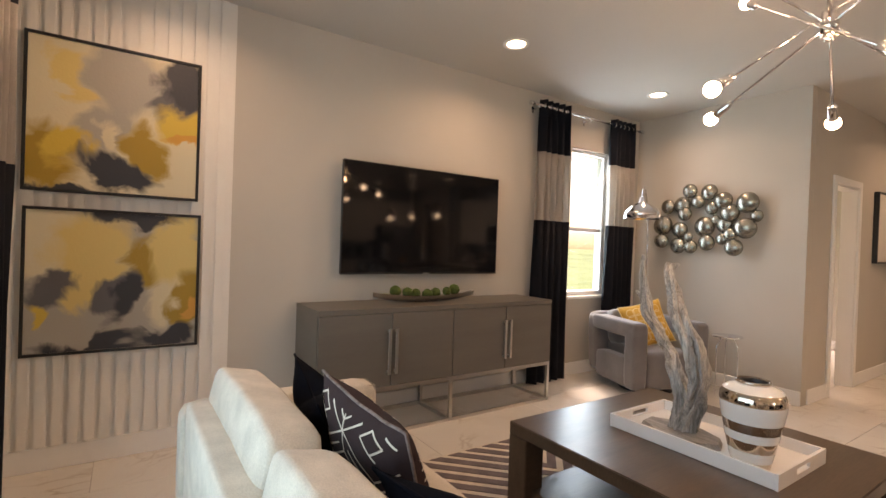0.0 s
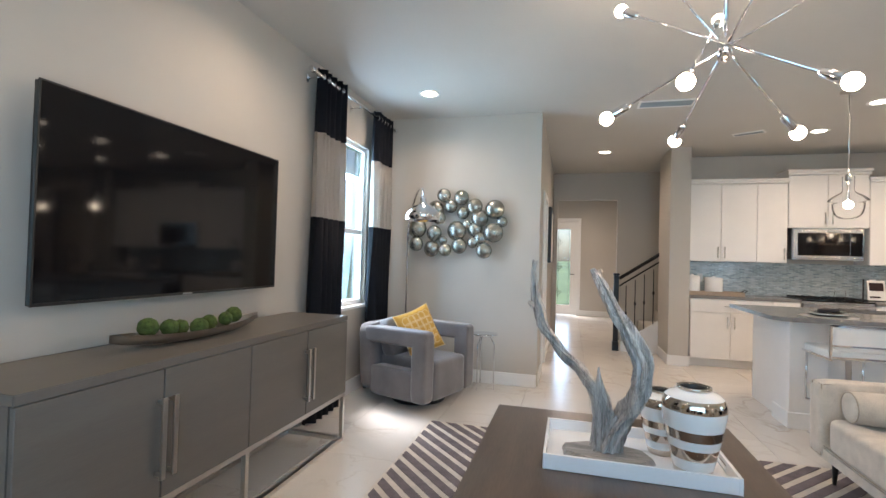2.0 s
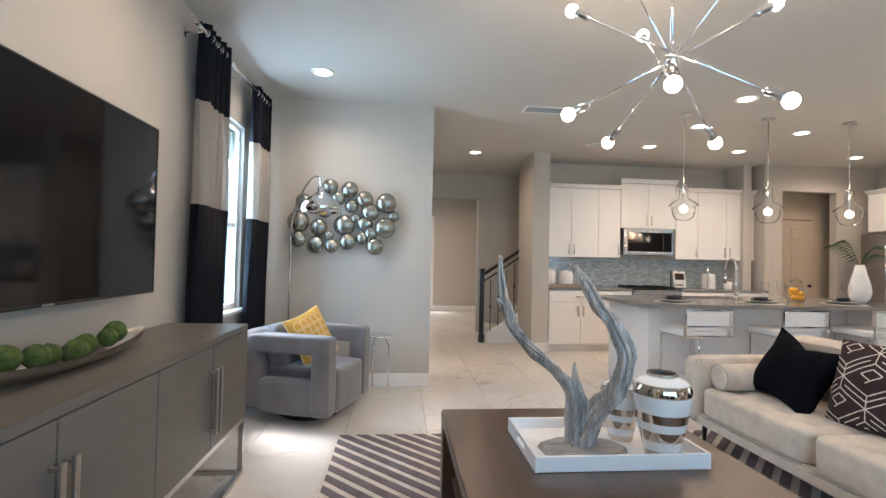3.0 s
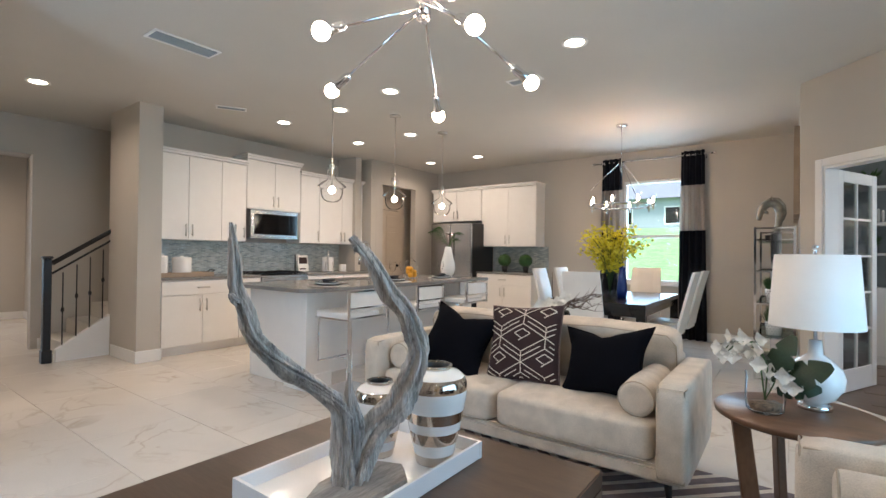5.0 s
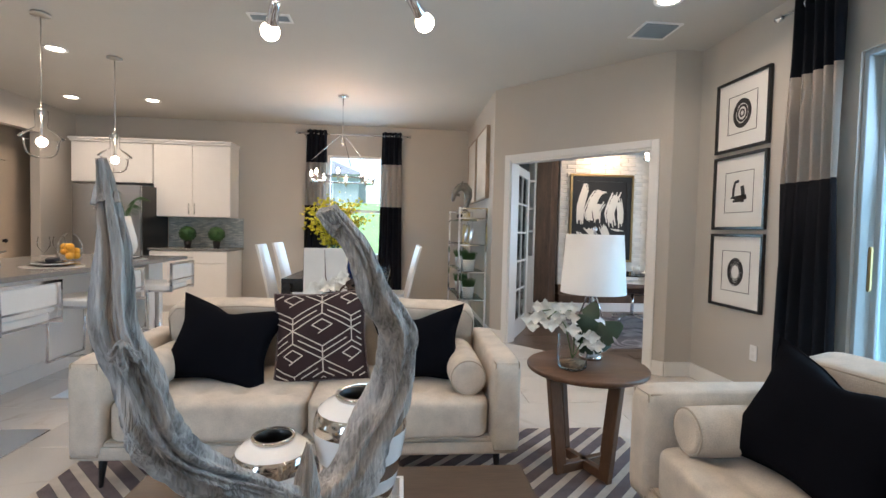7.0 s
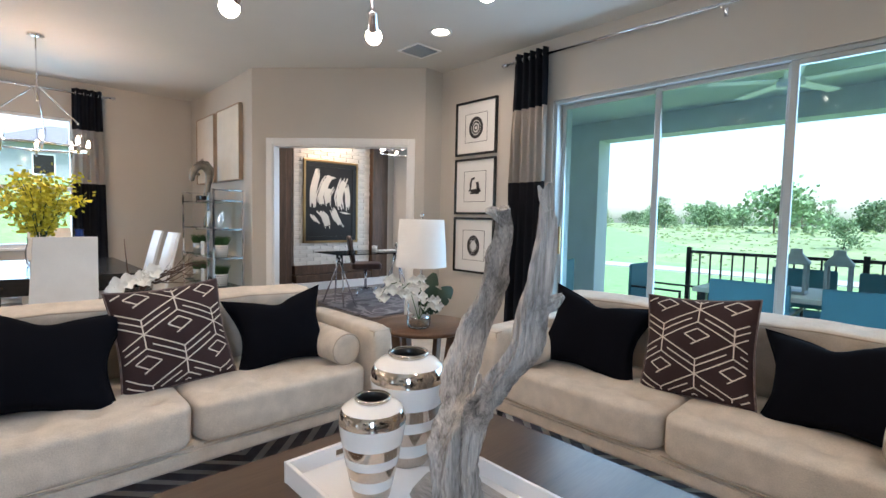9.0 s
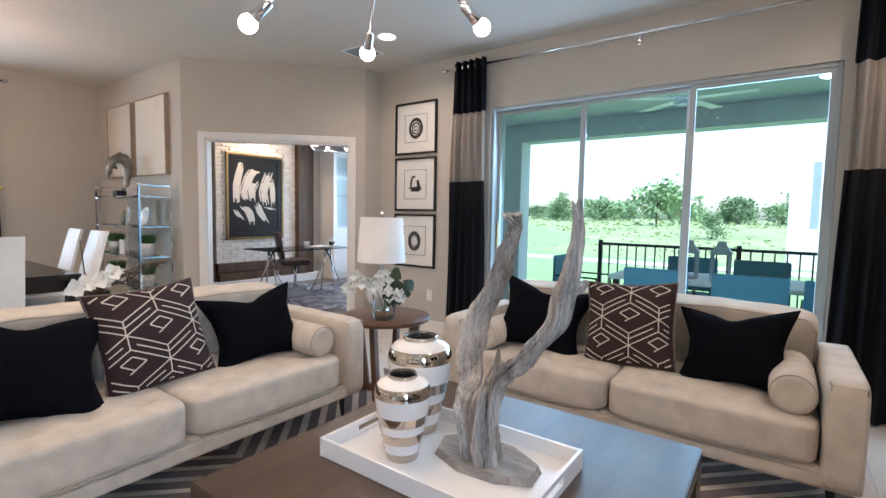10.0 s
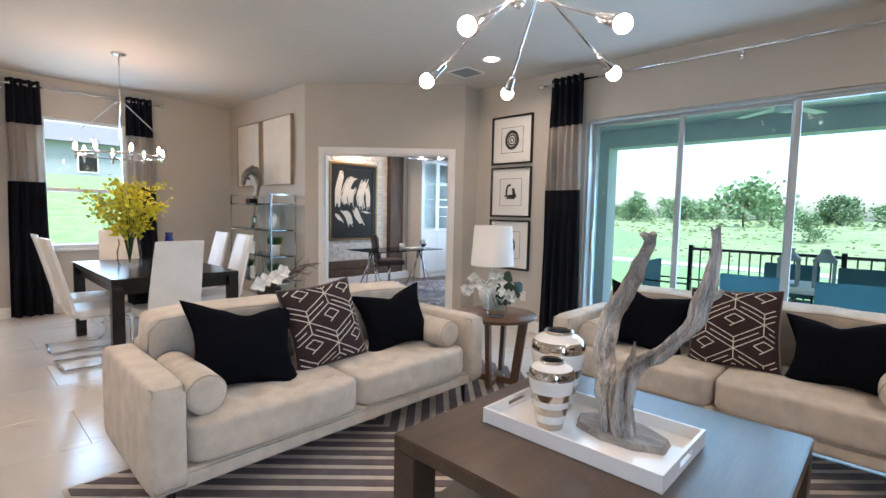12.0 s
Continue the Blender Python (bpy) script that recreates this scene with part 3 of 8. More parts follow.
def curtain(x0, x1, z0=0.02, z1=2.74, folds=5, depth=0.045, label=""):
    """A hanging panel along x, its eyelets on a rod at the origin's y, in three bands."""
    n, t = folds * 14, thing("curtain", label, "curtain", group="banded curtains")
    rows = [z0, 0.5, 1.0, 1.59, 1.592, 2.0, 2.245, 2.247, 2.5, z1]
    for nm, zz, mt, lb in (("lower_band", rows[:4], M_NAVY, "charcoal lower band"), ("middle_band", rows[3:7], M_CURTW, "cream satin middle band"), ("upper_band", rows[6:], M_NAVY, "charcoal upper band")):
        bm = bmesh.new()
        g = []
        for z in zz:
            k = 1.0 + 0.28 * (z1 - z) / z1
            row = []
            for i in range(n + 1):
                s = i / n
                x = (x0 + x1) / 2 + (s - 0.5) * (x1 - x0) * k
                y = depth * math.sin(s * folds * 2 * math.pi + 0.35 * math.sin(3 * z)) * (0.75 + 0.25 * math.sin(5 * s + z)) + 0.012 * noise.noise((s * 9, z * 1.5, 0))
                row.append(bm.verts.new((x, y, z)))
            g.append(row)
        for a, b in zip(g, g[1:]):
            for i in range(n):
                f = bm.faces.new((a[i], a[i + 1], b[i + 1], b[i]))
                f.smooth = True
        bmesh.ops.solidify(bm, geom=bm.faces[:], thickness=0.003)
        part(nm, bm, mt, t, lb)
    for i in range(folds):
        bm = bmesh.new()
        s = (i + 0.5) / folds
        c = Vector(((x0 + (x1 - x0) * s), 0, z1 - 0.06))
        tube(bm, [c + Vector((0, math.cos(a) * 0.022, math.sin(a) * 0.022)) for a in (k * math.pi / 6 for k in range(13))], 0.005, 6, False)
        part("eyelet", bm, M_CHROME, t)
    return t


def rod(L, brackets, label):
    t = thing("curtain_rod", label, "curtain rod")
    bm = bmesh.new()
    tube(bm, [(0, 0, 0), (L, 0, 0)], 0.013, 12)
    part("rod", bm, M_CHROME, t)
    for x in (0, L):
        bm = bmesh.new()
        s = -1 if x == 0 else 1
        tube(bm, [(x, 0, 0), (x + s * 0.012, 0, 0), (x + s * 0.014, 0, 0), (x + s * 0.05, 0, 0)], [0.014, 0.014, 0.022, 0.022], 14)
        part("finial", bm, M_CHROME, t)
    for x in brackets:
        bm = bmesh.new()
        tube(bm, [(x, 0, -0.015), (x, 0.03, -0.02), (x, 0.11, -0.02)], 0.007, 8)
        box(bm, x - 0.012, 0.104, -0.05, x + 0.012, 0.11, 0.01)
        part("bracket", bm, M_CHROME, t)
    return t


CL = "charcoal curtain with a cream middle band "
for x0, x1 in ((4.12, 4.52), (5.20, 5.58)):
    curtain(x0, x1, label=CL + "beside the nook window").matrix_world = at(0, NY - 0.115, 0)
rod(1.66, (0.08, 0.83, 1.58), "chrome curtain rod over the nook window").matrix_world = at(4.03, NY - 0.115, 2.68)
for x0, x1 in ((4.07, 4.37), (2.93, 3.23)):
    curtain(-x1, -x0, folds=4, label=CL + "beside the dining window").matrix_world = at(0, SY + 0.115, 0, 180)
rod(1.64, (0.08, 1.56), "chrome curtain rod over the dining window").matrix_world = at(4.48, SY + 0.115, 2.68, 180)
for y0, y1 in ((-0.08, 0.28), (2.93, 3.32)):
    curtain(y0, y1, folds=5, label=CL + "beside the sliding door").matrix_world = at(WX + 0.115, 0, 0, 90)
rod(3.62, (0.1, 1.78, 3.5), "long chrome curtain rod over the sliding door").matrix_world = at(WX + 0.115, -0.16, 2.68, 90)

# slatted panelling on the wall with the two paintings
panelling = tagged(part("panelling", B((WX + 0.002, NY - 0.004, 0.131, 1.445, NY - 0.0005, CEIL - 0.001)), M_SLAT), "white painted vertical slat panelling", "wall panelling", kind="structure")
slat = None
for i in range(16):
    x = WX + 0.002 + 0.0725 * i
    if slat is None:
        slat = part("slat", B((0, NY - 0.022, 0.131, 0.052, NY - 0.004, CEIL - 0.001), bev=0.005), M_SLAT, panelling, m=Matrix.Translation((x, 0, 0)))
    elif x < 1.40:
        o = new("slat", slat.data)
        o.parent, o.location = panelling, (x, 0, 0)

# recessed lamps, vents
for i, (cx, cy) in enumerate(CANS):
    t = thing("recessed_light", "round white recessed ceiling light, lit", "recessed light", at(cx, cy, CEIL), group="recessed ceiling lights")
    bm = bmesh.new()
    lathe(bm, [(0.098, -0.0005), (0.098, -0.006), (0.088, -0.009), (0.070, -0.003), (0.070, -0.0005)], 28)
    part("trim_ring", bm, M_TRIM, t)
    bm = bmesh.new()
    lathe(bm, [(0.0, -0.0035), (0.069, -0.0035)], 28)
    part("lens", bm, M_CANLENS, t)


def vent(x, y, sx, sy, n, rz=0):
    t = thing("ceiling_vent", "white louvred air vent in the ceiling", "air vent", at(x, y, CEIL, rz))
    part("frame", B((-sx / 2, -sy / 2, -0.012, sx / 2, -sy / 2 + 0.02, -0.001), (-sx / 2, sy / 2 - 0.02, -0.012, sx / 2, sy / 2, -0.001), (-sx / 2, -sy / 2 + 0.02, -0.012, -sx / 2 + 0.02, sy / 2 - 0.02, -0.001), (sx / 2 - 0.02, -sy / 2 + 0.02, -0.012, sx / 2, sy / 2 - 0.02, -0.001), bev=0.002, seg=1), M_TRIM, t)
    # black sheet in place of the duct, for the dark between the slats
    part("backing", B((-sx / 2 + 0.02, -sy / 2 + 0.02, -0.003, sx / 2 - 0.02, sy / 2 - 0.02, -0.001)), M_BLACKPL, t)
    for i in range(n):
        yy = -sy / 2 + 0.03 + (sy - 0.06) * (i + 0.5) / n
        bm = bmesh.new()
        box(bm, -sx / 2 + 0.02, -0.005, -0.001, sx / 2 - 0.02, 0.005, 0.001, m=pose(0, yy, -0.009, 48, 0, 0))
        part("slat", bm, M_LANTERN, t)


vent(5.76, 1.2, 0.5, 0.2, 6, 90)
vent(7.02, 0.10, 0.32, 0.12, 4, 60)
vent(3.93, -1.0, 0.32, 0.14, 4)
vent(0.96, -0.82, 0.30, 0.30, 9)

# ---- living room ----


def pillow(w, d, material, label, m, name="throw_pillow", ribs=None, edge=None, group="", pinch=0.0, squat=1.0, pull=0.08):
    """A scatter cushion: w square and d thick, standing in its own x-z plane, corners drawn out into points."""
    t = thing(name, label, "cushion", m, group)
    n = 22

    def surf(u, v, s):
        k = (1 - u * u) * (1 - v * v)
        f = 1 - pull * (1 - (u * v) ** 2) * max(abs(u), abs(v)) ** 3
        x, z = u * w / 2 * f, v * w / 2 * f
        if pinch and v > 0:
            z -= pinch * w * math.exp(-(u / 0.30) ** 2) * v ** 2
        y = s * d / 2 * k ** 0.42 + 0.006 * noise.noise((u * 2.4, v * 2.4, s + w))
        return Vector((x, y, (z + w / 2 * 0.97) * squat))
    bm = bmesh.new()
    for s in (-1, 1):
        g = [[bm.verts.new(surf(-1 + 2 * i / n, -1 + 2 * j / n, s)) for i in range(n + 1)] for j in range(n + 1)]
        for j in range(n):
            for i in range(n):
                f = bm.faces.new((g[j][i], g[j][i + 1], g[j + 1][i + 1], g[j + 1][i]))
                f.smooth = True
    bmesh.ops.remove_doubles(bm, verts=bm.verts, dist=0.0008)
    part("cover", bm, material, t)
    if edge:
        bm = bmesh.new()
        e = [(-1, -1), (1, -1), (1, 1), (-1, 1), (-1, -1)]
        pts = []
        for (a, b), (c, f) in zip(e, e[1:]):
            pts += [surf(a + (c - a) * i / 14, b + (f - b) * i / 14, 0) for i in range(14)]
        pts.append(pts[0])
        tube(bm, pts, 0.005, 6, False)
        part("piping", bm, edge, t)
    if ribs:
        bm = bmesh.new()
        for line in ribs[0]:
            for (a, b), (c, e2) in zip(line, line[1:]):
                k = max(2, int(max(abs(c - a), abs(e2 - b)) * 16))
                for s in (-1, 1):
                    L = []
                    du, dv = c - a, e2 - b
                    q = math.hypot(du, dv) or 1
                    ou, ov = -dv / q * ribs[2], du / q * ribs[2]
                    for i in range(k + 1):
                        u, v = a + du * i / k, b + dv * i / k
                        row = []
                        for o in (-1, 1):
                            p = surf(max(-1, min(1, u + ou * o)), max(-1, min(1, v + ov * o)), s)
                            p.y += s * 0.0025
                            row.append(bm.verts.new(p))
                        L.append(row)
                    for r0, r1 in zip(L, L[1:]):
                        bm.faces.new((r0[0], r0[1], r1[1], r1[0]))
        part("embroidery", bm, ribs[1], t, ribs[3])
    return t


HU = 0.62
HEXLINES = []
for ix in range(-3, 4):
    for iz in range(-3, 4):
        if (ix + iz) % 2:
            continue
        cx, cz = ix * HU + 0.06, iz * HU + 0.10
        HEXLINES.append([(cx - HU, cz), (cx, cz + 0.57 * HU), (cx + HU, cz)])
        HEXLINES.append([(cx - HU, cz), (cx, cz - 0.57 * HU), (cx + HU, cz)])
        HEXLINES.append([(cx - 0.82 * HU, cz - 0.32 * HU), (cx, cz - 0.77 * HU), (cx + 0.82 * HU, cz - 0.32 * HU)])
        HEXLINES.append([(cx, cz + 0.57 * HU), (cx, cz + 1.43 * HU)])
        HEXLINES.append([(cx - 0.34 * HU, cz + 0.16 * HU), (cx, cz + 0.36 * HU), (cx + 0.34 * HU, cz + 0.16 * HU), (cx, cz - 0.05 * HU), (cx - 0.34 * HU, cz + 0.16 * HU)])
        HEXLINES.append([(cx, cz - 0.05 * HU), (cx - 0.14 * HU, cz - 0.14 * HU)])


def clipline(L):
    out, cur = [], []
    for a, b in zip(L, L[1:]):
        for i in range(9):
            p = (a[0] + (b[0] - a[0]) * i / 8, a[1] + (b[1] - a[1]) * i / 8)
            if max(abs(p[0]), abs(p[1])) < 0.96:
                cur.append(p)
            elif len(cur) > 1:
                out.append(cur)
                cur = []
            else:
                cur = []
    if len(cur) > 1:
        out.append(cur)
    return out


HEX = [c for L in HEXLINES for c in clipline(L)]
LAT = []
for i in range(-3, 4):
    for j in range(-3, 4):
        cx, cz = i * 0.3, j * 0.3
        if max(abs(cx), abs(cz)) < 0.85:
            LAT.append([(cx + 0.19 * math.cos(a), cz + 0.19 * math.sin(a)) for a in (k * math.pi / 6 for k in range(13))])
LAT = [c for L in LAT for c in clipline(L)]


def sofa(m, label):
    """Faces -y; x from 0 to 2.04; front at y 0, back at y 0.86."""
    t = thing("sofa", label, "sofa", m, group="pair of cream sofas")
    W, D = 2.04, 0.86
    part("frame", B((0.02, 0.02, 0.155, W - 0.02, D - 0.02, 0.235), bev=0.015), M_SOFA, t)
    for x in (0.0, W - 0.14):
        bm = bmesh.new()
        soft(bm, 0.14, D, 0.46, pose(x + 0.07, D / 2, 0.385), 0.16, 10)
        a = part("arm", bm, M_SOFA, t)
        bm = bmesh.new()
        for yy in (0.012,):
            P = [(x + 0.014, yy, 0.18), (x + 0.014, yy, 0.60), (x + 0.126, yy, 0.60), (x + 0.126, yy, 0.18)]
            tube(bm, P + [P[0]], 0.004, 6, False)
        for xx in (x + 0.012, x + 0.128):
            tube(bm, [(xx, 0.02, 0.60), (xx, D - 0.03, 0.60)], 0.004, 6)
        part("piping", bm, M_PIPE, a)
    for i in (0, 1):
        w = (W - 0.28) / 2
        cx = 0.14 + w * (i + 0.5)
        bm = bmesh.new()
        soft(bm, w - 0.006, 0.64, 0.20, pose(cx, 0.33, 0.325), 0.24, 40, 0.012)
        for v in bm.verts:
            if v.co.z > 0.38:
                for tx in (-0.30, -0.10, 0.10, 0.30):
                    for ty in (0.20, 0.44):
                        q = (v.co.x - cx - tx) ** 2 + (v.co.y - ty) ** 2
                        v.co.z -= 0.030 * math.exp(-q / 0.0020) + 0.014 * math.exp(-q / 0.012)
        part("seat_cushion", bm, M_SOFA, t)
        bm = bmesh.new()
        tube(bm, [(cx - w / 2 + 0.02, 0.012, 0.248), (cx, 0.006, 0.243), (cx + w / 2 - 0.02, 0.012, 0.248)], 0.004, 6)
        part("seat_piping", bm, M_PIPE, t)
        bm = bmesh.new()
        soft(bm, w - 0.004, 0.17, 0.40, pose(cx, 0.70, 0.585, 12), 0.2, 14, 0)
        for v in bm.verts:
            v.co.z += 0.012 * math.cos((v.co.x - cx) / w * math.pi) * (1 if v.co.z > 0.7 else 0) + 0.008 * noise.noise(v.co * 5)
        part("back_cushion", bm, M_SOFA, t)
        bm = bmesh.new()
        mm = pose(cx, 0.70, 0.585, 12)
        tube(bm, [mm @ Vector((-w / 2 + 0.015, -0.075, -0.15)), mm @ Vector((-w / 2 + 0.012, -0.076, 0.13)), mm @ Vector((-w / 2 + 0.06, -0.074, 0.188)),
                  mm @ Vector((0, -0.074, 0.206)), mm @ Vector((w / 2 - 0.06, -0.074, 0.188)), mm @ Vector((w / 2 - 0.012, -0.076, 0.13)), mm @ Vector((w / 2 - 0.015, -0.075, -0.15))], 0.004, 6)
        part("back_piping", bm, M_PIPE, t)
    bm = bmesh.new()
    soft(bm, W - 0.28, 0.11, 0.50, pose(W / 2, D - 0.065, 0.42), 0.15, 10)
    part("back", bm, M_SOFA, t)
    for x in (0.10, W - 0.10):
        for y in (0.10, D - 0.10):
            bm = bmesh.new()
            s = 1 if x > 1 else -1
            tube(bm, [(x, y, 0.156), (x + 0.012 * s, y, 0.0)], [0.020, 0.010], 12)
            part("leg", bm, M_BLACKMETAL, t, "tapered black leg")
    return t


def bolster(m, label):
    t = thing("bolster", label, "bolster cushion", m, group="sofa bolsters")
    bm = bmesh.new()
    tube(bm, [(0, y, 0.09) for y in (0.0, 0.006, 0.02, 0.12, 0.25, 0.38, 0.48, 0.494, 0.5)], [0.066, 0.082, 0.088, 0.091, 0.092, 0.091, 0.088, 0.082, 0.066], 28)
    part("cover", bm, M_SOFA, t)
    for y in (0.008, 0.492):
        bm = bmesh.new()
        tube(bm, [(0.084 * math.cos(a), y, 0.09 + 0.084 * math.sin(a)) for a in (k * math.pi / 12 for k in range(25))], 0.004, 6, False)
        part("piping", bm, M_PIPE, t)
    return t


def dress_sofa(m, side):
    """The cushions that lie on a sofa placed by m."""
    for x in (0.245, 2.04 - 0.245):
        bolster(m @ at(x, 0.09, 0.415), "cream chenille bolster lying against the sofa's arm")
    tilt = -20
    pillow(0.60, 0.18, M_BLACKPIL, "plain black cotton cushion with a dented top on the cream sofa", m @ pose(0.49, 0.27, 0.405, tilt - 10, 8, 8 if side else -6), group="black cushions", pinch=0.07, edge=M_BLACKPIL, squat=0.80, pull=0.25)
    pillow(0.50, 0.17, M_BROWNPIL, "plum-brown cushion embroidered with cream cube lines on the sofa", m @ pose(1.05, 0.34, 0.41, tilt, -4, 3), group="patterned cushions", ribs=(HEX, M_CREAMCORD, 0.012, "cream embroidered lines"), edge=M_BROWNCORD)
    pillow(0.54, 0.18, M_BLACKPIL, "plain black cotton cushion with a dented top on the cream sofa", m @ pose(1.56, 0.30, 0.405, tilt - 5, -6, -8), group="black cushions", pinch=0.07, edge=M_BLACKPIL, squat=0.80, pull=0.25)


SA = at(4.35, 0.60, 0.012, 180)
sofa(SA, "cream tufted chenille two-seat sofa, its back to the dining table")
dress_sofa(SA, 0)
SB = at(1.93, 0.90, 0.012, 90)
sofa(SB, "cream tufted chenille two-seat sofa, its back to the sliding door")
dress_sofa(SB, 1)

# rug: cream ground with raised mauve stripes in chevrons
RX0, RX1, RY0, RY1 = 1.53, 4.54, -0.10, 3.10
rug = thing("area_rug", "cream wool rug with mauve-grey chevron stripes on the tile floor", "rug", at(RX0, RY0, 0))
part("backing", B((0, 0, 0, RX1 - RX0, RY1 - RY0, 0.009), bev=0.003, seg=1), M_RUGL, rug)


def clip_poly(poly, x0, y0, x1, y1):
    for ax, lim, sg in ((0, x0, 1), (0, x1, -1), (1, y0, 1), (1, y1, -1)):
        out = []
        for i, a in enumerate(poly):
            b = poly[(i + 1) % len(poly)]
            ia, ib = (a[ax] - lim) * sg >= 0, (b[ax] - lim) * sg >= 0
            if ia:
                out.append(a)
            if ia != ib:
                k = (lim - a[ax]) / (b[ax] - a[ax])
                out.append((a[0] + (b[0] - a[0]) * k, a[1] + (b[1] - a[1]) * k))
        poly = out
        if not poly:
            return []
    return poly


RW, RL = RX1 - RX0, RY1 - RY0
for sx_, sy_ in ((0, 0), (0, 1), (1, 0), (1, 1)):
    xa, xb = (0.02, RW / 2) if sx_ == 0 else (RW / 2, RW - 0.02)
    ya, yb = (0.02, RL / 2) if sy_ == 0 else (RL / 2, RL - 0.02)
    up = sx_ == sy_
    k = -5.0
    while k < 8:
        e0, e1 = (k, k + RW) if up else (k + RW, k)
        p = clip_poly([(0, e0), (RW, e1), (RW, e1 + 0.078), (0, e0 + 0.078)], xa, ya, xb, yb)
        if len(p) > 2:
            bm = bmesh.new()
            lo = [bm.verts.new((q[0], q[1], 0.0085)) for q in p]
            hi = [bm.verts.new((q[0], q[1], 0.0125)) for q in p]
            bm.faces.new(hi)
            for i in range(len(p)):
                j = (i + 1) % len(p)
                bm.faces.new((lo[i], lo[j], hi[j], hi[i]))
            part("raised_stripe", bm, M_RUGD, rug, "mauve-grey raised stripe")
        k += 0.135

# coffee table
ct = thing("coffee_table", "square espresso wooden coffee table with a lower shelf on the rug", "coffee table", at(2.48, 1.24, 0.012))
TW, TD, TH = 1.19, 1.195, 0.445
part("tabletop", B((0, 0, TH - 0.06, TW, TD, TH), bev=0.004), M_ESPRESSO, ct)
for x in (0, TW - 0.12):
    for y in (0, TD - 0.12):
        part("leg", B((x, y, 0.0, x + 0.12, y + 0.12, TH - 0.061), bev=0.004), M_ESPRESSO, ct)
part("lower_shelf", B((0.05, 0.05, 0.10, TW - 0.05, TD - 0.05, 0.135), bev=0.003), M_ESPRESSO, ct)
TZ = 0.012 + TH

tray = thing("tray", "white lacquered rectangular tray with cut-out handles on the coffee table", "tray", at(2.875, 1.42, TZ + 0.001))
part("base", B((0.012, 0.012, 0, 0.448, 0.710, 0.012)), M_WHITELAC, tray)
for y0, y1 in ((0, 0.012), (0.710, 0.722)):
    part("handle_side", B((0.0, y0, 0, 0.165, y1, 0.062), (0.295, y0, 0, 0.46, y1, 0.062), (0.165, y0, 0, 0.295, y1, 0.022), (0.165, y0, 0.046, 0.295, y1, 0.062)), M_WHITELAC, tray)
for x0, x1 in ((0, 0.012), (0.448, 0.46)):
    part("long_side", B((x0, 0.0121, 0, x1, 0.7099, 0.062), bev=0.002, seg=1), M_WHITELAC, tray)
TRZ = TZ + 0.013


def striped_vase(x, y, h, r, label):
    t = thing("vase", label, "vase", at(x, y, TRZ), group="striped vases")
    P = [(0.0, 0), (0.56, 0), (0.58, 0.02), (0.62, 0.10), (0.70, 0.22), (0.71, 0.23), (0.78, 0.34), (0.84, 0.44), (0.90, 0.55), (0.96, 0.66), (1.0, 0.76), (0.99, 0.80), (0.98, 0.83), (0.90, 0.89), (0.76, 0.93), (0.55, 0.955), (0.50, 0.965), (0.53, 0.99), (0.52, 1.0), (0.46, 0.99), (0.45, 0.90), (0.6, 0.85), (0.6, 0.5), (0.0, 0.4)]
    # slot 2 blackens the inside, the mouth's shade put into the colour
    band = [1, 1, 1, 0, 1, 1, 0, 1, 0, 0, 1, 1, 1, 0, 0, 0, 0, 0, 1, 2, 2, 2, 2]
    bm = bmesh.new()
    lathe(bm, [(a * r, b * h) for a, b in P], 48, mats=band)
    part("body", bm, [M_CERAM, M_SILVER, M_BLACKPL], t)
    bm = bmesh.new()
    lathe(bm, [(0.50 * r, 0.9651 * h), (0.535 * r, 0.985 * h), (0.53 * r, 1.004 * h), (0.47 * r, 1.003 * h)], 48)
    part("rim", bm, M_SILVER, t)
    return t


striped_vase(2.99, 1.563, 0.347, 0.119, "tall shouldered vase banded in white and silver on the tray")
striped_vase(3.185, 1.648, 0.275, 0.093, "small shouldered vase banded in white and silver on the tray")


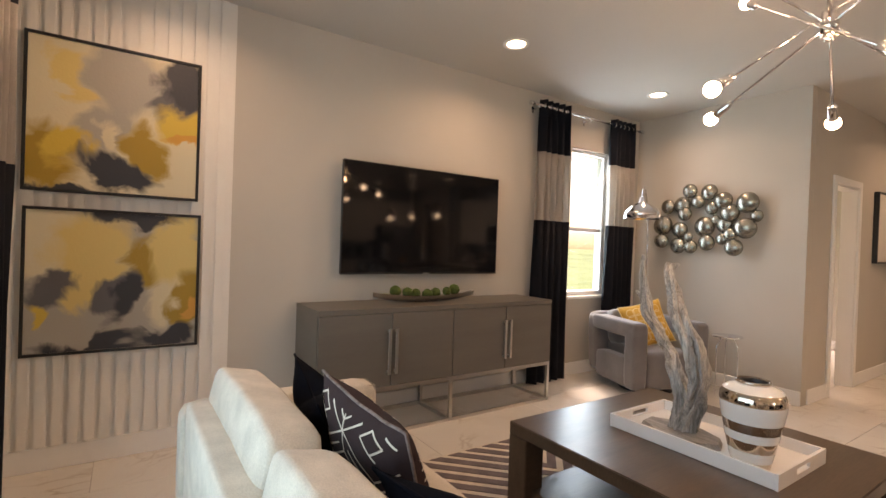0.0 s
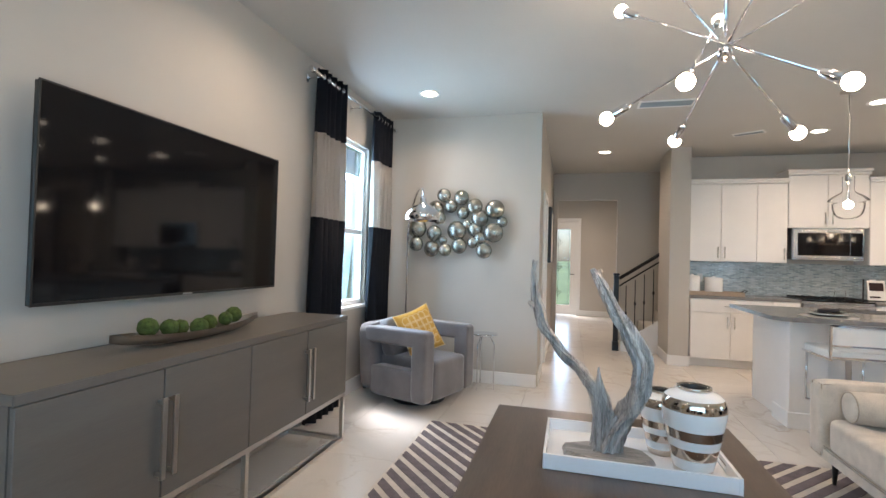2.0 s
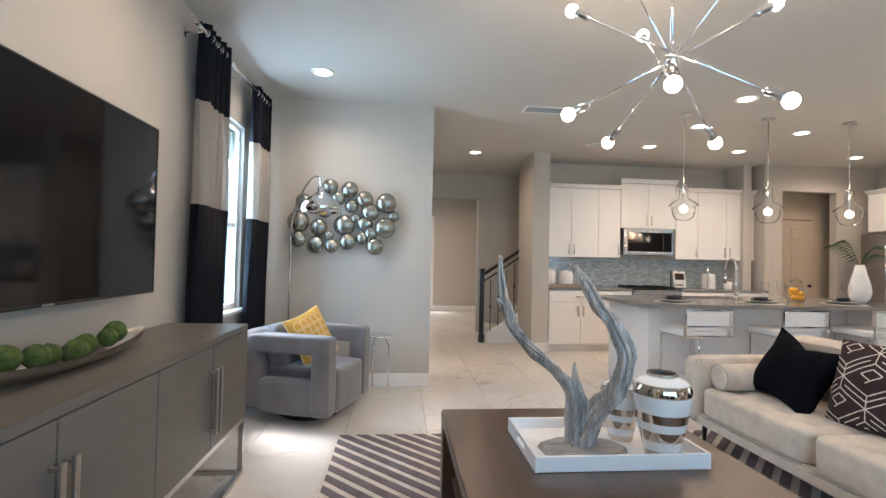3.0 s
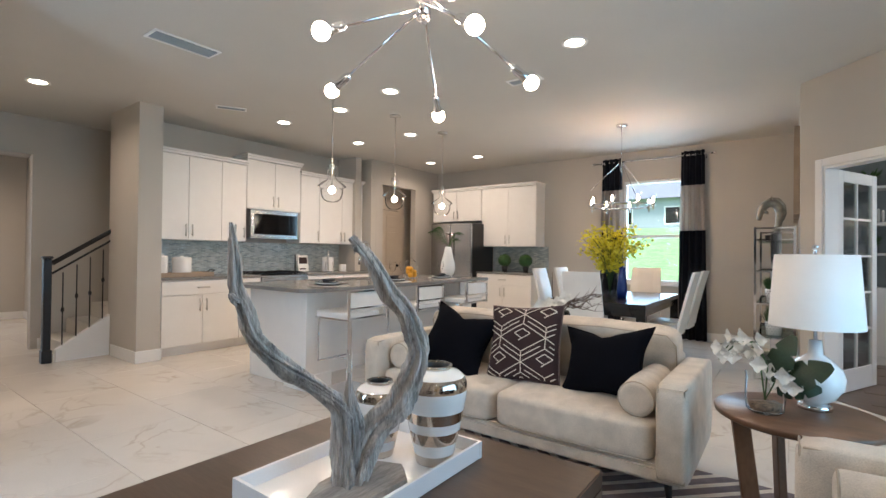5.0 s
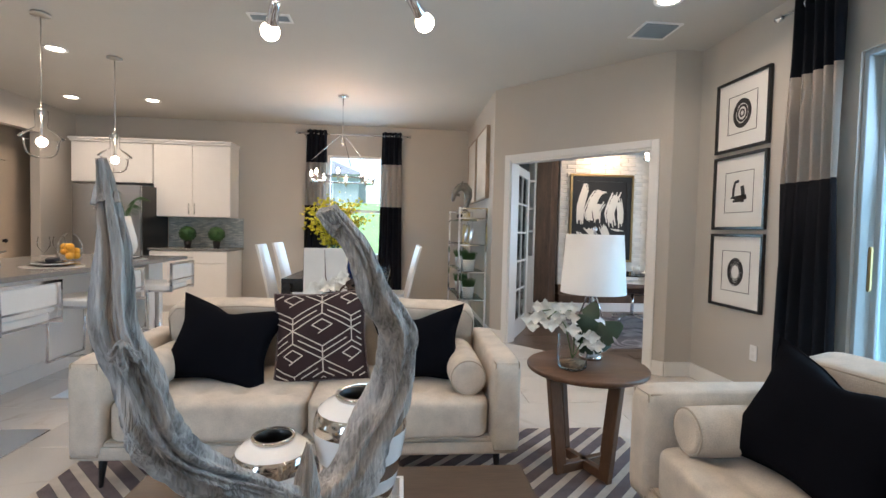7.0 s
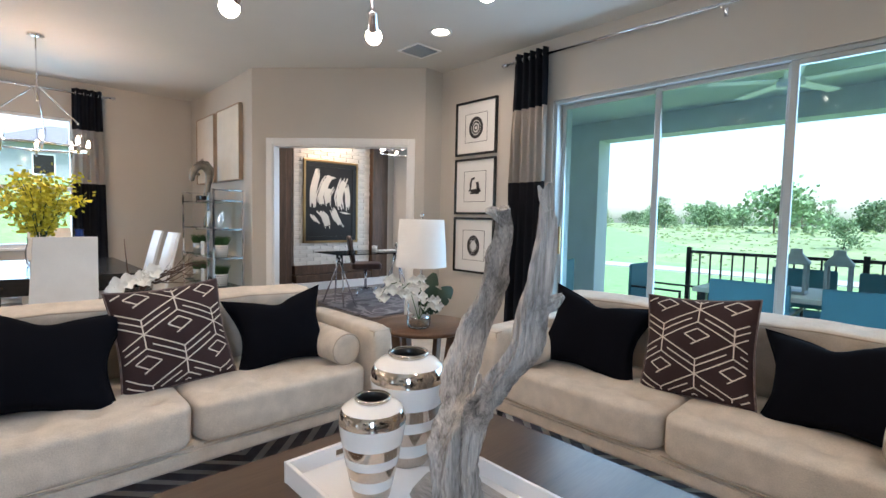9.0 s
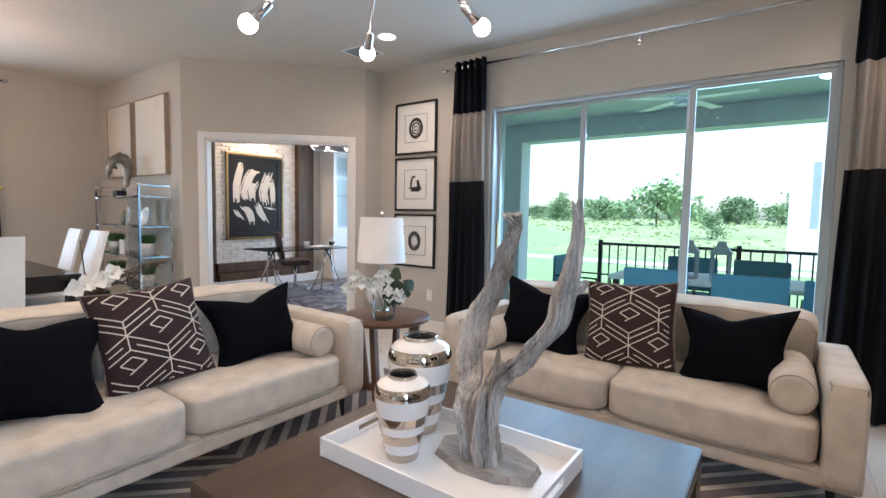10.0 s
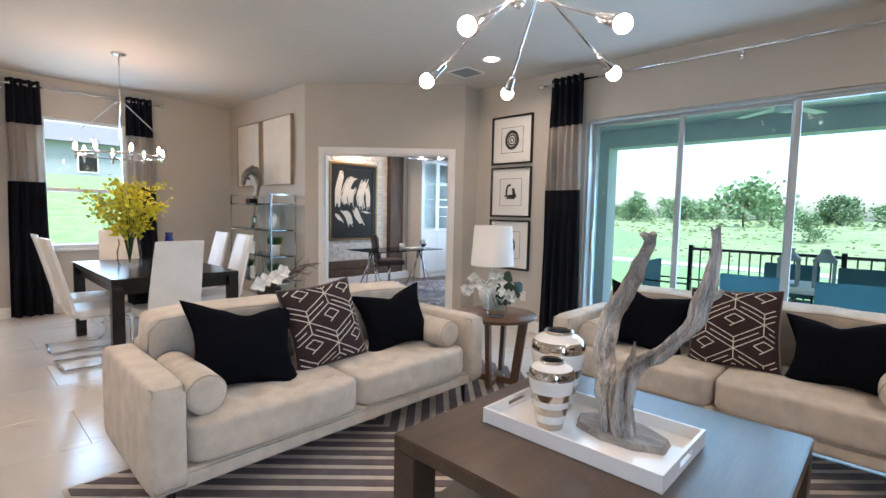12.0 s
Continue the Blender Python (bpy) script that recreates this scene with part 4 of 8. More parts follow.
def driftwood():
    global M_DRIFT
    m = mat("weathered_driftwood", (0.26, 0.245, 0.23), 0.6, var=0.75, scale=6, fine=34, stretch=(5, 5, 0.5), bump=1.0, dist=0.010)
    M_DRIFT = m
    t = thing("driftwood_sculpture", "weathered forked grey driftwood mounted on a wooden slab in the tray", "driftwood sculpture", at(0, 0, 0))
    bm = bmesh.new()
    c = Vector((3.05, 1.88, TRZ))
    out = [(-0.03, -0.21), (0.07, -0.17), (0.12, -0.04), (0.11, 0.10), (0.05, 0.21), (-0.05, 0.20), (-0.12, 0.07), (-0.13, -0.12)]
    lo = [bm.verts.new((c.x + x * 0.9, c.y + y * 0.9, c.z + 0.001)) for x, y in out]
    hi = [bm.verts.new((c.x + x * 0.84, c.y + y * 0.84, c.z + 0.024)) for x, y in out]
    bm.faces.new(hi)
    bm.faces.new(lo)
    for i in range(len(out)):
        j = (i + 1) % len(out)
        bm.faces.new((lo[i], lo[j], hi[j], hi[i]))
    part("slab", bm, mat("weathered_slab", (0.30, 0.28, 0.26), 0.7, var=0.2, scale=8, fine=50, stretch=(5, 0.8, 1), bump=0.4, dist=0.003), t)

    def limb(name, pts, rad, seed, twist=2.0, flat=0.75):
        n, seg = 150, 56
        P = [Vector(p) for p in pts]
        d = [0.0]
        for a, b in zip(P, P[1:]):
            d.append(d[-1] + (b - a).length)

        def cr(L, s):
            for i in range(len(L) - 1):
                if s <= d[i + 1] or i == len(L) - 2:
                    break
            u = (s - d[i]) / (d[i + 1] - d[i])
            p0, p1, p2, p3 = L[max(i - 1, 0)], L[i], L[i + 1], L[min(i + 2, len(L) - 1)]
            return 0.5 * ((2 * p1) + (p2 - p0) * u + (2 * p0 - 5 * p1 + 4 * p2 - p3) * u * u + (3 * p1 - p0 - 3 * p2 + p3) * u ** 3)
        bm = bmesh.new()
        rings, u = [], None
        for i in range(n + 1):
            s = d[-1] * i / n
            p, q = cr(P, s), cr(P, min(s + 0.004, d[-1]))
            if i == n:
                p, q = cr(P, s - 0.004), cr(P, s)
            dr = (q - p).normalized()
            if i == n:
                p = q
            r = cr(rad, s)
            p = p + Vector((noise.noise((s * 9, seed, 1)), noise.noise((s * 9, seed, 5)), 0)) * 0.015 * min(1, s * 4)
            if u is None:
                u = dr.cross(Vector((0.2, 1, 0.1))).normalized()
            else:
                u = (u - dr * u.dot(dr)).normalized()
            w = dr.cross(u)
            ring = []
            for k in range(seg):
                a = 2 * math.pi * k / seg
                b = a + twist * s * 1.6
                rid = noise.noise((math.cos(b) * 2.2 + seed, math.sin(b) * 2.2, s * 3.5)) * 0.62 + noise.noise((math.cos(b) * 6 + seed, math.sin(b) * 6, s * 3)) * 0.30
                rid -= 0.34 * max(0, math.cos(5 * b + 1.5 * noise.noise((s * 2, seed, 3)))) ** 10
                rid -= 0.30 * max(0, math.cos(2.0 * b + 3 * noise.noise((s * 4, seed, 0)))) ** 8
                knot = 0.55 * max(0, noise.noise((math.cos(a) * 1.2, math.sin(a) * 1.2, s * 11 + seed)) - 0.12)
                rr = r * (1 + rid + knot)
                ring.append(bm.verts.new(p + u * math.cos(a) * rr + w * math.sin(a) * rr * flat))
            rings.append(ring)
        for ra, rb in zip(rings, rings[1:]):
            for k in range(seg):
                f = bm.faces.new((ra[k], ra[(k + 1) % seg], rb[(k + 1) % seg], rb[k]))
                f.smooth = True
        bm.faces.new(rings[-1])
        bm.faces.new(list(reversed(rings[0])))
        part(name, bm, m, t)
    z0 = TRZ + 0.015
    limb("branch", [(3.087, 1.915, z0), (3.084, 1.908, 0.615), (3.078, 1.929, 0.728), (3.122, 1.989, 0.80), (3.167, 2.054, 0.863), (3.19, 2.11, 0.919), (3.203, 2.152, 0.979), (3.207, 2.182, 1.049), (3.216, 2.205, 1.131), (3.213, 2.218, 1.221), (3.22, 2.225, 1.305)],
         [0.046, 0.042, 0.036, 0.030, 0.030, 0.030, 0.029, 0.026, 0.022, 0.017, 0.006], 1.3)
    limb("branch", [(3.076, 1.87, z0), (3.048, 1.833, 0.627), (2.991, 1.787, 0.716), (2.962, 1.765, 0.771), (2.938, 1.753, 0.818), (2.915, 1.761, 0.887), (2.903, 1.794, 0.968), (2.912, 1.837, 1.053), (2.943, 1.883, 1.13), (2.976, 1.922, 1.202), (3.016, 1.956, 1.268)],
         [0.052, 0.048, 0.047, 0.048, 0.046, 0.042, 0.038, 0.033, 0.028, 0.024, 0.014], 4.1, -1.5)
    limb("stub", [(3.085, 1.905, z0 + 0.03), (3.08, 1.89, 0.62), (3.062, 1.905, 0.740), (3.046, 1.923, 0.850)], [0.050, 0.042, 0.024, 0.004], 7.7)
    limb("spur", [(3.216, 2.222, 1.255), (3.222, 2.212, 1.280), (3.226, 2.203, 1.300)], [0.012, 0.008, 0.002], 2.7)
    limb("spur", [(2.995, 1.945, 1.235), (3.024, 1.930, 1.258), (3.042, 1.918, 1.262)], [0.017, 0.013, 0.006], 5.2)
    limb("knot", [(3.210, 2.19, 1.075), (3.200, 2.222, 1.090), (3.192, 2.240, 1.105)], [0.018, 0.015, 0.006], 6.1)
    limb("knot", [(2.90, 1.79, 0.96), (2.885, 1.768, 0.945), (2.878, 1.755, 0.925)], [0.024, 0.018, 0.006], 3.3)


driftwood()

# media cabinet, television, bowl
CX0, CX1, CY0 = 1.885, 3.965, 3.565
mc = thing("media_cabinet", "long grey-brown cabinet with four doors on a nickel frame", "cabinet", at(CX0, CY0, 0.035))
CW, CD = CX1 - CX0, 0.462
part("body", B((0, 0.022, 0.30, CW, CD, 0.345), (0, 0.022, 0.345, 0.03, CD, 0.805), (CW - 0.03, 0.022, 0.345, CW, CD, 0.805), (0.03, CD - 0.02, 0.345, CW - 0.03, CD, 0.805)), M_GREYWOOD, mc)
part("top", B((-0.002, 0.0, 0.806, CW + 0.002, CD, 0.84), bev=0.003), M_GREYWOOD, mc)
for i in range(4):
    a = i * CW / 4
    dr = part("door", B((a + 0.003, 0, 0.303, a + CW / 4 - 0.003, 0.02, 0.803), bev=0.002, seg=1), M_GREYWOOD, mc)
    hx = a + (CW / 4 - 0.038 if i % 2 == 0 else 0.016)
    bm = B((hx, -0.038, 0.39, hx + 0.022, -0.026, 0.70), (hx + 0.005, -0.028, 0.40, hx + 0.017, 0, 0.415), (hx + 0.005, -0.028, 0.675, hx + 0.017, 0, 0.69), bev=0.002, seg=1)
    part("handle", bm, M_NICKEL, dr, "long flat brushed nickel handle")
fr = bmesh.new()
for x in (0.0, CW / 2 - 0.0125, CW - 0.025):
    for y in (0.005, CD - 0.03):
        box(fr, x, y, -0.035, x + 0.025, y + 0.025, 0.275)
for y in (0.005, CD - 0.03):
    for z in (-0.035, 0.275):
        box(fr, 0.0, y, z, CW, y + 0.025, z + 0.0249)
for x in (0.0, CW / 2 - 0.0125, CW - 0.025):
    for z in (-0.035, 0.275):
        box(fr, x, 0.03, z + 0.0002, x + 0.025, CD - 0.03, z + 0.0247)
part("metal_base", fr, M_NICKEL, mc, "brushed nickel open base frame")

tv = thing("television", "large flat black television mounted on the wall, switched off", "television", at(2.165, 3.945, 1.078))
part("screen", B((0.006, -0.004, 0.012, 1.459, 0.004, 0.836)), M_BLACKGLASS, tv)
part("bezel", B((0, -0.007, 0, 1.465, 0.0, 0.012), (0, -0.007, 0.836, 1.465, 0.0, 0.842), (0, -0.007, 0.012, 0.006, 0.0, 0.836), (1.459, -0.007, 0.012, 1.465, 0.0, 0.836)), M_BLACKPL, tv)
part("back_case", B((0.002, 0.004, 0.002, 1.463, 0.025, 0.840), (0.2, 0.025, 0.1, 1.26, 0.055, 0.6), bev=0.004, seg=1), M_BLACKPL, tv)
part("wall_bracket", B((0.5, 0.055, 0.25, 0.96, 0.104, 0.55)), M_BLACKMETAL, tv)
part("badge", B((0.70, -0.009, 0.002, 0.76, -0.0072, 0.010)), M_NICKEL, tv)

bowl = thing("decorative_bowl", "long boat-shaped silver bowl on the media cabinet", "bowl", at(2.83, 3.81, 0.875))
bm = bmesh.new()
n, k = 40, 12
rings = []
for i in range(n + 1):
    s = -1 + 2 * i / n
    hw, base, top = 0.085 * (1 - s * s) ** 0.7 + 0.001, 0.004 + 0.045 * abs(s) ** 3, 0.052 + 0.028 * s * s
    row = [bm.verts.new((s * 0.46, -hw * math.cos(a), base + (top - base) * (1 - math.sin(a)))) for a in (math.pi * j / k for j in range(k + 1))]
    rings.append(row)
for a, b in zip(rings, rings[1:]):
    for j in range(k):
        f = bm.faces.new((a[j], a[j + 1], b[j + 1], b[j]))
        f.smooth = True
bmesh.ops.solidify(bm, geom=bm.faces[:], thickness=0.004)
part("shell", bm, M_NICKEL, bowl)
for i in range(7):
    bm = bmesh.new()
    bmesh.ops.create_icosphere(bm, subdivisions=3, radius=0.043 - 0.004 * (i % 3))
    for v in bm.verts:
        v.co *= 1 + 0.10 * noise.noise(v.co * 60 + Vector((i, 0, 0)))
    b = part("moss_ball", bm, M_MOSS, None, smooth=True)
    b.matrix_world = at(2.83 - 0.27 + 0.09 * i, 3.81 + 0.012 * (-1) ** i, 0.875 + 0.055 + 0.01 * abs(i - 3))
    tagged(b, "small green moss ball lying in the silver bowl", "moss ball", "moss balls")


def picture(name, m, w, h, fw, fd, fmat, art, label, matw=0.0, cat="painting", inner=None):
    """Hangs in its own x-z plane from the lower corner, facing -y."""
    t = thing(name, label, cat, m)
    part("frame", B((0, -fd, 0, w, 0, fw), (0, -fd, h - fw, w, 0, h), (0, -fd, fw, fw, 0, h - fw), (w - fw, -fd, fw, w, 0, h - fw), bev=0.002, seg=1), fmat, t)
    c = part("canvas", B((-(w / 2 - fw), -0.006, -(h / 2 - fw), w / 2 - fw, 0.006, h / 2 - fw)), art, t, m=pose(w / 2, -fd * 0.55, h / 2))
    return t


picture("painting", at(0.405, NY - 0.024, 1.535), 0.835, 0.845, 0.016, 0.035, M_BLACKPL, M_ART1, "yellow, grey and black abstract painting on the slat wall")
picture("painting", at(0.415, NY - 0.024, 0.64), 0.845, 0.81, 0.016, 0.035, M_BLACKPL, M_ART2, "ochre, grey and charcoal abstract painting on the slat wall")

# three framed ink prints beside the sliding door
for i, z in enumerate((1.905, 1.297, 0.69)):
    h = (0.553, 0.575, 0.575)[i]
    t = thing("framed_print", ("matted ink print of concentric rings in a black frame", "matted ink print of a brushed letter in a black frame", "matted ink print of an open ring in a black frame")[i] + "", "framed print", at(WX + 0.001, -0.915, z, 90), group="framed ink prints")
    w = 0.565
    part("frame", B((0, -0.03, 0, w, 0, 0.022), (0, -0.03, h - 0.022, w, 0, h), (0, -0.03, 0.022, 0.022, 0, h - 0.022), (w - 0.022, -0.03, 0.022, w, 0, h - 0.022), bev=0.003, seg=1), M_BLACKWOOD, t)
    part("mat_board", B((0.022, -0.012, 0.022, w - 0.022, -0.002, h - 0.022)), M_PAPER, t)
    q, e = 0.13, 0.004
    part("inner_line", B((q, -0.014, q, w - q, -0.0122, q + e), (q, -0.014, h - q - e, w - q, -0.0122, h - q), (q, -0.014, q + e, q + e, -0.0122, h - q - e), (w - q - e, -0.014, q + e, w - q, -0.0122, h - q - e)), M_INK, t)
    bm = bmesh.new()
    C = Vector((w / 2, -0.0125, h / 2))

    def stroke(pts, wd):
        L = []
        for j, p in enumerate(pts):
            a, b = Vector(pts[max(j - 1, 0)]), Vector(pts[min(j + 1, len(pts) - 1)])
            d = (b - a).normalized()
            nn = Vector((-d.y, d.x)) * wd * (1 + 0.35 * noise.noise((j * 0.7, wd * 99, i)))
            L.append((bm.verts.new((C.x + p[0] - nn.x, C.y - 0.0015, C.z + p[1] - nn.y)), bm.verts.new((C.x + p[0] + nn.x, C.y - 0.0015, C.z + p[1] + nn.y))))
        for a, b in zip(L, L[1:]):
            bm.faces.new((a[0], a[1], b[1], b[0]))
    if i == 0:
        for r, wd in ((0.022, 0.007), (0.050, 0.009), (0.076, 0.013), (0.090, 0.007)):
            stroke([(r * math.cos(a), r * 1.15 * math.sin(a)) for a in (k * math.pi / 14 for k in range(29))], wd)
    elif i == 1:
        stroke([(0.0, 0.085), (-0.04, 0.075), (-0.055, 0.03), (-0.06, -0.04), (-0.02, -0.055), (0.05, -0.05), (0.085, -0.045)], 0.012)
        stroke([(-0.085, -0.045), (-0.02, -0.035), (0.08, -0.03)], 0.008)
        stroke([(0.035, 0.045), (0.045, 0.0), (0.05, -0.05)], 0.019)
        stroke([(-0.06, -0.07), (0.0, -0.068), (0.06, -0.072)], 0.009)
    else:
        for r, wd in ((0.045, 0.004), (0.057, 0.006), (0.072, 0.010), (0.084, 0.003)):
            stroke([(r * math.cos(a), -0.005 + r * 1.25 * math.sin(a)) for a in (k * math.pi / 14 for k in range(29))], wd)
    part("ink", bm, M_INK, t)

# bubble wall sculpture
bs = thing("wall_sculpture", "cluster of round silver metal discs on the nook wall", "wall sculpture", at(BX, 3.21, 1.66))
BUB = [(0.422, 0.162, 0.08), (0.462, -0.039, 0.108), (0.458, -0.212, 0.078), (0.299, -0.257, 0.09), (0.268, -0.092, 0.086), (0.133, -0.269, 0.07), (0.025, -0.063, 0.108), (-0.014, -0.223, 0.084), (0.156, -0.169, 0.046),
       (-0.154, -0.185, 0.063), (-0.243, -0.142, 0.068), (-0.287, -0.268, 0.084), (-0.176, -0.046, 0.084), (-0.23, 0.072, 0.092), (-0.383, -0.082, 0.102), (-0.46, 0.036, 0.06), (-0.386, 0.164, 0.102), (-0.179, 0.196, 0.084),
       (-0.043, 0.128, 0.07), (-0.026, 0.29, 0.083), (0.159, 0.312, 0.075), (0.263, 0.171, 0.095), (0.086, 0.198, 0.072), (0.205, 0.073, 0.072), (-0.085, 0.01, 0.05)]
M_LEAFSILVER = mat("antiqued_silver_leaf", (0.34, 0.335, 0.30), 0.26, 0.9, var=0.14, scale=14, bump=0.2)
for i, (dy, dz, r) in enumerate(BUB):
    bm = bmesh.new()
    lathe(bm, [(r * math.sin(a), r * 0.62 * (math.cos(a) - 0.3)) for a in (k * math.pi / 20 for k in range(11))] + [(r * 0.97, -r * 0.22), (r * 0.5, -r * 0.2)], 28)
    part("disc", bm, M_LEAFSILVER, bs, m=pose(-0.055 - 0.022 * ((i * 7) % 3), dy, dz, 0, -90, 0) @ pose(0, 0, 0, 6 * ((i % 3) - 1), 5 * ((i % 2) - 0.5), 0))
bm = bmesh.new()
for i, (dy, dz, r) in enumerate(BUB):
    tube(bm, [(0.0, dy, dz), (-0.055 - 0.022 * ((i * 7) % 3) + 0.006, dy, dz)], 0.006, 6)
part("rod_frame", bm, M_NICKEL, bs)

# swivel armchair
ac = thing("armchair", "grey velvet barrel armchair with open arms on a swivel base", "armchair", at(5.11, 3.39, 0, -19))
ac.scale = (1.05, 1.05, 1.0)
bm = bmesh.new()
lathe(bm, [(0, 0), (0.235, 0), (0.24, 0.012), (0.10, 0.035), (0.05, 0.04), (0.05, 0.075), (0, 0.075)], 40)
part("swivel_base", bm, M_BLACKMETAL, ac)
bm = bmesh.new()
soft(bm, 0.50, 0.66, 0.34, pose(0, -0.01, 0.245), 0.14, 12, 0.01)
part("seat", bm, M_GREYVELVET, ac)
for s in (-1, 1):
    bm = bmesh.new()
    soft(bm, 0.14, 0.14, 0.60, pose(s * 0.315, -0.27, 0.38), 0.25, 8)
    part("arm_post", bm, M_GREYVELVET, ac)
    bm = bmesh.new()
    soft(bm, 0.14, 0.66, 0.14, pose(s * 0.315, -0.01, 0.61), 0.25, 12)
    part("arm", bm, M_GREYVELVET, ac)
    bm = bmesh.new()
    soft(bm, 0.13, 0.50, 0.26, pose(s * 0.31, 0.0, 0.21), 0.25, 10)
    part("side", bm, M_GREYVELVET, ac)
bm = bmesh.new()
soft(bm, 0.76, 0.15, 0.60, pose(0, 0.30, 0.40, -4), 0.22, 12)
part("backrest", bm, M_GREYVELVET, ac)
bm = bmesh.new()
soft(bm, 0.46, 0.15, 0.36, pose(-0.04, 0.18, 0.56, -14), 0.4, 12)
part("back_cushion", bm, M_GREYVELVET, ac)
pillow(0.43, 0.12, M_YELLOW, "mustard cushion with a pale lattice print on the grey armchair", at(5.12, 3.40, 0, -19) @ pose(0.02, -0.10, 0.43, -24, -14, -10), ribs=(LAT, M_YELLOW2, 0.016, "pale ring lattice"), edge=M_YELLOW2)

# chrome drinks table
dt = thing("drinks_table", "small round chrome drinks table with slim legs by the armchair", "side table", at(5.57, 2.86, 0))
bm = bmesh.new()
lathe(bm, [(0, 0.545), (0.12, 0.545), (0.13, 0.552), (0.133, 0.562), (0.128, 0.562), (0.12, 0.553), (0, 0.553)], 36)
part("top", bm, M_CHROME, dt)
for k in range(3):
    a = radians(30 + 120 * k)
    bm = bmesh.new()
    tube(bm, [(0.05 * math.cos(a), 0.05 * math.sin(a), 0.546), (0.10 * math.cos(a), 0.10 * math.sin(a), 0.46), (0.10 * math.cos(a), 0.10 * math.sin(a), 0.005)], 0.006, 8)
    part("leg", bm, M_CHROME, dt)

# arc floor lamp
al = thing("floor_lamp", "chrome arc floor lamp with a polished dome shade behind the armchair", "floor lamp", at(0, 0, 0))
bm = bmesh.new()
lathe(bm, [(0, 0), (0.13, 0), (0.13, 0.02), (0.12, 0.025), (0, 0.025)], 32, 5.52, 3.68)
part("base", bm, M_CHROME, al)
pts = [(5.52, 3.68, 0.02), (5.52, 3.68, 1.50)]
for k in range(1, 13):
    a = math.pi * k / 12
    s = (1 - math.cos(a)) / 2
    pts.append((5.52 - 0.685 * s, 3.68 - 0.375 * s, 1.50 + 0.22 * math.sin(a) + 0.32 * s))
bm = bmesh.new()
tube(bm, pts, 0.008, 10)
part("stem", bm, M_CHROME, al)
bm = bmesh.new()
lathe(bm, [(0.0, 0.20), (0.026, 0.20), (0.028, 0.155), (0.06, 0.14), (0.107, 0.112), (0.148, 0.065), (0.163, 0.0), (0.158, 0.0), (0.142, 0.06), (0.1, 0.104), (0.0, 0.13)], 40, 4.835, 3.305)
part("shade", bm, M_CHROME, al, "polished chrome dome shade", m=pose(0, 0, 1.625))

# ---- living room: lamps and side table ----
CH = Vector((3.18, 1.42, 2.25))
ch = thing("chandelier", "chrome sputnik chandelier with ten lit bulbs above the coffee table", "chandelier", at(CH.x, CH.y, CEIL))
bm = bmesh.new()
lathe(bm, [(0, 0), (0.065, 0), (0.065, -0.02), (0.02, -0.028), (0, -0.028)], 32)
part("canopy", bm, M_CHROME, ch)
bm = bmesh.new()
tube(bm, [(0, 0, -0.02), (0, 0, CH.z - CEIL + 0.03)], 0.009, 12)
part("stem", bm, M_CHROME, ch)
bm = bmesh.new()
tube(bm, [(0, 0, CH.z - CEIL + 0.05), (0, 0, CH.z - CEIL - 0.05)], 0.030, 20)
tube(bm, [(0, 0, CH.z - CEIL + 0.065), (0, 0, CH.z - CEIL - 0.065)], 0.016, 20)
part("hub", bm, M_CHROME, ch)
ends = [((3.38, 1.83, 2.57), (2.81, 1.12, 1.95), 0.012), ((3.60, 1.33, 2.58), (2.75, 1.66, 1.965), -0.012), ((3.34, 1.07, 1.91), (2.98, 1.77, 2.59), 0.03),
        ((3.22, 1.90, 1.98), (3.10, 0.94, 2.52), -0.03), ((3.60, 1.53, 1.955), (2.72, 1.31, 2.54), 0.0)]
for a, b, o in ends:
    pa, pb = Vector(a) - Vector((3.16, CH.y, CEIL)), Vector(b) - Vector((3.16, CH.y, CEIL))
    d = (pb - pa).normalized()
    bm = bmesh.new()
    tube(bm, [pa + d * 0.07, pb - d * 0.07], 0.006, 10)
    arm = part("arm", bm, M_CHROME, ch)
    for p, s in ((pa, 1), (pb, -1)):
        bm = bmesh.new()
        tube(bm, [p + d * s * 0.115, p + d * s * 0.11, p + d * s * 0.10, p + d * s * 0.055, p + d * s * 0.03, p + d * s * 0.025], [0.007, 0.014, 0.019, 0.019, 0.023, 0.020], 16)
        part("socket", bm, M_CHROME, arm)
        bm = bmesh.new()
        bmesh.ops.create_icosphere(bm, subdivisions=3, radius=0.032, matrix=Matrix.Translation(p))
        part("bulb", bm, M_BULB, arm, smooth=True)
pl = new("chandelier_glow", bpy.data.lights.new("chandelier_glow", "POINT"))
pl.data.energy, pl.data.color, pl.data.shadow_soft_size = 5, (1.0, 0.70, 0.42), 0.03
pl.location = (3.16, 1.42, 2.12)

SX, SYY = 1.92, 0.41
stt = thing("side_table", "round walnut side table on crossed splayed legs between the sofas", "side table", at(SX, SYY, 0.012))
bm = bmesh.new()
lathe(bm, [(0, 0.515), (0.29, 0.515), (0.305, 0.524), (0.308, 0.540), (0.303, 0.547), (0, 0.547)], 56)
part("tabletop", bm, M_WALNUT, stt)
for k in range(4):
    a = radians(20 + 90 * k)
    c, s = math.cos(a), math.sin(a)
    bm = bmesh.new()
    box(bm, -0.034, -0.017, -0.266, 0.034, 0.017, 0.25, bev=0.004, seg=1, m=Matrix.Translation((c * 0.185, s * 0.185, 0.266)) @ Matrix.Rotation(a, 4, "Z") @ Matrix.Rotation(radians(7), 4, "Y"))
    part("leg", bm, M_WALNUT, stt)
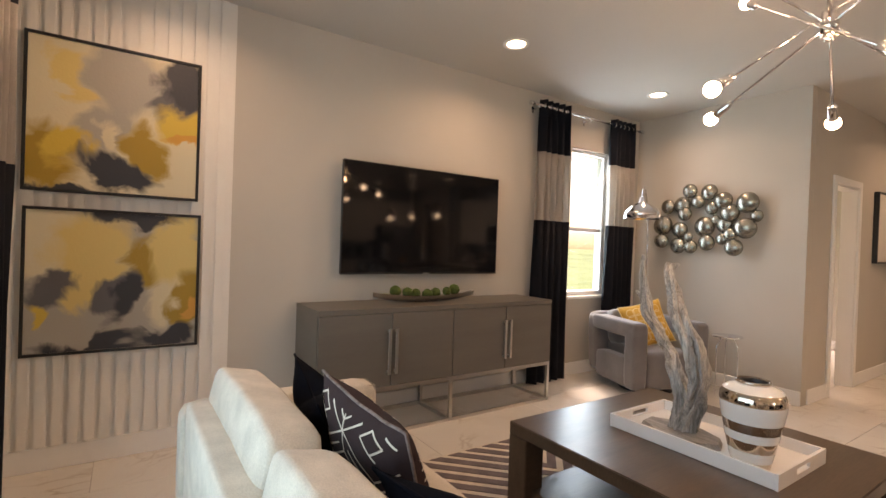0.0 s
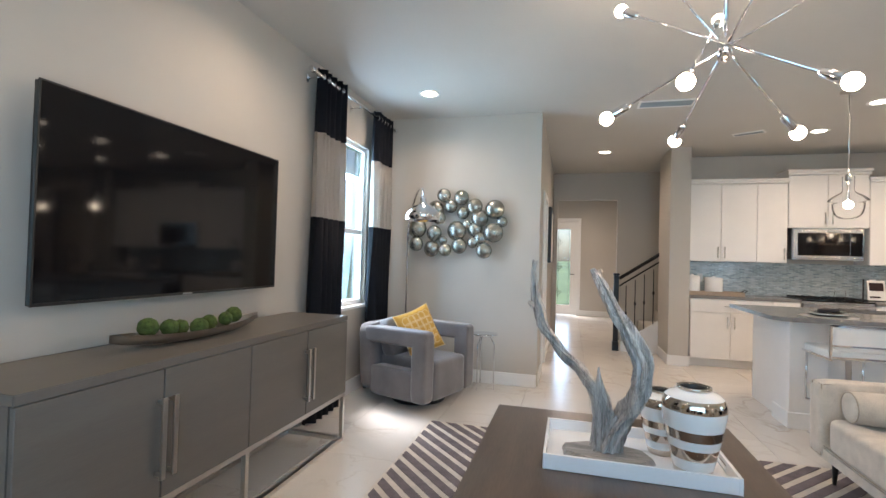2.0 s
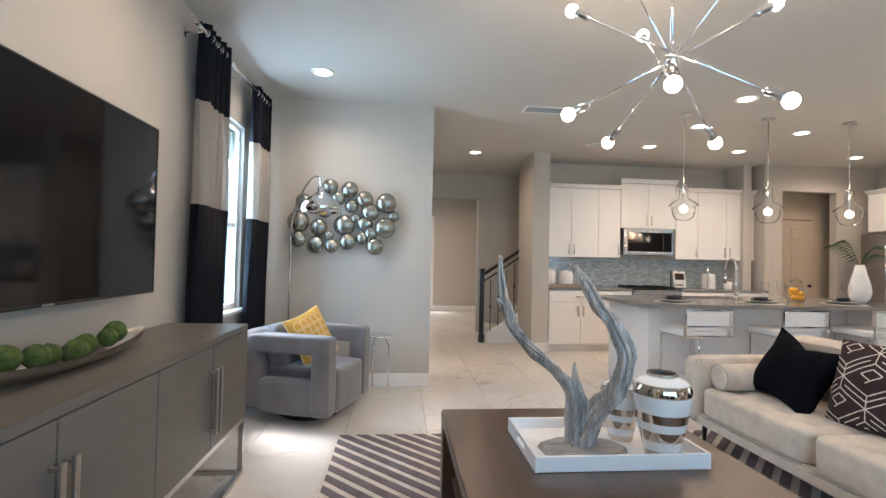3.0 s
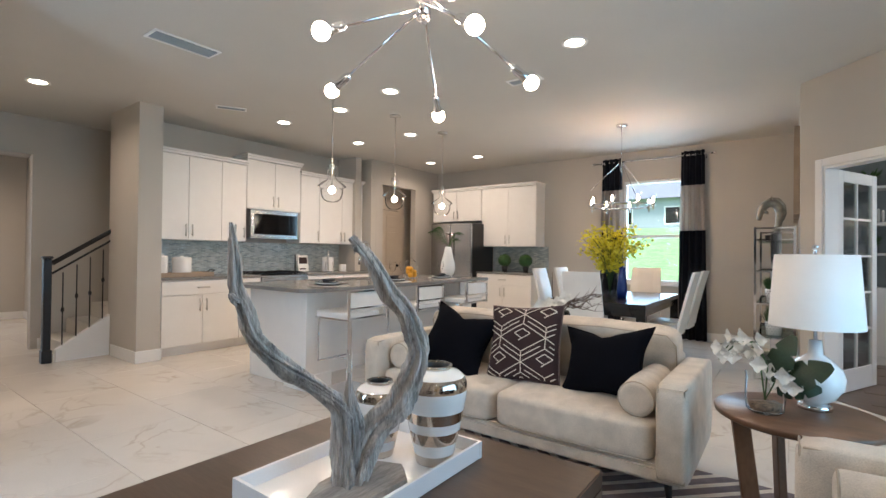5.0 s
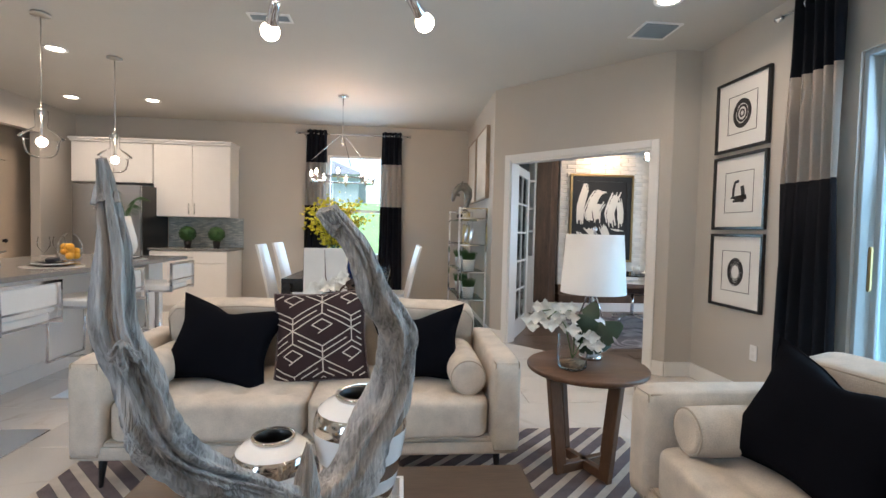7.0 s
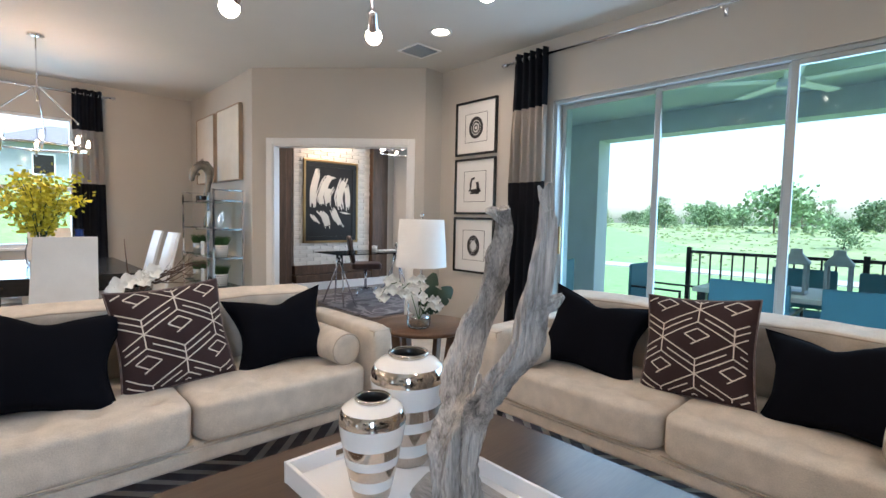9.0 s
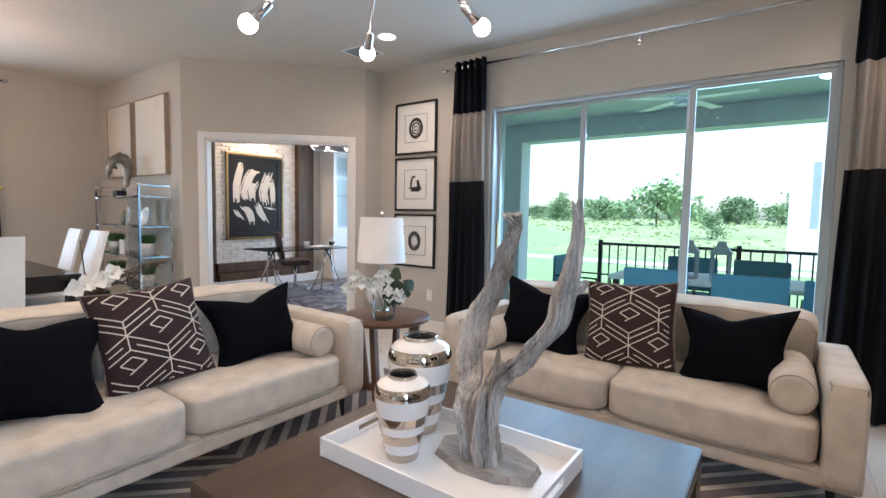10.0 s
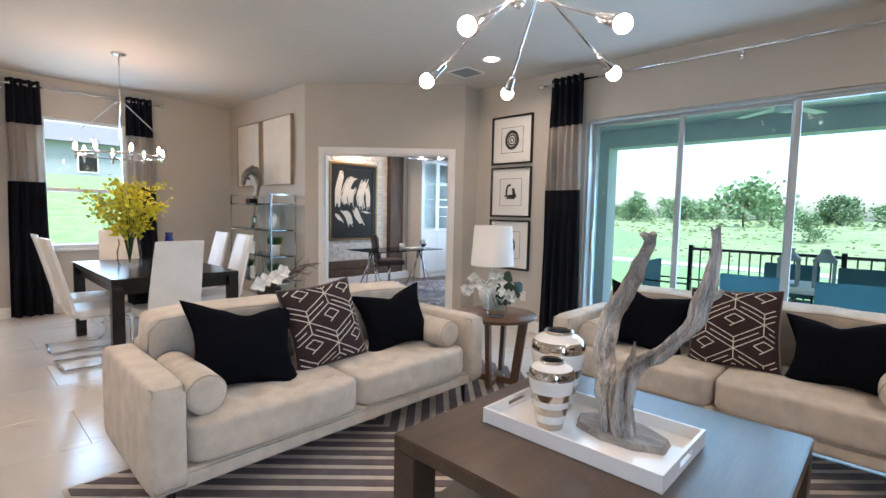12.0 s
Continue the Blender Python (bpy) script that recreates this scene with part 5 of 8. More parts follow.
for k in range(2):
    bm = bmesh.new()
    box(bm, -0.15, -0.019, 0.001 * k, 0.15, 0.019, 0.05, bev=0.003, seg=1, m=Matrix.Rotation(radians(20 + 90 * k), 4, "Z"))
    part("stretcher", bm, M_WALNUT, stt)
STZ = 0.012 + 0.548

tl = thing("table_lamp", "table lamp with a white drum shade and glazed white base", "table lamp", at(1.855, 0.30, STZ))
bm = bmesh.new()
lathe(bm, [(0, 0), (0.062, 0), (0.062, 0.02), (0.05, 0.026), (0, 0.03)], 36)
part("foot", bm, M_CHROME, tl)
bm = bmesh.new()
lathe(bm, [(0.035, 0.028), (0.07, 0.05), (0.102, 0.10), (0.108, 0.14), (0.095, 0.18), (0.06, 0.215), (0.028, 0.24), (0.024, 0.30), (0.0, 0.30)], 44)
part("base", bm, M_CERAM, tl)
bm = bmesh.new()
tube(bm, [(0, 0, 0.30), (0, 0, 0.70)], 0.007, 12)
bmesh.ops.create_icosphere(bm, subdivisions=2, radius=0.014, matrix=Matrix.Translation((0, 0, 0.705)))
part("stem", bm, M_CHROME, tl)
bm = bmesh.new()
lathe(bm, [(0.172, 0.36), (0.150, 0.675), (0.147, 0.675), (0.169, 0.36)], 56)
lathe(bm, [(0.150, 0.672), (0.147, 0.668), (0.006, 0.668), (0.006, 0.672)], 56)
part("shade", bm, M_SHADE, tl, "white linen drum shade")


def petal_flower(bm, c, r, nrm):
    """A bloom of five cupped petals with rounded, slightly ruffled tips."""
    q = Matrix.Translation(c) @ nrm.to_track_quat("Z", "Y").to_matrix().to_4x4()
    for k in range(5):
        turn = Matrix.Rotation(2 * math.pi * k / 5 + 9 * r * k, 4, "Z") @ Matrix.Rotation(-0.25 - 0.2 * (k % 2), 4, "Y")
        w = r * (0.50 if k % 2 else 0.40)
        rows = []
        for i in range(6):
            u = i / 5
            hw = w * math.sin(math.pi * min(0.93, 0.12 + 0.8 * u)) ** 0.7
            rows.append([bm.verts.new(q @ turn @ Vector((r * (0.08 + 0.97 * u - 0.10 * v * v * u), v * hw, r * (0.16 * v * v + 0.30 * u * u - 0.34 * u ** 3 + 0.03 * math.sin(7 * v + 5 * u + k))))) for v in (-1, -0.5, 0, 0.5, 1)])
        for a, b in zip(rows, rows[1:]):
            for m in range(4):
                bm.faces.new((a[m], a[m + 1], b[m + 1], b[m])).smooth = True
    bmesh.ops.create_icosphere(bm, subdivisions=1, radius=r * 0.14, matrix=q)


def split_leaf(bm, base, tip, width, up):
    """A monstera leaf with cut edges."""
    base, tip = Vector(base), Vector(tip)
    d = tip - base
    s = d.cross(Vector(up)).normalized()
    n = s.cross(d).normalized()
    L = [[], [], []]
    k = 24
    for i in range(k + 1):
        u = i / k
        w = width * math.sin(math.pi * min(1, u * 0.85 + 0.12)) ** 0.7 * (0.55 if i % 6 in (4,) and 3 < i < 22 else 1.0)
        c = base + d * u + n * 0.03 * math.sin(math.pi * u)
        L[0].append(bm.verts.new(c - s * w - n * w * 0.2))
        L[1].append(bm.verts.new(c))
        L[2].append(bm.verts.new(c + s * w - n * w * 0.2))
    for a, b in ((0, 1), (1, 2)):
        for i in range(k):
            f = bm.faces.new((L[a][i], L[a][i + 1], L[b][i + 1], L[b][i]))
            f.smooth = True


fl = thing("flower_arrangement", "white orchids and split leaves in a clear glass vase", "flower arrangement", at(2.03, 0.49, STZ))
bm = bmesh.new()
lathe(bm, [(0.0, 0.0), (0.055, 0.0), (0.070, 0.012), (0.074, 0.06), (0.072, 0.15), (0.074, 0.165)], 32)
part("glass_vase", bm, M_WATERGLASS, fl)
bm = bmesh.new()
lathe(bm, [(0, 0.006), (0.055, 0.012), (0.062, 0.04), (0.0, 0.048)], 24)
part("pebble_bed", bm, M_SOIL, fl)
rnd = random.Random(4)
sm = bmesh.new()
for sgn, pts in (((1), [(0, 0, 0.05), (0.02, -0.05, 0.20), (0.06, -0.12, 0.28), (0.14, -0.15, 0.26), (0.19, -0.16, 0.17)]), ((-1), [(0, 0, 0.05), (-0.01, 0.01, 0.2), (0.03, 0.04, 0.30), (0.10, 0.02, 0.29), (0.15, -0.03, 0.22)]), ((1), [(0, 0, 0.05), (-0.04, 0.03, 0.15), (-0.10, 0.05, 0.17), (-0.13, 0.05, 0.13)])):
    tube(sm, pts, 0.003, 6)
    P = [Vector(p) for p in pts]
    for a, b in zip(P[1:], P[2:]):
        for u in (0.05, 0.35, 0.65, 0.95):
            c = a.lerp(b, u) + Vector((rnd.uniform(-0.03, 0.03), rnd.uniform(-0.03, 0.03), rnd.uniform(-0.03, 0.03)))
            bm = bmesh.new()
            petal_flower(bm, c, 0.036, Vector((0.5 + rnd.uniform(-0.4, 0.6), 0.7 + rnd.uniform(-0.5, 0.4), rnd.uniform(-0.3, 0.3))).normalized())
            part("bloom", bm, M_ORCHID, fl, "white orchid bloom")
part("stem_spray", sm, M_LEAF, fl)
for base, tip, w in (((-0.03, 0, 0.12), (-0.10, 0.03, 0.34), 0.058), ((-0.05, 0.02, 0.12), (-0.22, 0.07, 0.24), 0.062), ((-0.04, -0.02, 0.10), (-0.19, 0.02, 0.13), 0.045)):
    bm = bmesh.new()
    split_leaf(bm, base, tip, w, (0.5, 0.8, 0.3))
    part("leaf", bm, M_DARKLEAF, fl, "dark green split leaf")

t = thing("wall_socket", "white wall socket plate below the prints", "wall socket", at(WX + 0.001, -0.42, 0.40, 90))
part("plate", B((-0.035, -0.006, -0.057, 0.035, 0, 0.057), bev=0.002, seg=1), M_TRIM, t)
for z in (-0.025, 0.025):
    part("outlet", B((-0.016, -0.008, z - 0.014, 0.016, -0.0062, z + 0.014), bev=0.002, seg=1), M_PAPER, t)

# ---- kitchen ----


def bar_handle(parent, m, L=0.15):
    bm = bmesh.new()
    tube(bm, [(-L / 2, -0.03, 0), (L / 2, -0.03, 0)], 0.008, 8)
    for x in (-L / 2 + 0.02, L / 2 - 0.02):
        tube(bm, [(x, 0, 0), (x, -0.03, 0)], 0.004, 6)
    return part("handle", bm, M_NICKEL, parent, "brushed nickel bar handle", m=m)


def shaker(t, x0, z0, x1, z1, handle, name="cabinet_door", y=0.0):
    """A flat cabinet front in its thing's x-z plane, facing -y; handle: None, l, r (upright, and b or t) or h."""
    d = part(name, B((x0 + 0.002, y - 0.02, z0 + 0.002, x1 - 0.002, y - 0.001, z1 - 0.002), bev=0.003, seg=1), M_CAB, t)
    if handle:
        hx = x0 + 0.04 if "l" in handle else x1 - 0.04
        if "h" in handle:
            bar_handle(d, Matrix.Translation(((x0 + x1) / 2, y - 0.02, (z0 + z1) / 2)))
        else:
            hz = z0 + 0.12 if "b" in handle else z1 - 0.12
            bar_handle(d, Matrix.Translation((hx, y - 0.02, hz)) @ Matrix.Rotation(radians(90), 4, "Y"))
    return d


def upper(m, w, z0, z1, doors, depth=0.33, crown=0.06, label="white painted wall cabinet with crown moulding above the mosaic splashback"):
    t = thing("wall_cabinet", label, "kitchen cabinet", m, group="kitchen wall cabinets")
    part("body", B((0, 0, z0, w, depth - 0.002, z1)), M_CAB, t)
    n = len(doors)
    for i, h in enumerate(doors):
        shaker(t, w * i / n, z0, w * (i + 1) / n, z1, h)
    part("crown", B((-0.01, -0.045, z1 + 0.001, w + 0.01, depth - 0.002, z1 + crown * 0.5), (-0.02, -0.065, z1 + crown * 0.5, w + 0.02, depth - 0.002, z1 + crown), bev=0.004, seg=1), M_CAB, t)
    return t


def base_unit(m, w, doors, depth=0.60, drawer=True, label="white painted base cabinet with a drawer and nickel handles"):
    t = thing("base_cabinet", label, "kitchen cabinet", m, group="kitchen base cabinets")
    part("body", B((0, 0, 0.10, w, depth - 0.002, 0.875)), M_CAB, t)
    part("toe_kick", B((0, 0.06, 0.0, w, depth - 0.002, 0.099)), M_CAB, t)
    top = 0.70 if drawer else 0.87
    if drawer:
        k = 1 if w < 0.7 or len(doors) < 2 else 1
        for i in range(k):
            shaker(t, w * i / k, 0.705, w * (i + 1) / k, 0.87, "h", "drawer")
    for i, h in enumerate(doors):
        shaker(t, w * i / len(doors), 0.11, w * (i + 1) / len(doors), top, h)
    return t


def E_(y, x=7.97):
    return pose(x, y, 0, 0, 0, -90)


UF = 7.97
upper(E_(0.535), 0.845, 1.36, 2.40, ("rb", "lb"))
upper(E_(-0.31), 0.345, 1.36, 2.40, ("rb",))
upper(E_(-0.66), 0.88, 1.82, 2.50, ("rb", "lb"), 0.33, 0.07, label="white wall cabinet with crown moulding above the microwave")
upper(E_(-1.545), 0.355, 1.36, 2.40, ("rb",))
upper(E_(-1.905), 0.93, 1.36, 2.40, ("rb", "lb"))
base_unit(E_(0.535, 7.68), 0.93, ("rt", "lt"))
base_unit(E_(-0.40, 7.68), 0.30, ("rt",))
base_unit(E_(-1.47, 7.68), 0.68, ("rt", "lt"))
base_unit(E_(-2.155, 7.68), 0.68, ("rt", "lt"))
wt = thing("worktop", "grey speckled quartz worktop along the mosaic splashback", "worktop", at(7.65, -2.84, 0.88))
part("slab", B((0, 2.14, 0, 0.648, 3.395, 0.032), bev=0.003, seg=1), M_COUNTER, wt)
part("slab", B((0, 0, 0, 0.648, 1.375, 0.032), bev=0.003, seg=1), M_COUNTER, wt)

mw = thing("microwave", "stainless steel over-the-range microwave with a black glass door", "microwave", E_(-0.70, 7.92))
part("body", B((0, 0.012, 1.41, 0.78, 0.37, 1.815), bev=0.004, seg=1), M_STEEL, mw)
part("door", B((0.01, 0, 1.43, 0.77, 0.011, 1.80), bev=0.003, seg=1), M_STEEL, mw)
part("window", B((0.06, -0.006, 1.465, 0.62, -0.0005, 1.755)), M_BLACKGLASS, mw)
part("control_panel", B((0.63, -0.006, 1.465, 0.755, -0.0005, 1.755)), M_BLACKGLASS, mw)
rg = thing("range", "stainless steel slide-in gas range with a black cooktop", "range", E_(-0.71, 7.64))
part("body", B((0, 0.03, 0.0, 0.755, 0.65, 0.90), bev=0.004, seg=1), M_STEEL, rg)
od = part("oven_door", B((0.01, 0, 0.18, 0.745, 0.029, 0.72), bev=0.004, seg=1), M_BLACKGLASS, rg)
bm = bmesh.new()
tube(bm, [(0.06, -0.035, 0.69), (0.69, -0.035, 0.69)], 0.011, 10)
part("handle", bm, M_STEEL, od)
part("control_panel", B((0.01, -0.01, 0.74, 0.745, 0.029, 0.875), bev=0.004, seg=1), M_STEEL, rg)
for i in range(5):
    bm = bmesh.new()
    tube(bm, [(0.1 + 0.139 * i, -0.012, 0.81), (0.1 + 0.139 * i, -0.042, 0.81)], 0.02, 14)
    part("knob", bm, M_BLACKPL, rg)
part("cooktop", B((0.005, 0.02, 0.901, 0.75, 0.645, 0.915), bev=0.003, seg=1), M_BLACKGLASS, rg)
bm = bmesh.new()
for x in (0.06, 0.14, 0.22, 0.30, 0.45, 0.53, 0.61, 0.69):
    box(bm, x, 0.06, 0.93, x + 0.012, 0.60, 0.942)
for y in (0.06, 0.32, 0.59):
    box(bm, 0.06, y, 0.918, 0.70, y + 0.012, 0.9299)
part("grate", bm, M_BLACKMETAL, rg)

# south run: refrigerator and cabinets
S = lambda x, y: pose(x, y, 0, 0, 0, 180)
fr = thing("refrigerator", "stainless steel refrigerator with black side panels and bar handles", "refrigerator", S(7.32, -3.98))
part("body", B((0, 0.05, 0.02, 0.88, 0.76, 1.77), bev=0.005, seg=1), M_BLACKPL, fr)
for nm, a in (("door", (0.0, 0, 0.70, 0.438, 0.049, 1.765)), ("door", (0.442, 0, 0.70, 0.88, 0.049, 1.765)), ("freezer_drawer", (0, 0, 0.06, 0.88, 0.049, 0.692))):
    d = part(nm, B(a, bev=0.008), M_STEEL, fr)
    bm = bmesh.new()
    if nm == "door":
        hx = a[3] - 0.045 if a[0] == 0 else a[0] + 0.045
        tube(bm, [(hx, -0.045, 0.80), (hx, -0.045, 1.60)], 0.012, 10)
        for z in (0.83, 1.57):
            tube(bm, [(hx, 0, z), (hx, -0.045, z)], 0.008, 8)
    else:
        tube(bm, [(0.1, -0.045, 0.62), (0.78, -0.045, 0.62)], 0.012, 10)
    part("handle", bm, M_STEEL, d)
upper(S(7.60, -4.42), 1.10, 1.83, 2.40, ("rb", "lb"), label="white wall cabinet with crown moulding above the refrigerator")
upper(S(6.48, -4.42), 1.07, 1.36, 2.40, ("rb", "lb"))
base_unit(S(6.40, -4.13), 1.05, ("rt", "lt"))
wt = thing("worktop", "grey speckled quartz worktop beside the refrigerator", "worktop", at(5.33, -4.748, 0.88))
part("slab", B((0, 0, 0, 1.085, 0.645, 0.032), bev=0.003, seg=1), M_COUNTER, wt)


def topiary(m):
    t = thing("topiary_ball", "clipped green topiary ball in a black pot on the worktop", "potted plant", m, group="topiary balls")
    bm = bmesh.new()
    lathe(bm, [(0, 0), (0.04, 0), (0.055, 0.10), (0.05, 0.10), (0, 0.09)], 20)
    part("pot", bm, M_BLACKPL, t)
    bm = bmesh.new()
    r = random.Random(3)
    for i in range(900):
        z = r.uniform(-1, 1)
        a = r.uniform(0, 6.283)
        q = math.sqrt(1 - z * z)
        d = Vector((q * math.cos(a), q * math.sin(a), z))
        c = Vector((0, 0, 0.20)) + d * 0.112 * r.uniform(0.85, 1.05)
        s = d.orthogonal().normalized() * 0.016
        e = d.cross(s).normalized() * 0.012
        s = s + d * r.uniform(-0.008, 0.012)
        bm.faces.new([bm.verts.new(c - s), bm.verts.new(c + e), bm.verts.new(c + s), bm.verts.new(c - e)])
    bmesh.ops.create_icosphere(bm, subdivisions=3, radius=0.10, matrix=Matrix.Translation((0, 0, 0.20)))
    part("crown", bm, M_LEAF, t)
    return t


tp = topiary(at(5.62, -4.45, 0.913))
copy_thing(tp, at(6.03, -4.45, 0.913))

# pantry door inside its niche
pd = thing("pantry_door", "cream six-panel door inside the pantry niche, closed", "door", at(8.12, -3.12, 0, -90), kind="structure")
part("slab", B((0, 0, 0.01, 0.86, 0.035, 2.03)), M_DOORTAN, pd)
for x in (0.11, 0.49):
    for z0, z1 in ((0.22, 0.85), (1.0, 1.62), (1.72, 1.93)):
        part("panel", B((x, -0.008, z0, x + 0.27, -0.0005, z1), bev=0.006, seg=1), M_DOORTAN, pd)
bm = bmesh.new()
lathe(bm, [(0, 0.05), (0.02, 0.045), (0.028, 0.03), (0.015, 0.012), (0.02, 0)], 20)
part("knob", bm, M_BLACKMETAL, pd, m=pose(0.79, 0, 0.98, 90, 0, 0))
tagged(part("trim", B((8.10, -3.12, 2.04, 8.17, -3.98, 2.11), (8.15, -2.975, 0.0, 8.2, -3.118, CEIL), (8.15, -3.985, 0.0, 8.2, SY, CEIL), (8.15, -3.12, 2.11, 8.2, -3.985, CEIL)), M_DOORTAN), "cream wall round the pantry door", "wall", kind="structure")

# island
ISL = thing("kitchen_island", "white panelled kitchen island with a corner post and raised baseboard", "kitchen island", at(5.15, -2.42, 0))
part("body", B((0.58, 0.10, 0.0, 1.17, 2.68, 0.875)), M_CAB, ISL)
for y0 in (2.46, 0.06):
    part("post", B((0.22, y0, 0, 0.50, y0 + 0.27, 0.875), (0.50, y0 + 0.02, 0, 0.579, y0 + 0.24, 0.875), bev=0.003, seg=1), M_CAB, ISL)
    part("post_base", B((0.205, y0 - 0.014, 0, 0.514, y0 + 0.284, 0.13), bev=0.004, seg=1), M_TRIM, ISL)
part("knee_baseboard", B((0.565, 0.35, 0, 0.579, 2.44, 0.13), bev=0.003, seg=1), M_TRIM, ISL)
ic = thing("worktop", "grey quartz island worktop with an undermount sink and a breakfast overhang", "worktop", at(5.15, -2.42, 0.88))
CT = bmesh.new()
ox, oy = 1.22, 2.90
out = [(0.0, 0.0), (ox, 0.0), (ox, oy - 0.02), (0.10, oy), (0.0, oy - 0.10)]
lo = [CT.verts.new((x, y, 0)) for x, y in out]
hi = [CT.verts.new((x, y, 0.032)) for x, y in out]
CT.faces.new(hi)
CT.faces.new(list(reversed(lo)))
for i in range(5):
    j = (i + 1) % 5
    CT.faces.new((lo[i], lo[j], hi[j], hi[i]))
part("slab", CT, M_COUNTER, ic)
sk = thing("sink", "stainless steel sink rim with a flat dark sheet for its hollow", "sink", at(5.95, -1.1, 0.9125))
part("rim", B((0, 0, 0, 0.38, 0.70, 0.003)), M_STEEL, sk)
# no bowl is cut: a flat dark sheet stands for the shaded hollow
part("dark_hollow_sheet", B((0.02, 0.02, 0.0031, 0.36, 0.68, 0.0045)), M_BLACKMETAL, sk)
fa = thing("kitchen_faucet", "tall chrome spring-neck kitchen faucet on the island", "faucet", at(5.86, -0.95, 0.912))
bm = bmesh.new()
tube(bm, [(0, 0, 0), (0, 0, 0.03)], 0.028, 20)
tube(bm, [(0, 0, 0.03), (0, 0, 0.28)], 0.014, 14)
part("body", bm, M_CHROME, fa)
bm = bmesh.new()
P = [(0, 0, 0.28), (0, 0, 0.34)] + [(0.085 - 0.085 * math.cos(a), 0, 0.34 + 0.10 * math.sin(a)) for a in (k * math.pi / 12 for k in range(1, 13))] + [(0.17, 0, 0.28)]
tube(bm, P, 0.011, 12)
part("spring_neck", bm, M_CHROME, fa)
bm = bmesh.new()
tube(bm, [(0.17, 0, 0.28), (0.17, 0, 0.17)], [0.014, 0.018], 14)
tube(bm, [(0, 0, 0.22), (0.17, 0, 0.22)], 0.005, 8)
tube(bm, [(0, 0, 0.08), (0, -0.09, 0.10)], 0.007, 8)
part("spray_head", bm, M_CHROME, fa)


def stool(m):
    t = thing("bar_stool", "white leather bar stool with low back on a chrome pedestal", "bar stool", m, group="bar stools at the island")
    part("base_plate", B((-0.19, -0.19, 0, 0.19, 0.19, 0.012), bev=0.004), M_CHROME, t)
    bm = bmesh.new()
    tube(bm, [(0, 0, 0.012), (0, 0, 0.05), (0, 0, 0.055), (0, 0, 0.36), (0, 0, 0.361), (0, 0, 0.64)], [0.032, 0.03, 0.026, 0.026, 0.019, 0.019], 20)
    part("column", bm, M_CHROME, t)
    bm = bmesh.new()
    soft(bm, 0.42, 0.42, 0.075, pose(0.02, 0, 0.675), 0.22, 8)
    part("seat", bm, M_LEATHER, t)
    bm = bmesh.new()
    soft(bm, 0.05, 0.40, 0.17, pose(-0.20, 0, 0.80), 0.25, 8)
    part("backrest", bm, M_LEATHER, t)
    bm = bmesh.new()
    for y in (-0.215, 0.215):
        box(bm, -0.235, y - 0.006, 0.66, -0.215, y + 0.006, 0.90)
        box(bm, -0.235, y - 0.006, 0.645, 0.20, y + 0.006, 0.66)
    box(bm, -0.235, -0.209, 0.885, -0.215, 0.209, 0.90)
    box(bm, -0.235, -0.209, 0.66, -0.215, 0.209, 0.674)
    box(bm, -0.235, -0.209, 0.745, -0.215, 0.209, 0.757)
    part("back_frame", bm, M_CHROME, t)
    bm = bmesh.new()
    for y in (-0.19, 0.19):
        tube(bm, [(0.19, y, 0.64), (0.20, y, 0.26)], 0.009, 8)
    tube(bm, [(0.20, -0.19, 0.26), (0.20, 0.19, 0.26)], 0.009, 8)
    tube(bm, [(0.0, 0.0, 0.26), (0.20, 0.0, 0.26)], 0.009, 8)
    part("footrest", bm, M_CHROME, t)
    return t


st = stool(at(5.13, 0.02, 0))
for y in (-0.88, -1.76):
    copy_thing(st, at(5.13, y, 0))


def pendant(m):
    t = thing("pendant_lamp", "clear jug-shaped glass pendant lamp with a lit bulb", "pendant lamp", m, group="pendant lamps over the island")
    bm = bmesh.new()
    lathe(bm, [(0, 0), (0.065, 0), (0.065, -0.018), (0.015, -0.028), (0, -0.028)], 28)
    part("canopy", bm, M_NICKEL, t)
    bm = bmesh.new()
    tube(bm, [(0, 0, -0.02), (0, 0, -0.74)], 0.005, 8)
    part("stem", bm, M_NICKEL, t)
    bm = bmesh.new()
    tube(bm, [(0, 0, -0.72), (0, 0, -0.73), (0, 0, -0.78), (0, 0, -0.785), (0, 0, -0.90), (0, 0, -0.955)], [0.012, 0.024, 0.024, 0.009, 0.009, 0.014], 20)
    part("socket", bm, M_NICKEL, t)
    bm = bmesh.new()
    P = [(0.038, -0.74), (0.044, -0.745), (0.042, -0.80), (0.040, -0.865), (0.060, -0.885), (0.110, -0.915), (0.140, -0.945), (0.143, -0.952), (0.118, -0.955), (0.112, -0.975), (0.110, -1.02), (0.095, -1.07), (0.062, -1.10), (0.04, -1.105)]
    lathe(bm, P, 40)
    part("glass_shade", bm, M_WATERGLASS, t, "clear blown glass shade")
    bm = bmesh.new()
    bmesh.ops.create_icosphere(bm, subdivisions=3, radius=0.036, matrix=Matrix.Translation((0, 0, -0.985)))
    part("bulb", bm, M_BULB, t, smooth=True)
    return t


pn = pendant(at(5.70, -0.24, CEIL))
for y in (-1.18, -2.12):
    copy_thing(pn, at(5.70, y, CEIL))


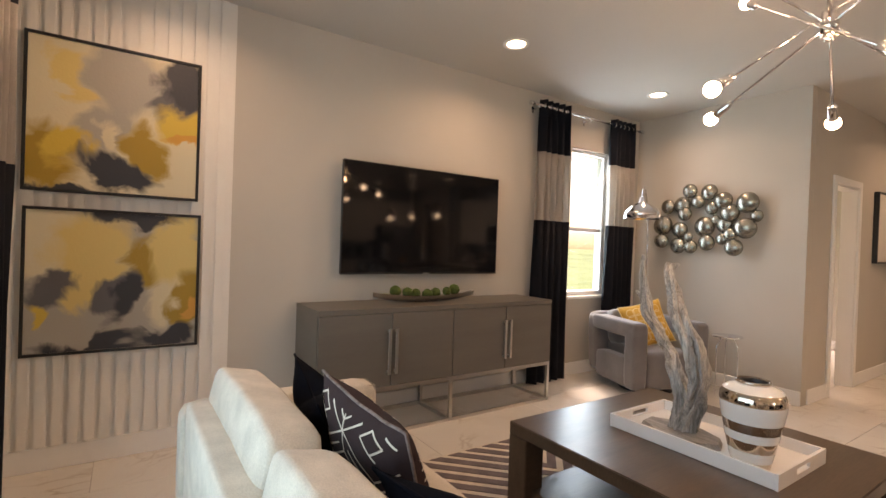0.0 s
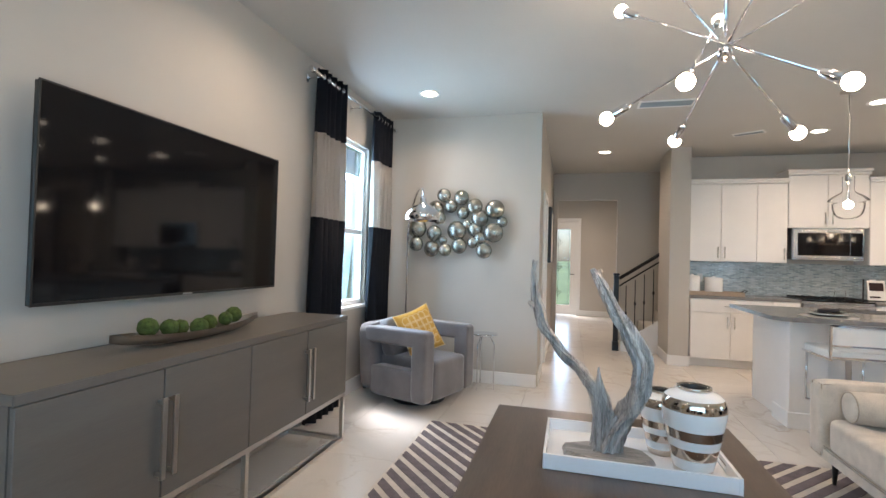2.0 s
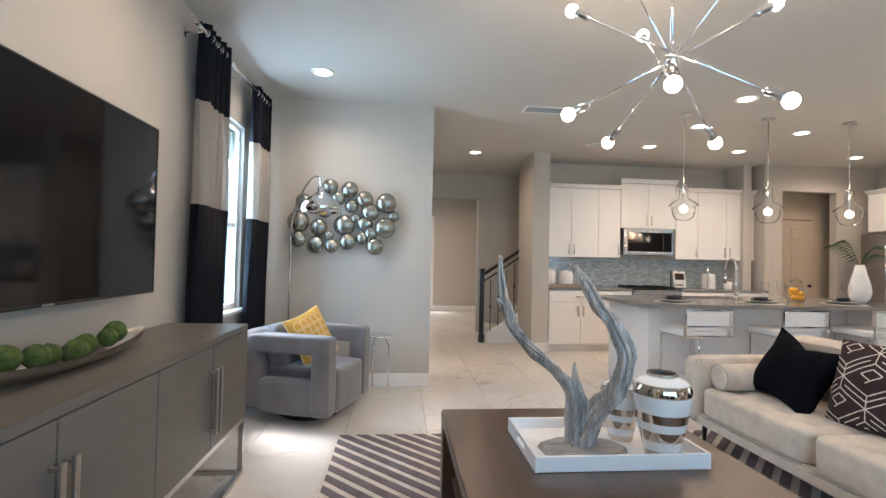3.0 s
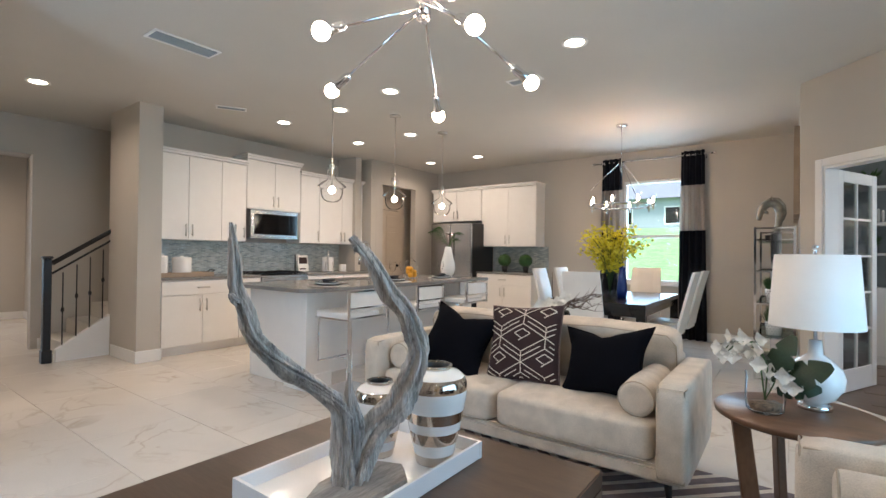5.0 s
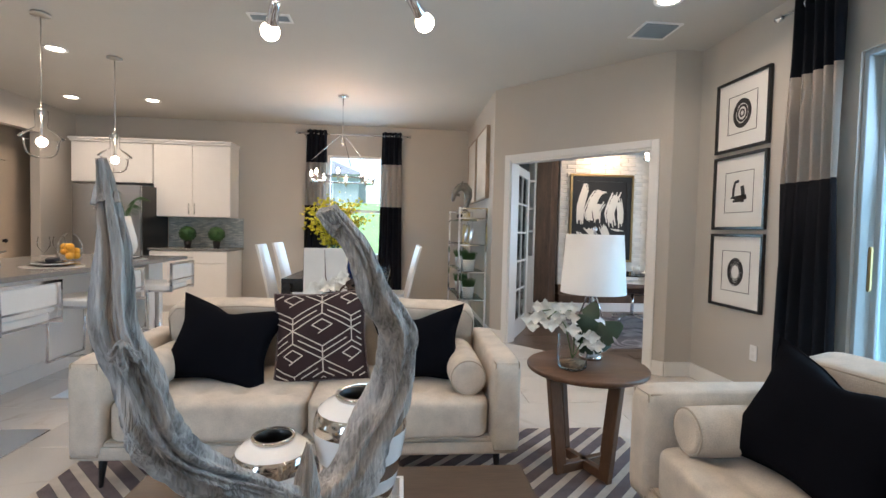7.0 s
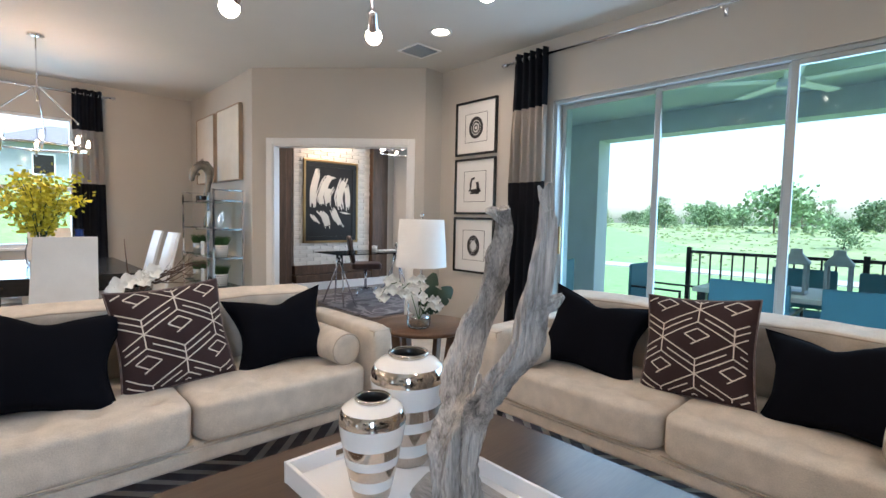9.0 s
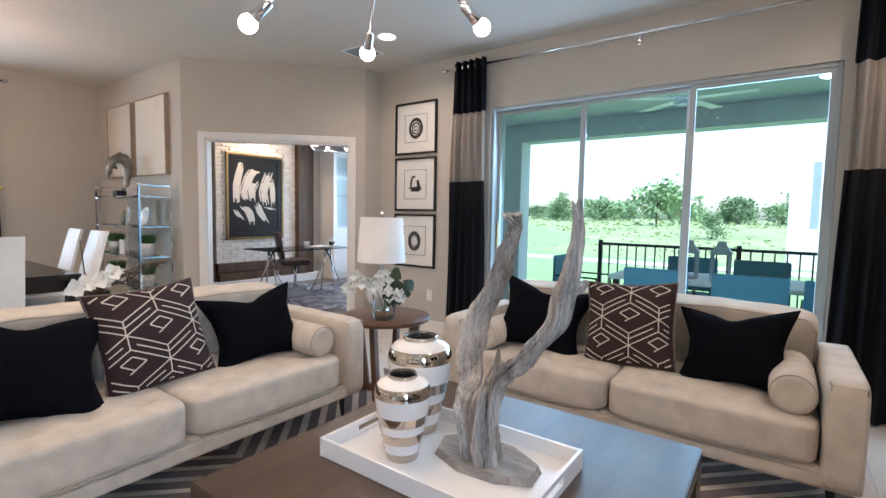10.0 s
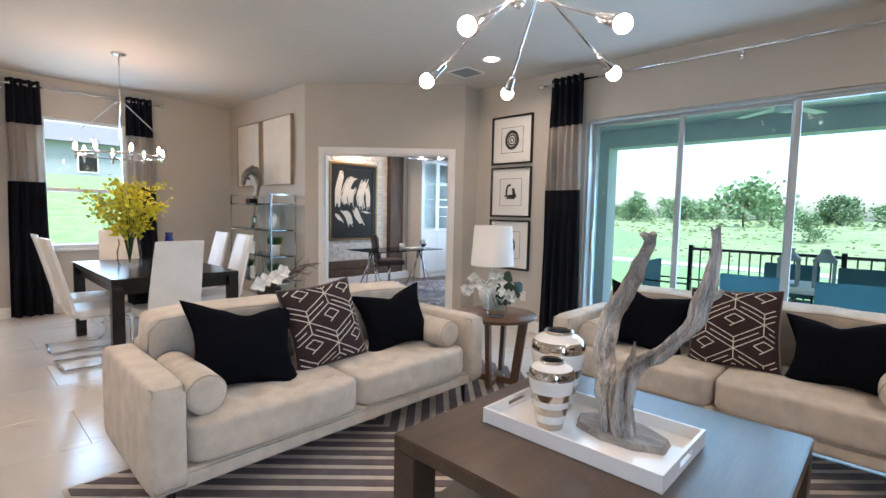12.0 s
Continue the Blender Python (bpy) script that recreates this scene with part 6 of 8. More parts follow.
def plate_setting(x, y):
    t = thing("place_setting", "stacked plates with a dark napkin on a mat on the island", "place setting", at(x, y, 0.913), group="place settings on the island")
    bm = bmesh.new()
    lathe(bm, [(0, 0), (0.19, 0), (0.19, 0.003), (0, 0.003)], 40)
    part("mat", bm, M_CURTW, t)
    for r, z, mt in ((0.145, 0.004, M_BLACKGLASS), (0.125, 0.015, M_CERAM), (0.10, 0.026, M_BLACKGLASS)):
        bm = bmesh.new()
        lathe(bm, [(0, z), (r * 0.6, z), (r, z + 0.010), (r, z + 0.013), (r * 0.6, z + 0.005), (0, z + 0.005)], 40)
        part("plate", bm, mt, t)
    bm = bmesh.new()
    soft(bm, 0.06, 0.17, 0.03, pose(0, 0, 0.05, 0, 0, 20), 0.5, 6)
    part("napkin", bm, M_TOWEL, t)


for y in (0.02, -0.88, -1.76):
    plate_setting(5.42, y)


def wineglass(x, y, z=0.913):
    t = thing("wine_glass", "clear empty wine glass on the island", "wine glass", at(x, y, z), group="wine glasses")
    bm = bmesh.new()
    lathe(bm, [(0.035, 0), (0.034, 0.003), (0.005, 0.008), (0.004, 0.09), (0.02, 0.105), (0.040, 0.14), (0.041, 0.17), (0.034, 0.21)], 28)
    part("glass", bm, M_WATERGLASS, t)


for x, y in ((5.62, -0.15), (5.62, -1.08), (5.62, -2.0), (5.66, -1.3)):
    wineglass(x, y)
oj = thing("glass_jar", "lidded clear glass jar filled with oranges on the island", "glass jar", at(5.72, -1.52, 0.913))
bm = bmesh.new()
lathe(bm, [(0, 0), (0.07, 0), (0.09, 0.05), (0.09, 0.14), (0.06, 0.19), (0.062, 0.195)], 32)
part("jar", bm, M_WATERGLASS, oj)
bm = bmesh.new()
lathe(bm, [(0.066, 0.197), (0.04, 0.225), (0.012, 0.235), (0.016, 0.25), (0, 0.262)], 24)
part("lid", bm, M_WATERGLASS, oj)
for k in range(9):
    bm = bmesh.new()
    a = k * 2.1
    bmesh.ops.create_icosphere(bm, subdivisions=2, radius=0.032, matrix=Matrix.Translation((0.045 * math.cos(a) * (k % 4 > 0), 0.045 * math.sin(a) * (k % 4 > 0), 0.04 + 0.038 * (k // 3))))
    part("orange", bm, M_ORANGE, oj, smooth=True)
wv = thing("vase", "tall white teardrop vase with a green palm frond on the island", "vase", at(5.62, -2.16, 0.913))
bm = bmesh.new()
lathe(bm, [(0, 0), (0.05, 0), (0.085, 0.05), (0.10, 0.11), (0.092, 0.19), (0.062, 0.30), (0.040, 0.40), (0.032, 0.40), (0.05, 0.3), (0.0, 0.2)], 40)
part("body", bm, M_CERAM, wv)
for k, (dx, dy, h) in enumerate(((-0.02, 0.38, 0.25), (0.05, -0.30, 0.16), (0.02, 0.22, 0.30), (-0.1, -0.16, 0.24))):
    bm = bmesh.new()
    P = [Vector((dx * u, dy * u, 0.36 + h * math.sin(u * 2.0))) for u in (i / 16 for i in range(17))]
    tube(bm, P, 0.003, 5)
    for i in range(3, 17):
        for sg in (-1, 1):
            a = P[i]
            L = 0.12 * math.sin(math.pi * (i / 18)) + 0.03
            d = Vector((sg * 0.7 * L, dy * L * 1.2, -0.35 * L))
            w = Vector((0, 0.006, 0.004))
            bm.faces.new([bm.verts.new(a - w), bm.verts.new(a + d * 0.5 - w * 0.6), bm.verts.new(a + d), bm.verts.new(a + d * 0.5 + w * 0.6), bm.verts.new(a + w)])
    part("frond", bm, M_LEAF, wv, "green palm frond")


def canister(x, y, r, h, label="white ceramic lidded canister on the kitchen worktop"):
    t = thing("canister", label, "canister", at(x, y, 0.913), group="kitchen canisters")
    bm = bmesh.new()
    lathe(bm, [(0, 0), (r, 0), (r * 1.02, 0.01), (r * 1.02, h * 0.82), (r, h * 0.84), (0, h * 0.84)], 32)
    part("body", bm, M_CERAM, t)
    bm = bmesh.new()
    lathe(bm, [(r * 1.04, h * 0.842), (r * 1.0, h * 0.92), (r * 0.2, h * 0.94), (r * 0.16, h), (0, h)], 32)
    part("lid", bm, M_CERAM, t)


tr2 = thing("serving_tray", "greyed wooden serving tray with metal handles on the kitchen worktop", "tray", at(7.78, -0.13, 0.913))
part("base", B((0, 0, 0, 0.28, 0.72, 0.014)), M_OAK, tr2)
part("rim", B((0, 0, 0.0141, 0.014, 0.72, 0.05), (0.266, 0, 0.0141, 0.28, 0.72, 0.05), (0.0141, 0, 0.0141, 0.2659, 0.014, 0.05), (0.0141, 0.706, 0.0141, 0.2659, 0.72, 0.05), bev=0.002, seg=1), M_OAK, tr2)
bm = bmesh.new()
tube(bm, [(0.08, 0.0, 0.03), (0.08, -0.05, 0.07), (0.20, -0.05, 0.07), (0.20, 0.0, 0.03)], 0.006, 8)
part("handle", bm, M_BLACKMETAL, tr2)
canister(7.92, 0.46, 0.095, 0.27)
canister(7.92, 0.20, 0.105, 0.25)
canister(7.95, -2.08, 0.09, 0.25)
canister(7.98, -2.42, 0.06, 0.12)
bkk = thing("cookbook_stand", "cookbook propped on a black stand by the splashback", "cookbook", at(7.98, -1.62, 0.913, -90))
part("stand", B((-0.10, 0.02, 0, 0.12, 0.10, 0.008), (-0.10, 0.06, 0.008, -0.085, 0.07, 0.27)), M_BLACKMETAL, bkk)
bm = bmesh.new()
box(bm, -0.07, 0.0, 0.0, 0.12, 0.02, 0.25, bev=0.003, seg=1)
part("book", bm, M_PAPER, bkk, m=pose(0, 0.0, 0.012, -10, 0, 0))
bm = bmesh.new()
box(bm, -0.05, -0.0025, 0.12, 0.10, -0.0005, 0.22)
box(bm, -0.05, -0.0025, 0.03, 0.06, -0.0005, 0.05)
part("cover_print", bm, M_BROWNPIL, bkk, m=pose(0, 0.0, 0.012, -10, 0, 0))
pt = thing("paper_towel_holder", "upright chrome paper towel holder on the worktop", "paper towel holder", at(7.85, -2.0, 0.913))
bm = bmesh.new()
lathe(bm, [(0, 0), (0.07, 0), (0.07, 0.01), (0.012, 0.014), (0.010, 0.33), (0.0, 0.335)], 24)
part("post", bm, M_CHROME, pt)

for z, y in ((1.13, 0.28), (1.13, -1.75)):
    t = thing("wall_socket", "white socket plate on the mosaic splashback", "wall socket", at(EX - 0.012, y, z, -90))
    part("plate", B((-0.035, -0.006, -0.057, 0.035, 0, 0.057), bev=0.002, seg=1), M_TRIM, t)

sp = bmesh.new()
box(sp, EX - 0.010, -2.845, 0.913, EX - 0.0005, 0.55, 1.359)
spo = tagged(part("splashback", sp, M_SPLASH), "pale blue-grey glass mosaic splashback", "splashback", kind="structure")
sp = bmesh.new()
box(sp, 5.33, SY + 0.0005, 0.913, 6.43, SY + 0.010, 1.359)
tagged(part("splashback", sp, M_SPLASH), "pale blue-grey glass mosaic splashback", "splashback", kind="structure")
# the mosaic's long lozenges, joined, standing proud of their backing
rm = random.Random(8)
mos = bmesh.new()
for (ax, lo_, hi_, pl_) in (("y", -2.84, 0.545, EX - 0.010), ("x", 5.335, 6.42, SY + 0.010)):
    z, r = 0.918, 0
    while z < 1.345:
        s = lo_ + (0.04 if r % 2 else 0)
        while s < hi_ - 0.08:
            if rm.random() < 0.93:
                q = 0.0012 + rm.random() * 0.0022
                pts = [(s, z + 0.010), (s + 0.012, z + 0.002), (s + 0.064, z + 0.002), (s + 0.076, z + 0.010), (s + 0.064, z + 0.018), (s + 0.012, z + 0.018)]
                tw = rm.uniform(-0.0012, 0.0012)
                if ax == "y":
                    vs = [mos.verts.new((pl_ - q - tw * (i % 3 - 1), a, b)) for i, (a, b) in enumerate(pts)]
                else:
                    vs = [mos.verts.new((a, pl_ + q + tw * (i % 3 - 1), b)) for i, (a, b) in enumerate(pts)]
                mos.faces.new(vs)
            s += 0.080
        z += 0.0185
        r += 1
mm_ = mat("mosaic_glass_piece", (0.46, 0.51, 0.52), 0.12, var=0.05, bump=0)
nt = mm_.node_tree
gi = nt.nodes.new("ShaderNodeNewGeometry")
nt.links.new(ramp(nt, gi.outputs["Random Per Island"], [(0.0, (0.30, 0.36, 0.38)), (0.5, (0.45, 0.50, 0.50)), (1.0, (0.62, 0.66, 0.65))]), nt.nodes["Principled BSDF"].inputs["Base Color"])
tagged(part("mosaic_pieces", mos, mm_, spo), kind="stuff")

# ---- dining area ----
dtb = thing("dining_table", "black lacquered rectangular dining table with square legs", "dining table", at(3.03, -3.38, 0))
DW, DL = 0.98, 1.66
part("tabletop", B((0, 0, 0.715, DW, DL, 0.76), bev=0.004), M_BLACKWOOD, dtb)
part("apron", B((0.04, 0.04, 0.63, DW - 0.04, 0.065, 0.714), (0.04, DL - 0.065, 0.63, DW - 0.04, DL - 0.04, 0.714), (0.04, 0.0651, 0.63, 0.065, DL - 0.0651, 0.714), (DW - 0.065, 0.0651, 0.63, DW - 0.04, DL - 0.0651, 0.714)), M_BLACKWOOD, dtb)
for x in (0.002, DW - 0.087):
    for y in (0.002, DL - 0.087):
        part("leg", B((x, y, 0, x + 0.085, y + 0.085, 0.714), bev=0.004), M_BLACKWOOD, dtb)


def dining_chair(m):
    """Faces -y, its back at +y."""
    t = thing("dining_chair", "tall-backed white leather cantilever dining chair on a chrome sled base", "dining chair", m, group="chairs round the dining table")
    bm = bmesh.new()
    soft(bm, 0.42, 0.43, 0.07, pose(0, -0.02, 0.455), 0.25, 8)
    part("seat", bm, M_LEATHER, t)
    bm = bmesh.new()
    n = 14
    g = []
    for i in range(n + 1):
        u = i / n
        y = 0.17 + 0.03 * math.sin(u * 3) + 0.14 * u * u
        z = 0.46 + 0.60 * u
        w = 0.205 - 0.025 * u
        th = 0.024
        g.append([bm.verts.new(p) for p in ((-w, y, z), (-w * 0.5, y - th * 0.6, z), (w * 0.5, y - th * 0.6, z), (w, y, z), (w, y + th, z), (-w, y + th, z))])
    for a, b in zip(g, g[1:]):
        for k in range(6):
            f = bm.faces.new((a[k], a[(k + 1) % 6], b[(k + 1) % 6], b[k]))
    bm.faces.new(g[-1])
    bm.faces.new(list(reversed(g[0])))
    part("backrest", bm, M_LEATHER, t)
    bm = bmesh.new()
    for s in (-1, 1):
        x = s * 0.19
        tube(bm, [(x, 0.15, 0.42), (x, -0.16, 0.42), (x, -0.20, 0.38), (x, -0.20, 0.05), (x, -0.16, 0.013), (x, 0.26, 0.013)], 0.011, 8)
    tube(bm, [(-0.19, 0.26, 0.013), (0.19, 0.26, 0.013)], 0.011, 8)
    part("sled_base", bm, M_CHROME, t)
    return t


dc = dining_chair(at(3.60, -1.84, 0, 4))
for x, y, r in ((4.02, -2.25, -88), (4.02, -2.88, -92), (3.02, -2.35, 90), (3.02, -2.95, 88), (3.52, -3.55, 180)):
    copy_thing(dc, at(x, y, 0, r))

yf = thing("flower_arrangement", "branching yellow blossom in a clear vase on the dining table", "flower arrangement", at(3.66, -2.72, 0.761))
yf.scale = (1.3, 1.3, 1.05)
bm = bmesh.new()
lathe(bm, [(0.06, 0.0), (0.075, 0.01), (0.08, 0.12), (0.065, 0.20), (0.07, 0.24)], 28)
part("glass_vase", bm, M_WATERGLASS, yf)
ry = random.Random(11)
sm, bl = bmesh.new(), bmesh.new()
for k in range(30):
    a, tl_ = ry.uniform(0, 6.283), ry.uniform(0.06, 0.33)
    h = ry.uniform(0.34, 0.62) - tl_ * 0.4
    P = [Vector((0, 0, 0.02)), Vector((0.03 * math.cos(a), 0.03 * math.sin(a), 0.24)), Vector((tl_ * 0.55 * math.cos(a), tl_ * 0.55 * math.sin(a), 0.24 + h * 0.7)), Vector((tl_ * math.cos(a), tl_ * math.sin(a), 0.24 + h))]
    tube(sm, P, 0.0025, 5)
    for j in range(60):
        u = ry.uniform(0.1, 1.0)
        c = P[1].lerp(P[2], u * 2) if u < 0.5 else P[2].lerp(P[3], u * 2 - 1)
        c = c + Vector((ry.gauss(0, 0.03), ry.gauss(0, 0.03), ry.gauss(0, 0.03)))
        n_ = Vector((ry.gauss(0, 1), ry.gauss(0, 1), ry.gauss(0, 1))).normalized()
        s_ = n_.orthogonal().normalized() * 0.017
        e_ = n_.cross(s_).normalized() * 0.015
        bl.faces.new([bl.verts.new(c - s_), bl.verts.new(c - e_), bl.verts.new(c + s_), bl.verts.new(c + e_)])
part("stem_spray", sm, M_LEAF, yf)
part("blossom", bl, M_YELFLOW, yf, "small yellow blossoms")
bg_ = thing("bottle_vase", "cobalt blue glass bottle vase on the dining table", "vase", at(3.42, -2.35, 0.761))
bm = bmesh.new()
lathe(bm, [(0, 0), (0.045, 0), (0.055, 0.08), (0.045, 0.2), (0.03, 0.30), (0.035, 0.33)], 24)
part("body", bm, M_BLUEGLASS, bg_)

dch = thing("dining_chandelier", "chrome ring chandelier with clear glass candle shades above the dining table", "chandelier", at(3.63, -3.05, CEIL))
bm = bmesh.new()
lathe(bm, [(0, 0), (0.065, 0), (0.065, -0.018), (0.015, -0.026), (0, -0.026)], 28)
part("canopy", bm, M_CHROME, dch)
bm = bmesh.new()
tube(bm, [(0, 0, -0.02), (0, 0, -0.60)], 0.007, 8)
for k in range(3):
    a = radians(120 * k + 20)
    tube(bm, [(0, 0, -0.60), (0.03 * math.cos(a), 0.03 * math.sin(a), -0.48), (0.36 * math.cos(a), 0.36 * math.sin(a), -0.80)], 0.006, 8)
part("stem", bm, M_CHROME, dch)
bm = bmesh.new()
for k in range(48):
    a, b = 2 * math.pi * k / 48, 2 * math.pi * (k + 1) / 48
    tube(bm, [(0.37 * math.cos(a), 0.37 * math.sin(a), -1.01), (0.37 * math.cos(b), 0.37 * math.sin(b), -1.01)], 0.012, 6, False)
part("ring", bm, M_CHROME, dch)
for k in range(8):
    a = 2 * math.pi * k / 8
    x, y = 0.37 * math.cos(a), 0.37 * math.sin(a)
    bm = bmesh.new()
    lathe(bm, [(0.028, -0.99), (0.030, -0.985), (0.034, -0.88)], 16, x, y)
    part("glass_shade", bm, M_WATERGLASS, dch)
    bm = bmesh.new()
    tube(bm, [(x, y, -1.07), (x, y, -1.00), (x, y, -0.98)], [0.006, 0.022, 0.014], 10)
    part("candle_holder", bm, M_CHROME, dch)
    bm = bmesh.new()
    tube(bm, [(x, y, -0.985), (x, y, -0.96), (x, y, -0.94), (x, y, -0.91)], [0.006, 0.014, 0.014, 0.003], 10)
    part("bulb", bm, M_BULB, dch)
dg = new("dining_glow", bpy.data.lights.new("dining_glow", "POINT"))
dg.data.energy, dg.data.color, dg.data.shadow_soft_size = 8, (1, 0.62, 0.33), 0.03
dg.location = (3.63, -3.05, 2.0)

# glass shelf unit
EX0, EX1, EY0, EY1 = 1.90, 2.24, -3.86, -2.72
et = thing("display_shelf", "chrome display shelf with staggered glass shelves and a mirrored centre post", "shelf unit", at(0, 0, 0))
for nm, y in (("post", EY0), ("post", EY1)):
    bm = bmesh.new()
    for x in (EX0, EX1 - 0.02):
        box(bm, x, y, 0, x + 0.02, y + 0.02, 1.52)
    for z in (0.0, 0.42, 0.75, 1.07, 1.385, 1.50):
        box(bm, EX0 + 0.0201, y + 0.0002, z, EX1 - 0.0201, y + 0.0198, z + 0.015)
    part(nm, bm, M_CHROME, et)
part("centre_post", B(((EX0 + 0.12), -3.33, 0, (EX0 + 0.22), -3.29, 1.50), bev=0.002, seg=1), M_CHROME, et)
for z in (0.10, 0.41, 0.74, 1.06, 1.375):
    for a, b, dz in ((EY0 + 0.021, -3.331, 0.0), (-3.289, EY1 - 0.001, 0.012)):
        part("glass_shelf", B((EX0 + 0.021, a, z + dz, EX1 - 0.021, b, z + dz + 0.010)), M_SHELFGLASS, et)
        part("shelf_rail", B((EX1 - 0.0205, a, z + dz - 0.002, EX1 - 0.0105, b, z + dz + 0.012)), M_CHROME, et)


def grass_pot(x, y, z, patterned):
    t = thing("grass_pot", "clipped green grass in a white patterned square pot" if patterned else "clipped green grass in a grey pot", "potted plant", at(x, y, z), group="grass pots on the shelf")
    t.scale = (1.25, 1.25, 1.2)
    bm = bmesh.new()
    lathe(bm, [(0, 0), (0.052, 0), (0.060, 0.11), (0.056, 0.11), (0.05, 0.10), (0, 0.10)], 20)
    part("pot", bm, M_CERAM if patterned else M_NICKEL, t)
    if patterned:
        bm = bmesh.new()
        for i in range(5):
            for k in range(16):
                a = 2 * math.pi * (k + 0.5 * (i % 2)) / 16
                r = 0.0535 + 0.008 * (i * 0.2 + 0.1)
                c = Vector((r * math.cos(a), r * math.sin(a), 0.012 + i * 0.020))
                s = Vector((-math.sin(a), math.cos(a), 0)) * 0.006
                u = Vector((0, 0, 0.007))
                bm.faces.new([bm.verts.new(c - s), bm.verts.new(c - u), bm.verts.new(c + s), bm.verts.new(c + u)])
        part("pattern", bm, M_BROWNPIL, t)
    bm = bmesh.new()
    r = random.Random(int(x * 100 + z * 37 + y * 11))
    for k in range(420):
        a, q = r.uniform(0, 6.283), 0.05 * math.sqrt(r.random())
        b = Vector((q * math.cos(a), q * math.sin(a), 0.10))
        tpp = b + Vector((math.cos(a) * r.uniform(0, 0.05), math.sin(a) * r.uniform(0, 0.05), r.uniform(0.07, 0.11)))
        s = Vector((math.sin(a + k), math.cos(a + k), 0)) * 0.0035
        bm.faces.new([bm.verts.new(b - s), bm.verts.new(b + s), bm.verts.new(tpp)])
    part("grass", bm, M_LEAF, t)


for i, (y, z) in enumerate(((-3.72, 0.752), (-2.92, 0.764), (-3.72, 0.422), (-2.93, 0.434))):
    grass_pot(2.08, y, z, y > -3.2)
hs = thing("horse_sculpture", "silver bowed horse head on a black block on the top shelf", "sculpture", at(2.10, -3.46, 1.386))
hs.scale = (0.86, 0.86, 0.92)
part("block", B((-0.085, -0.07, 0, 0.085, 0.07, 0.085), bev=0.003, seg=1), M_BLACKWOOD, hs)
bm = bmesh.new()
tube(bm, [(-0.03, 0, 0.085), (-0.045, 0, 0.15), (-0.06, 0, 0.24), (-0.075, 0, 0.33), (-0.065, 0, 0.41), (-0.02, 0, 0.465), (0.04, 0, 0.475), (0.095, 0, 0.445), (0.13, 0, 0.39), (0.145, 0, 0.33), (0.15, 0, 0.285), (0.148, 0, 0.265)],
     [0.042, 0.036, 0.040, 0.050, 0.056, 0.055, 0.050, 0.050, 0.046, 0.034, 0.030, 0.018], 18)
for s in (-1, 1):
    tube(bm, [(0.03, s * 0.022, 0.50), (0.02, s * 0.030, 0.54), (0.012, s * 0.030, 0.565)], [0.014, 0.011, 0.002], 8)
tube(bm, [(-0.105, 0, 0.26), (-0.125, 0, 0.34), (-0.115, 0, 0.44), (-0.05, 0, 0.52), (0.03, 0, 0.53), (0.10, 0, 0.50)], [0.01, 0.018, 0.022, 0.022, 0.016, 0.006], 10)
tube(bm, [(0.10, 0, 0.38), (0.06, 0, 0.36), (0.055, 0, 0.34)], [0.03, 0.018, 0.004], 10)
hs_o = part("figure", bm, [mat("tarnished_silver", (0.24, 0.22, 0.19), 0.3, 0.9, var=0.12, scale=20, bump=0.2)], hs)
for y, z, r in ((-3.60, 1.072, 0.085), (-3.05, 1.084, 0.10)):
    t = thing("display_dish", "round pale glass dish standing on edge on the shelf", "dish", at(2.02, y, z), group="display dishes")
    bm = bmesh.new()
    lathe(bm, [(0, 0.0), (r * 0.6, 0.003), (r, 0.018), (r * 0.98, 0.022), (r * 0.6, 0.008), (0, 0.006)], 32)
    part("dish", bm, M_SHELFGLASS if y < -3.3 else M_CERAM, t, m=pose(0, 0, r + 0.001, 0, 80, 0))
for y, z in ((-3.45, 0.752), (-3.45, 0.422)):
    t = thing("photo_frame", "small white photo frame on the glass shelf", "photo frame", at(2.12, y, z, 90))
    part("frame", B((-0.06, -0.006, 0, 0.06, 0.006, 0.014), (-0.06, -0.006, 0.146, 0.06, 0.006, 0.16), (-0.06, -0.006, 0.014, -0.046, 0.006, 0.146), (0.046, -0.006, 0.014, 0.06, 0.006, 0.146)), M_PAPER, t)
    part("picture", B((-0.0459, -0.002, 0.0141, 0.0459, 0.003, 0.1459)), M_CANVASW, t)
for y in (-3.58, -4.38):
    t = thing("canvas_panel", "plain off-white canvas in a pale oak frame on the dining wall", "wall art", at(1.872, y, 1.645, 90), group="off-white canvases")
    w, h = (0.76, 0.865) if y > -4 else (0.70, 0.865)
    part("canvas", B((0.012, -0.035, 0.012, w - 0.012, -0.003, h - 0.012)), M_CANVASW, t)
    part("frame", B((0, -0.045, 0, w, 0, 0.011), (0, -0.045, h - 0.011, w, 0, h), (0, -0.045, 0.011, 0.011, 0, h - 0.011), (w - 0.011, -0.045, 0.011, w, 0, h - 0.011)), M_OAK, t)

# console behind the sofa with the branch arrangement
cs = thing("sofa_table", "narrow glass-topped chrome table behind the sofa", "console table", at(2.75, -0.62, 0))
part("glass_top", B((0, 0, 0.70, 1.2, 0.30, 0.71)), M_SHELFGLASS, cs)
bm = bmesh.new()
for x in (0.03, 1.15):
    for y in (0.02, 0.26):
        box(bm, x, y, 0, x + 0.02, y + 0.02, 0.6995)
part("leg_frame", bm, M_CHROME, cs)
oa = thing("orchid_arrangement", "white magnolia and bare brown twigs in a dark pot", "flower arrangement", at(3.35, -0.46, 0.711))
bm = bmesh.new()
lathe(bm, [(0, 0), (0.06, 0), (0.085, 0.05), (0.07, 0.09), (0.06, 0.085), (0, 0.07)], 24)
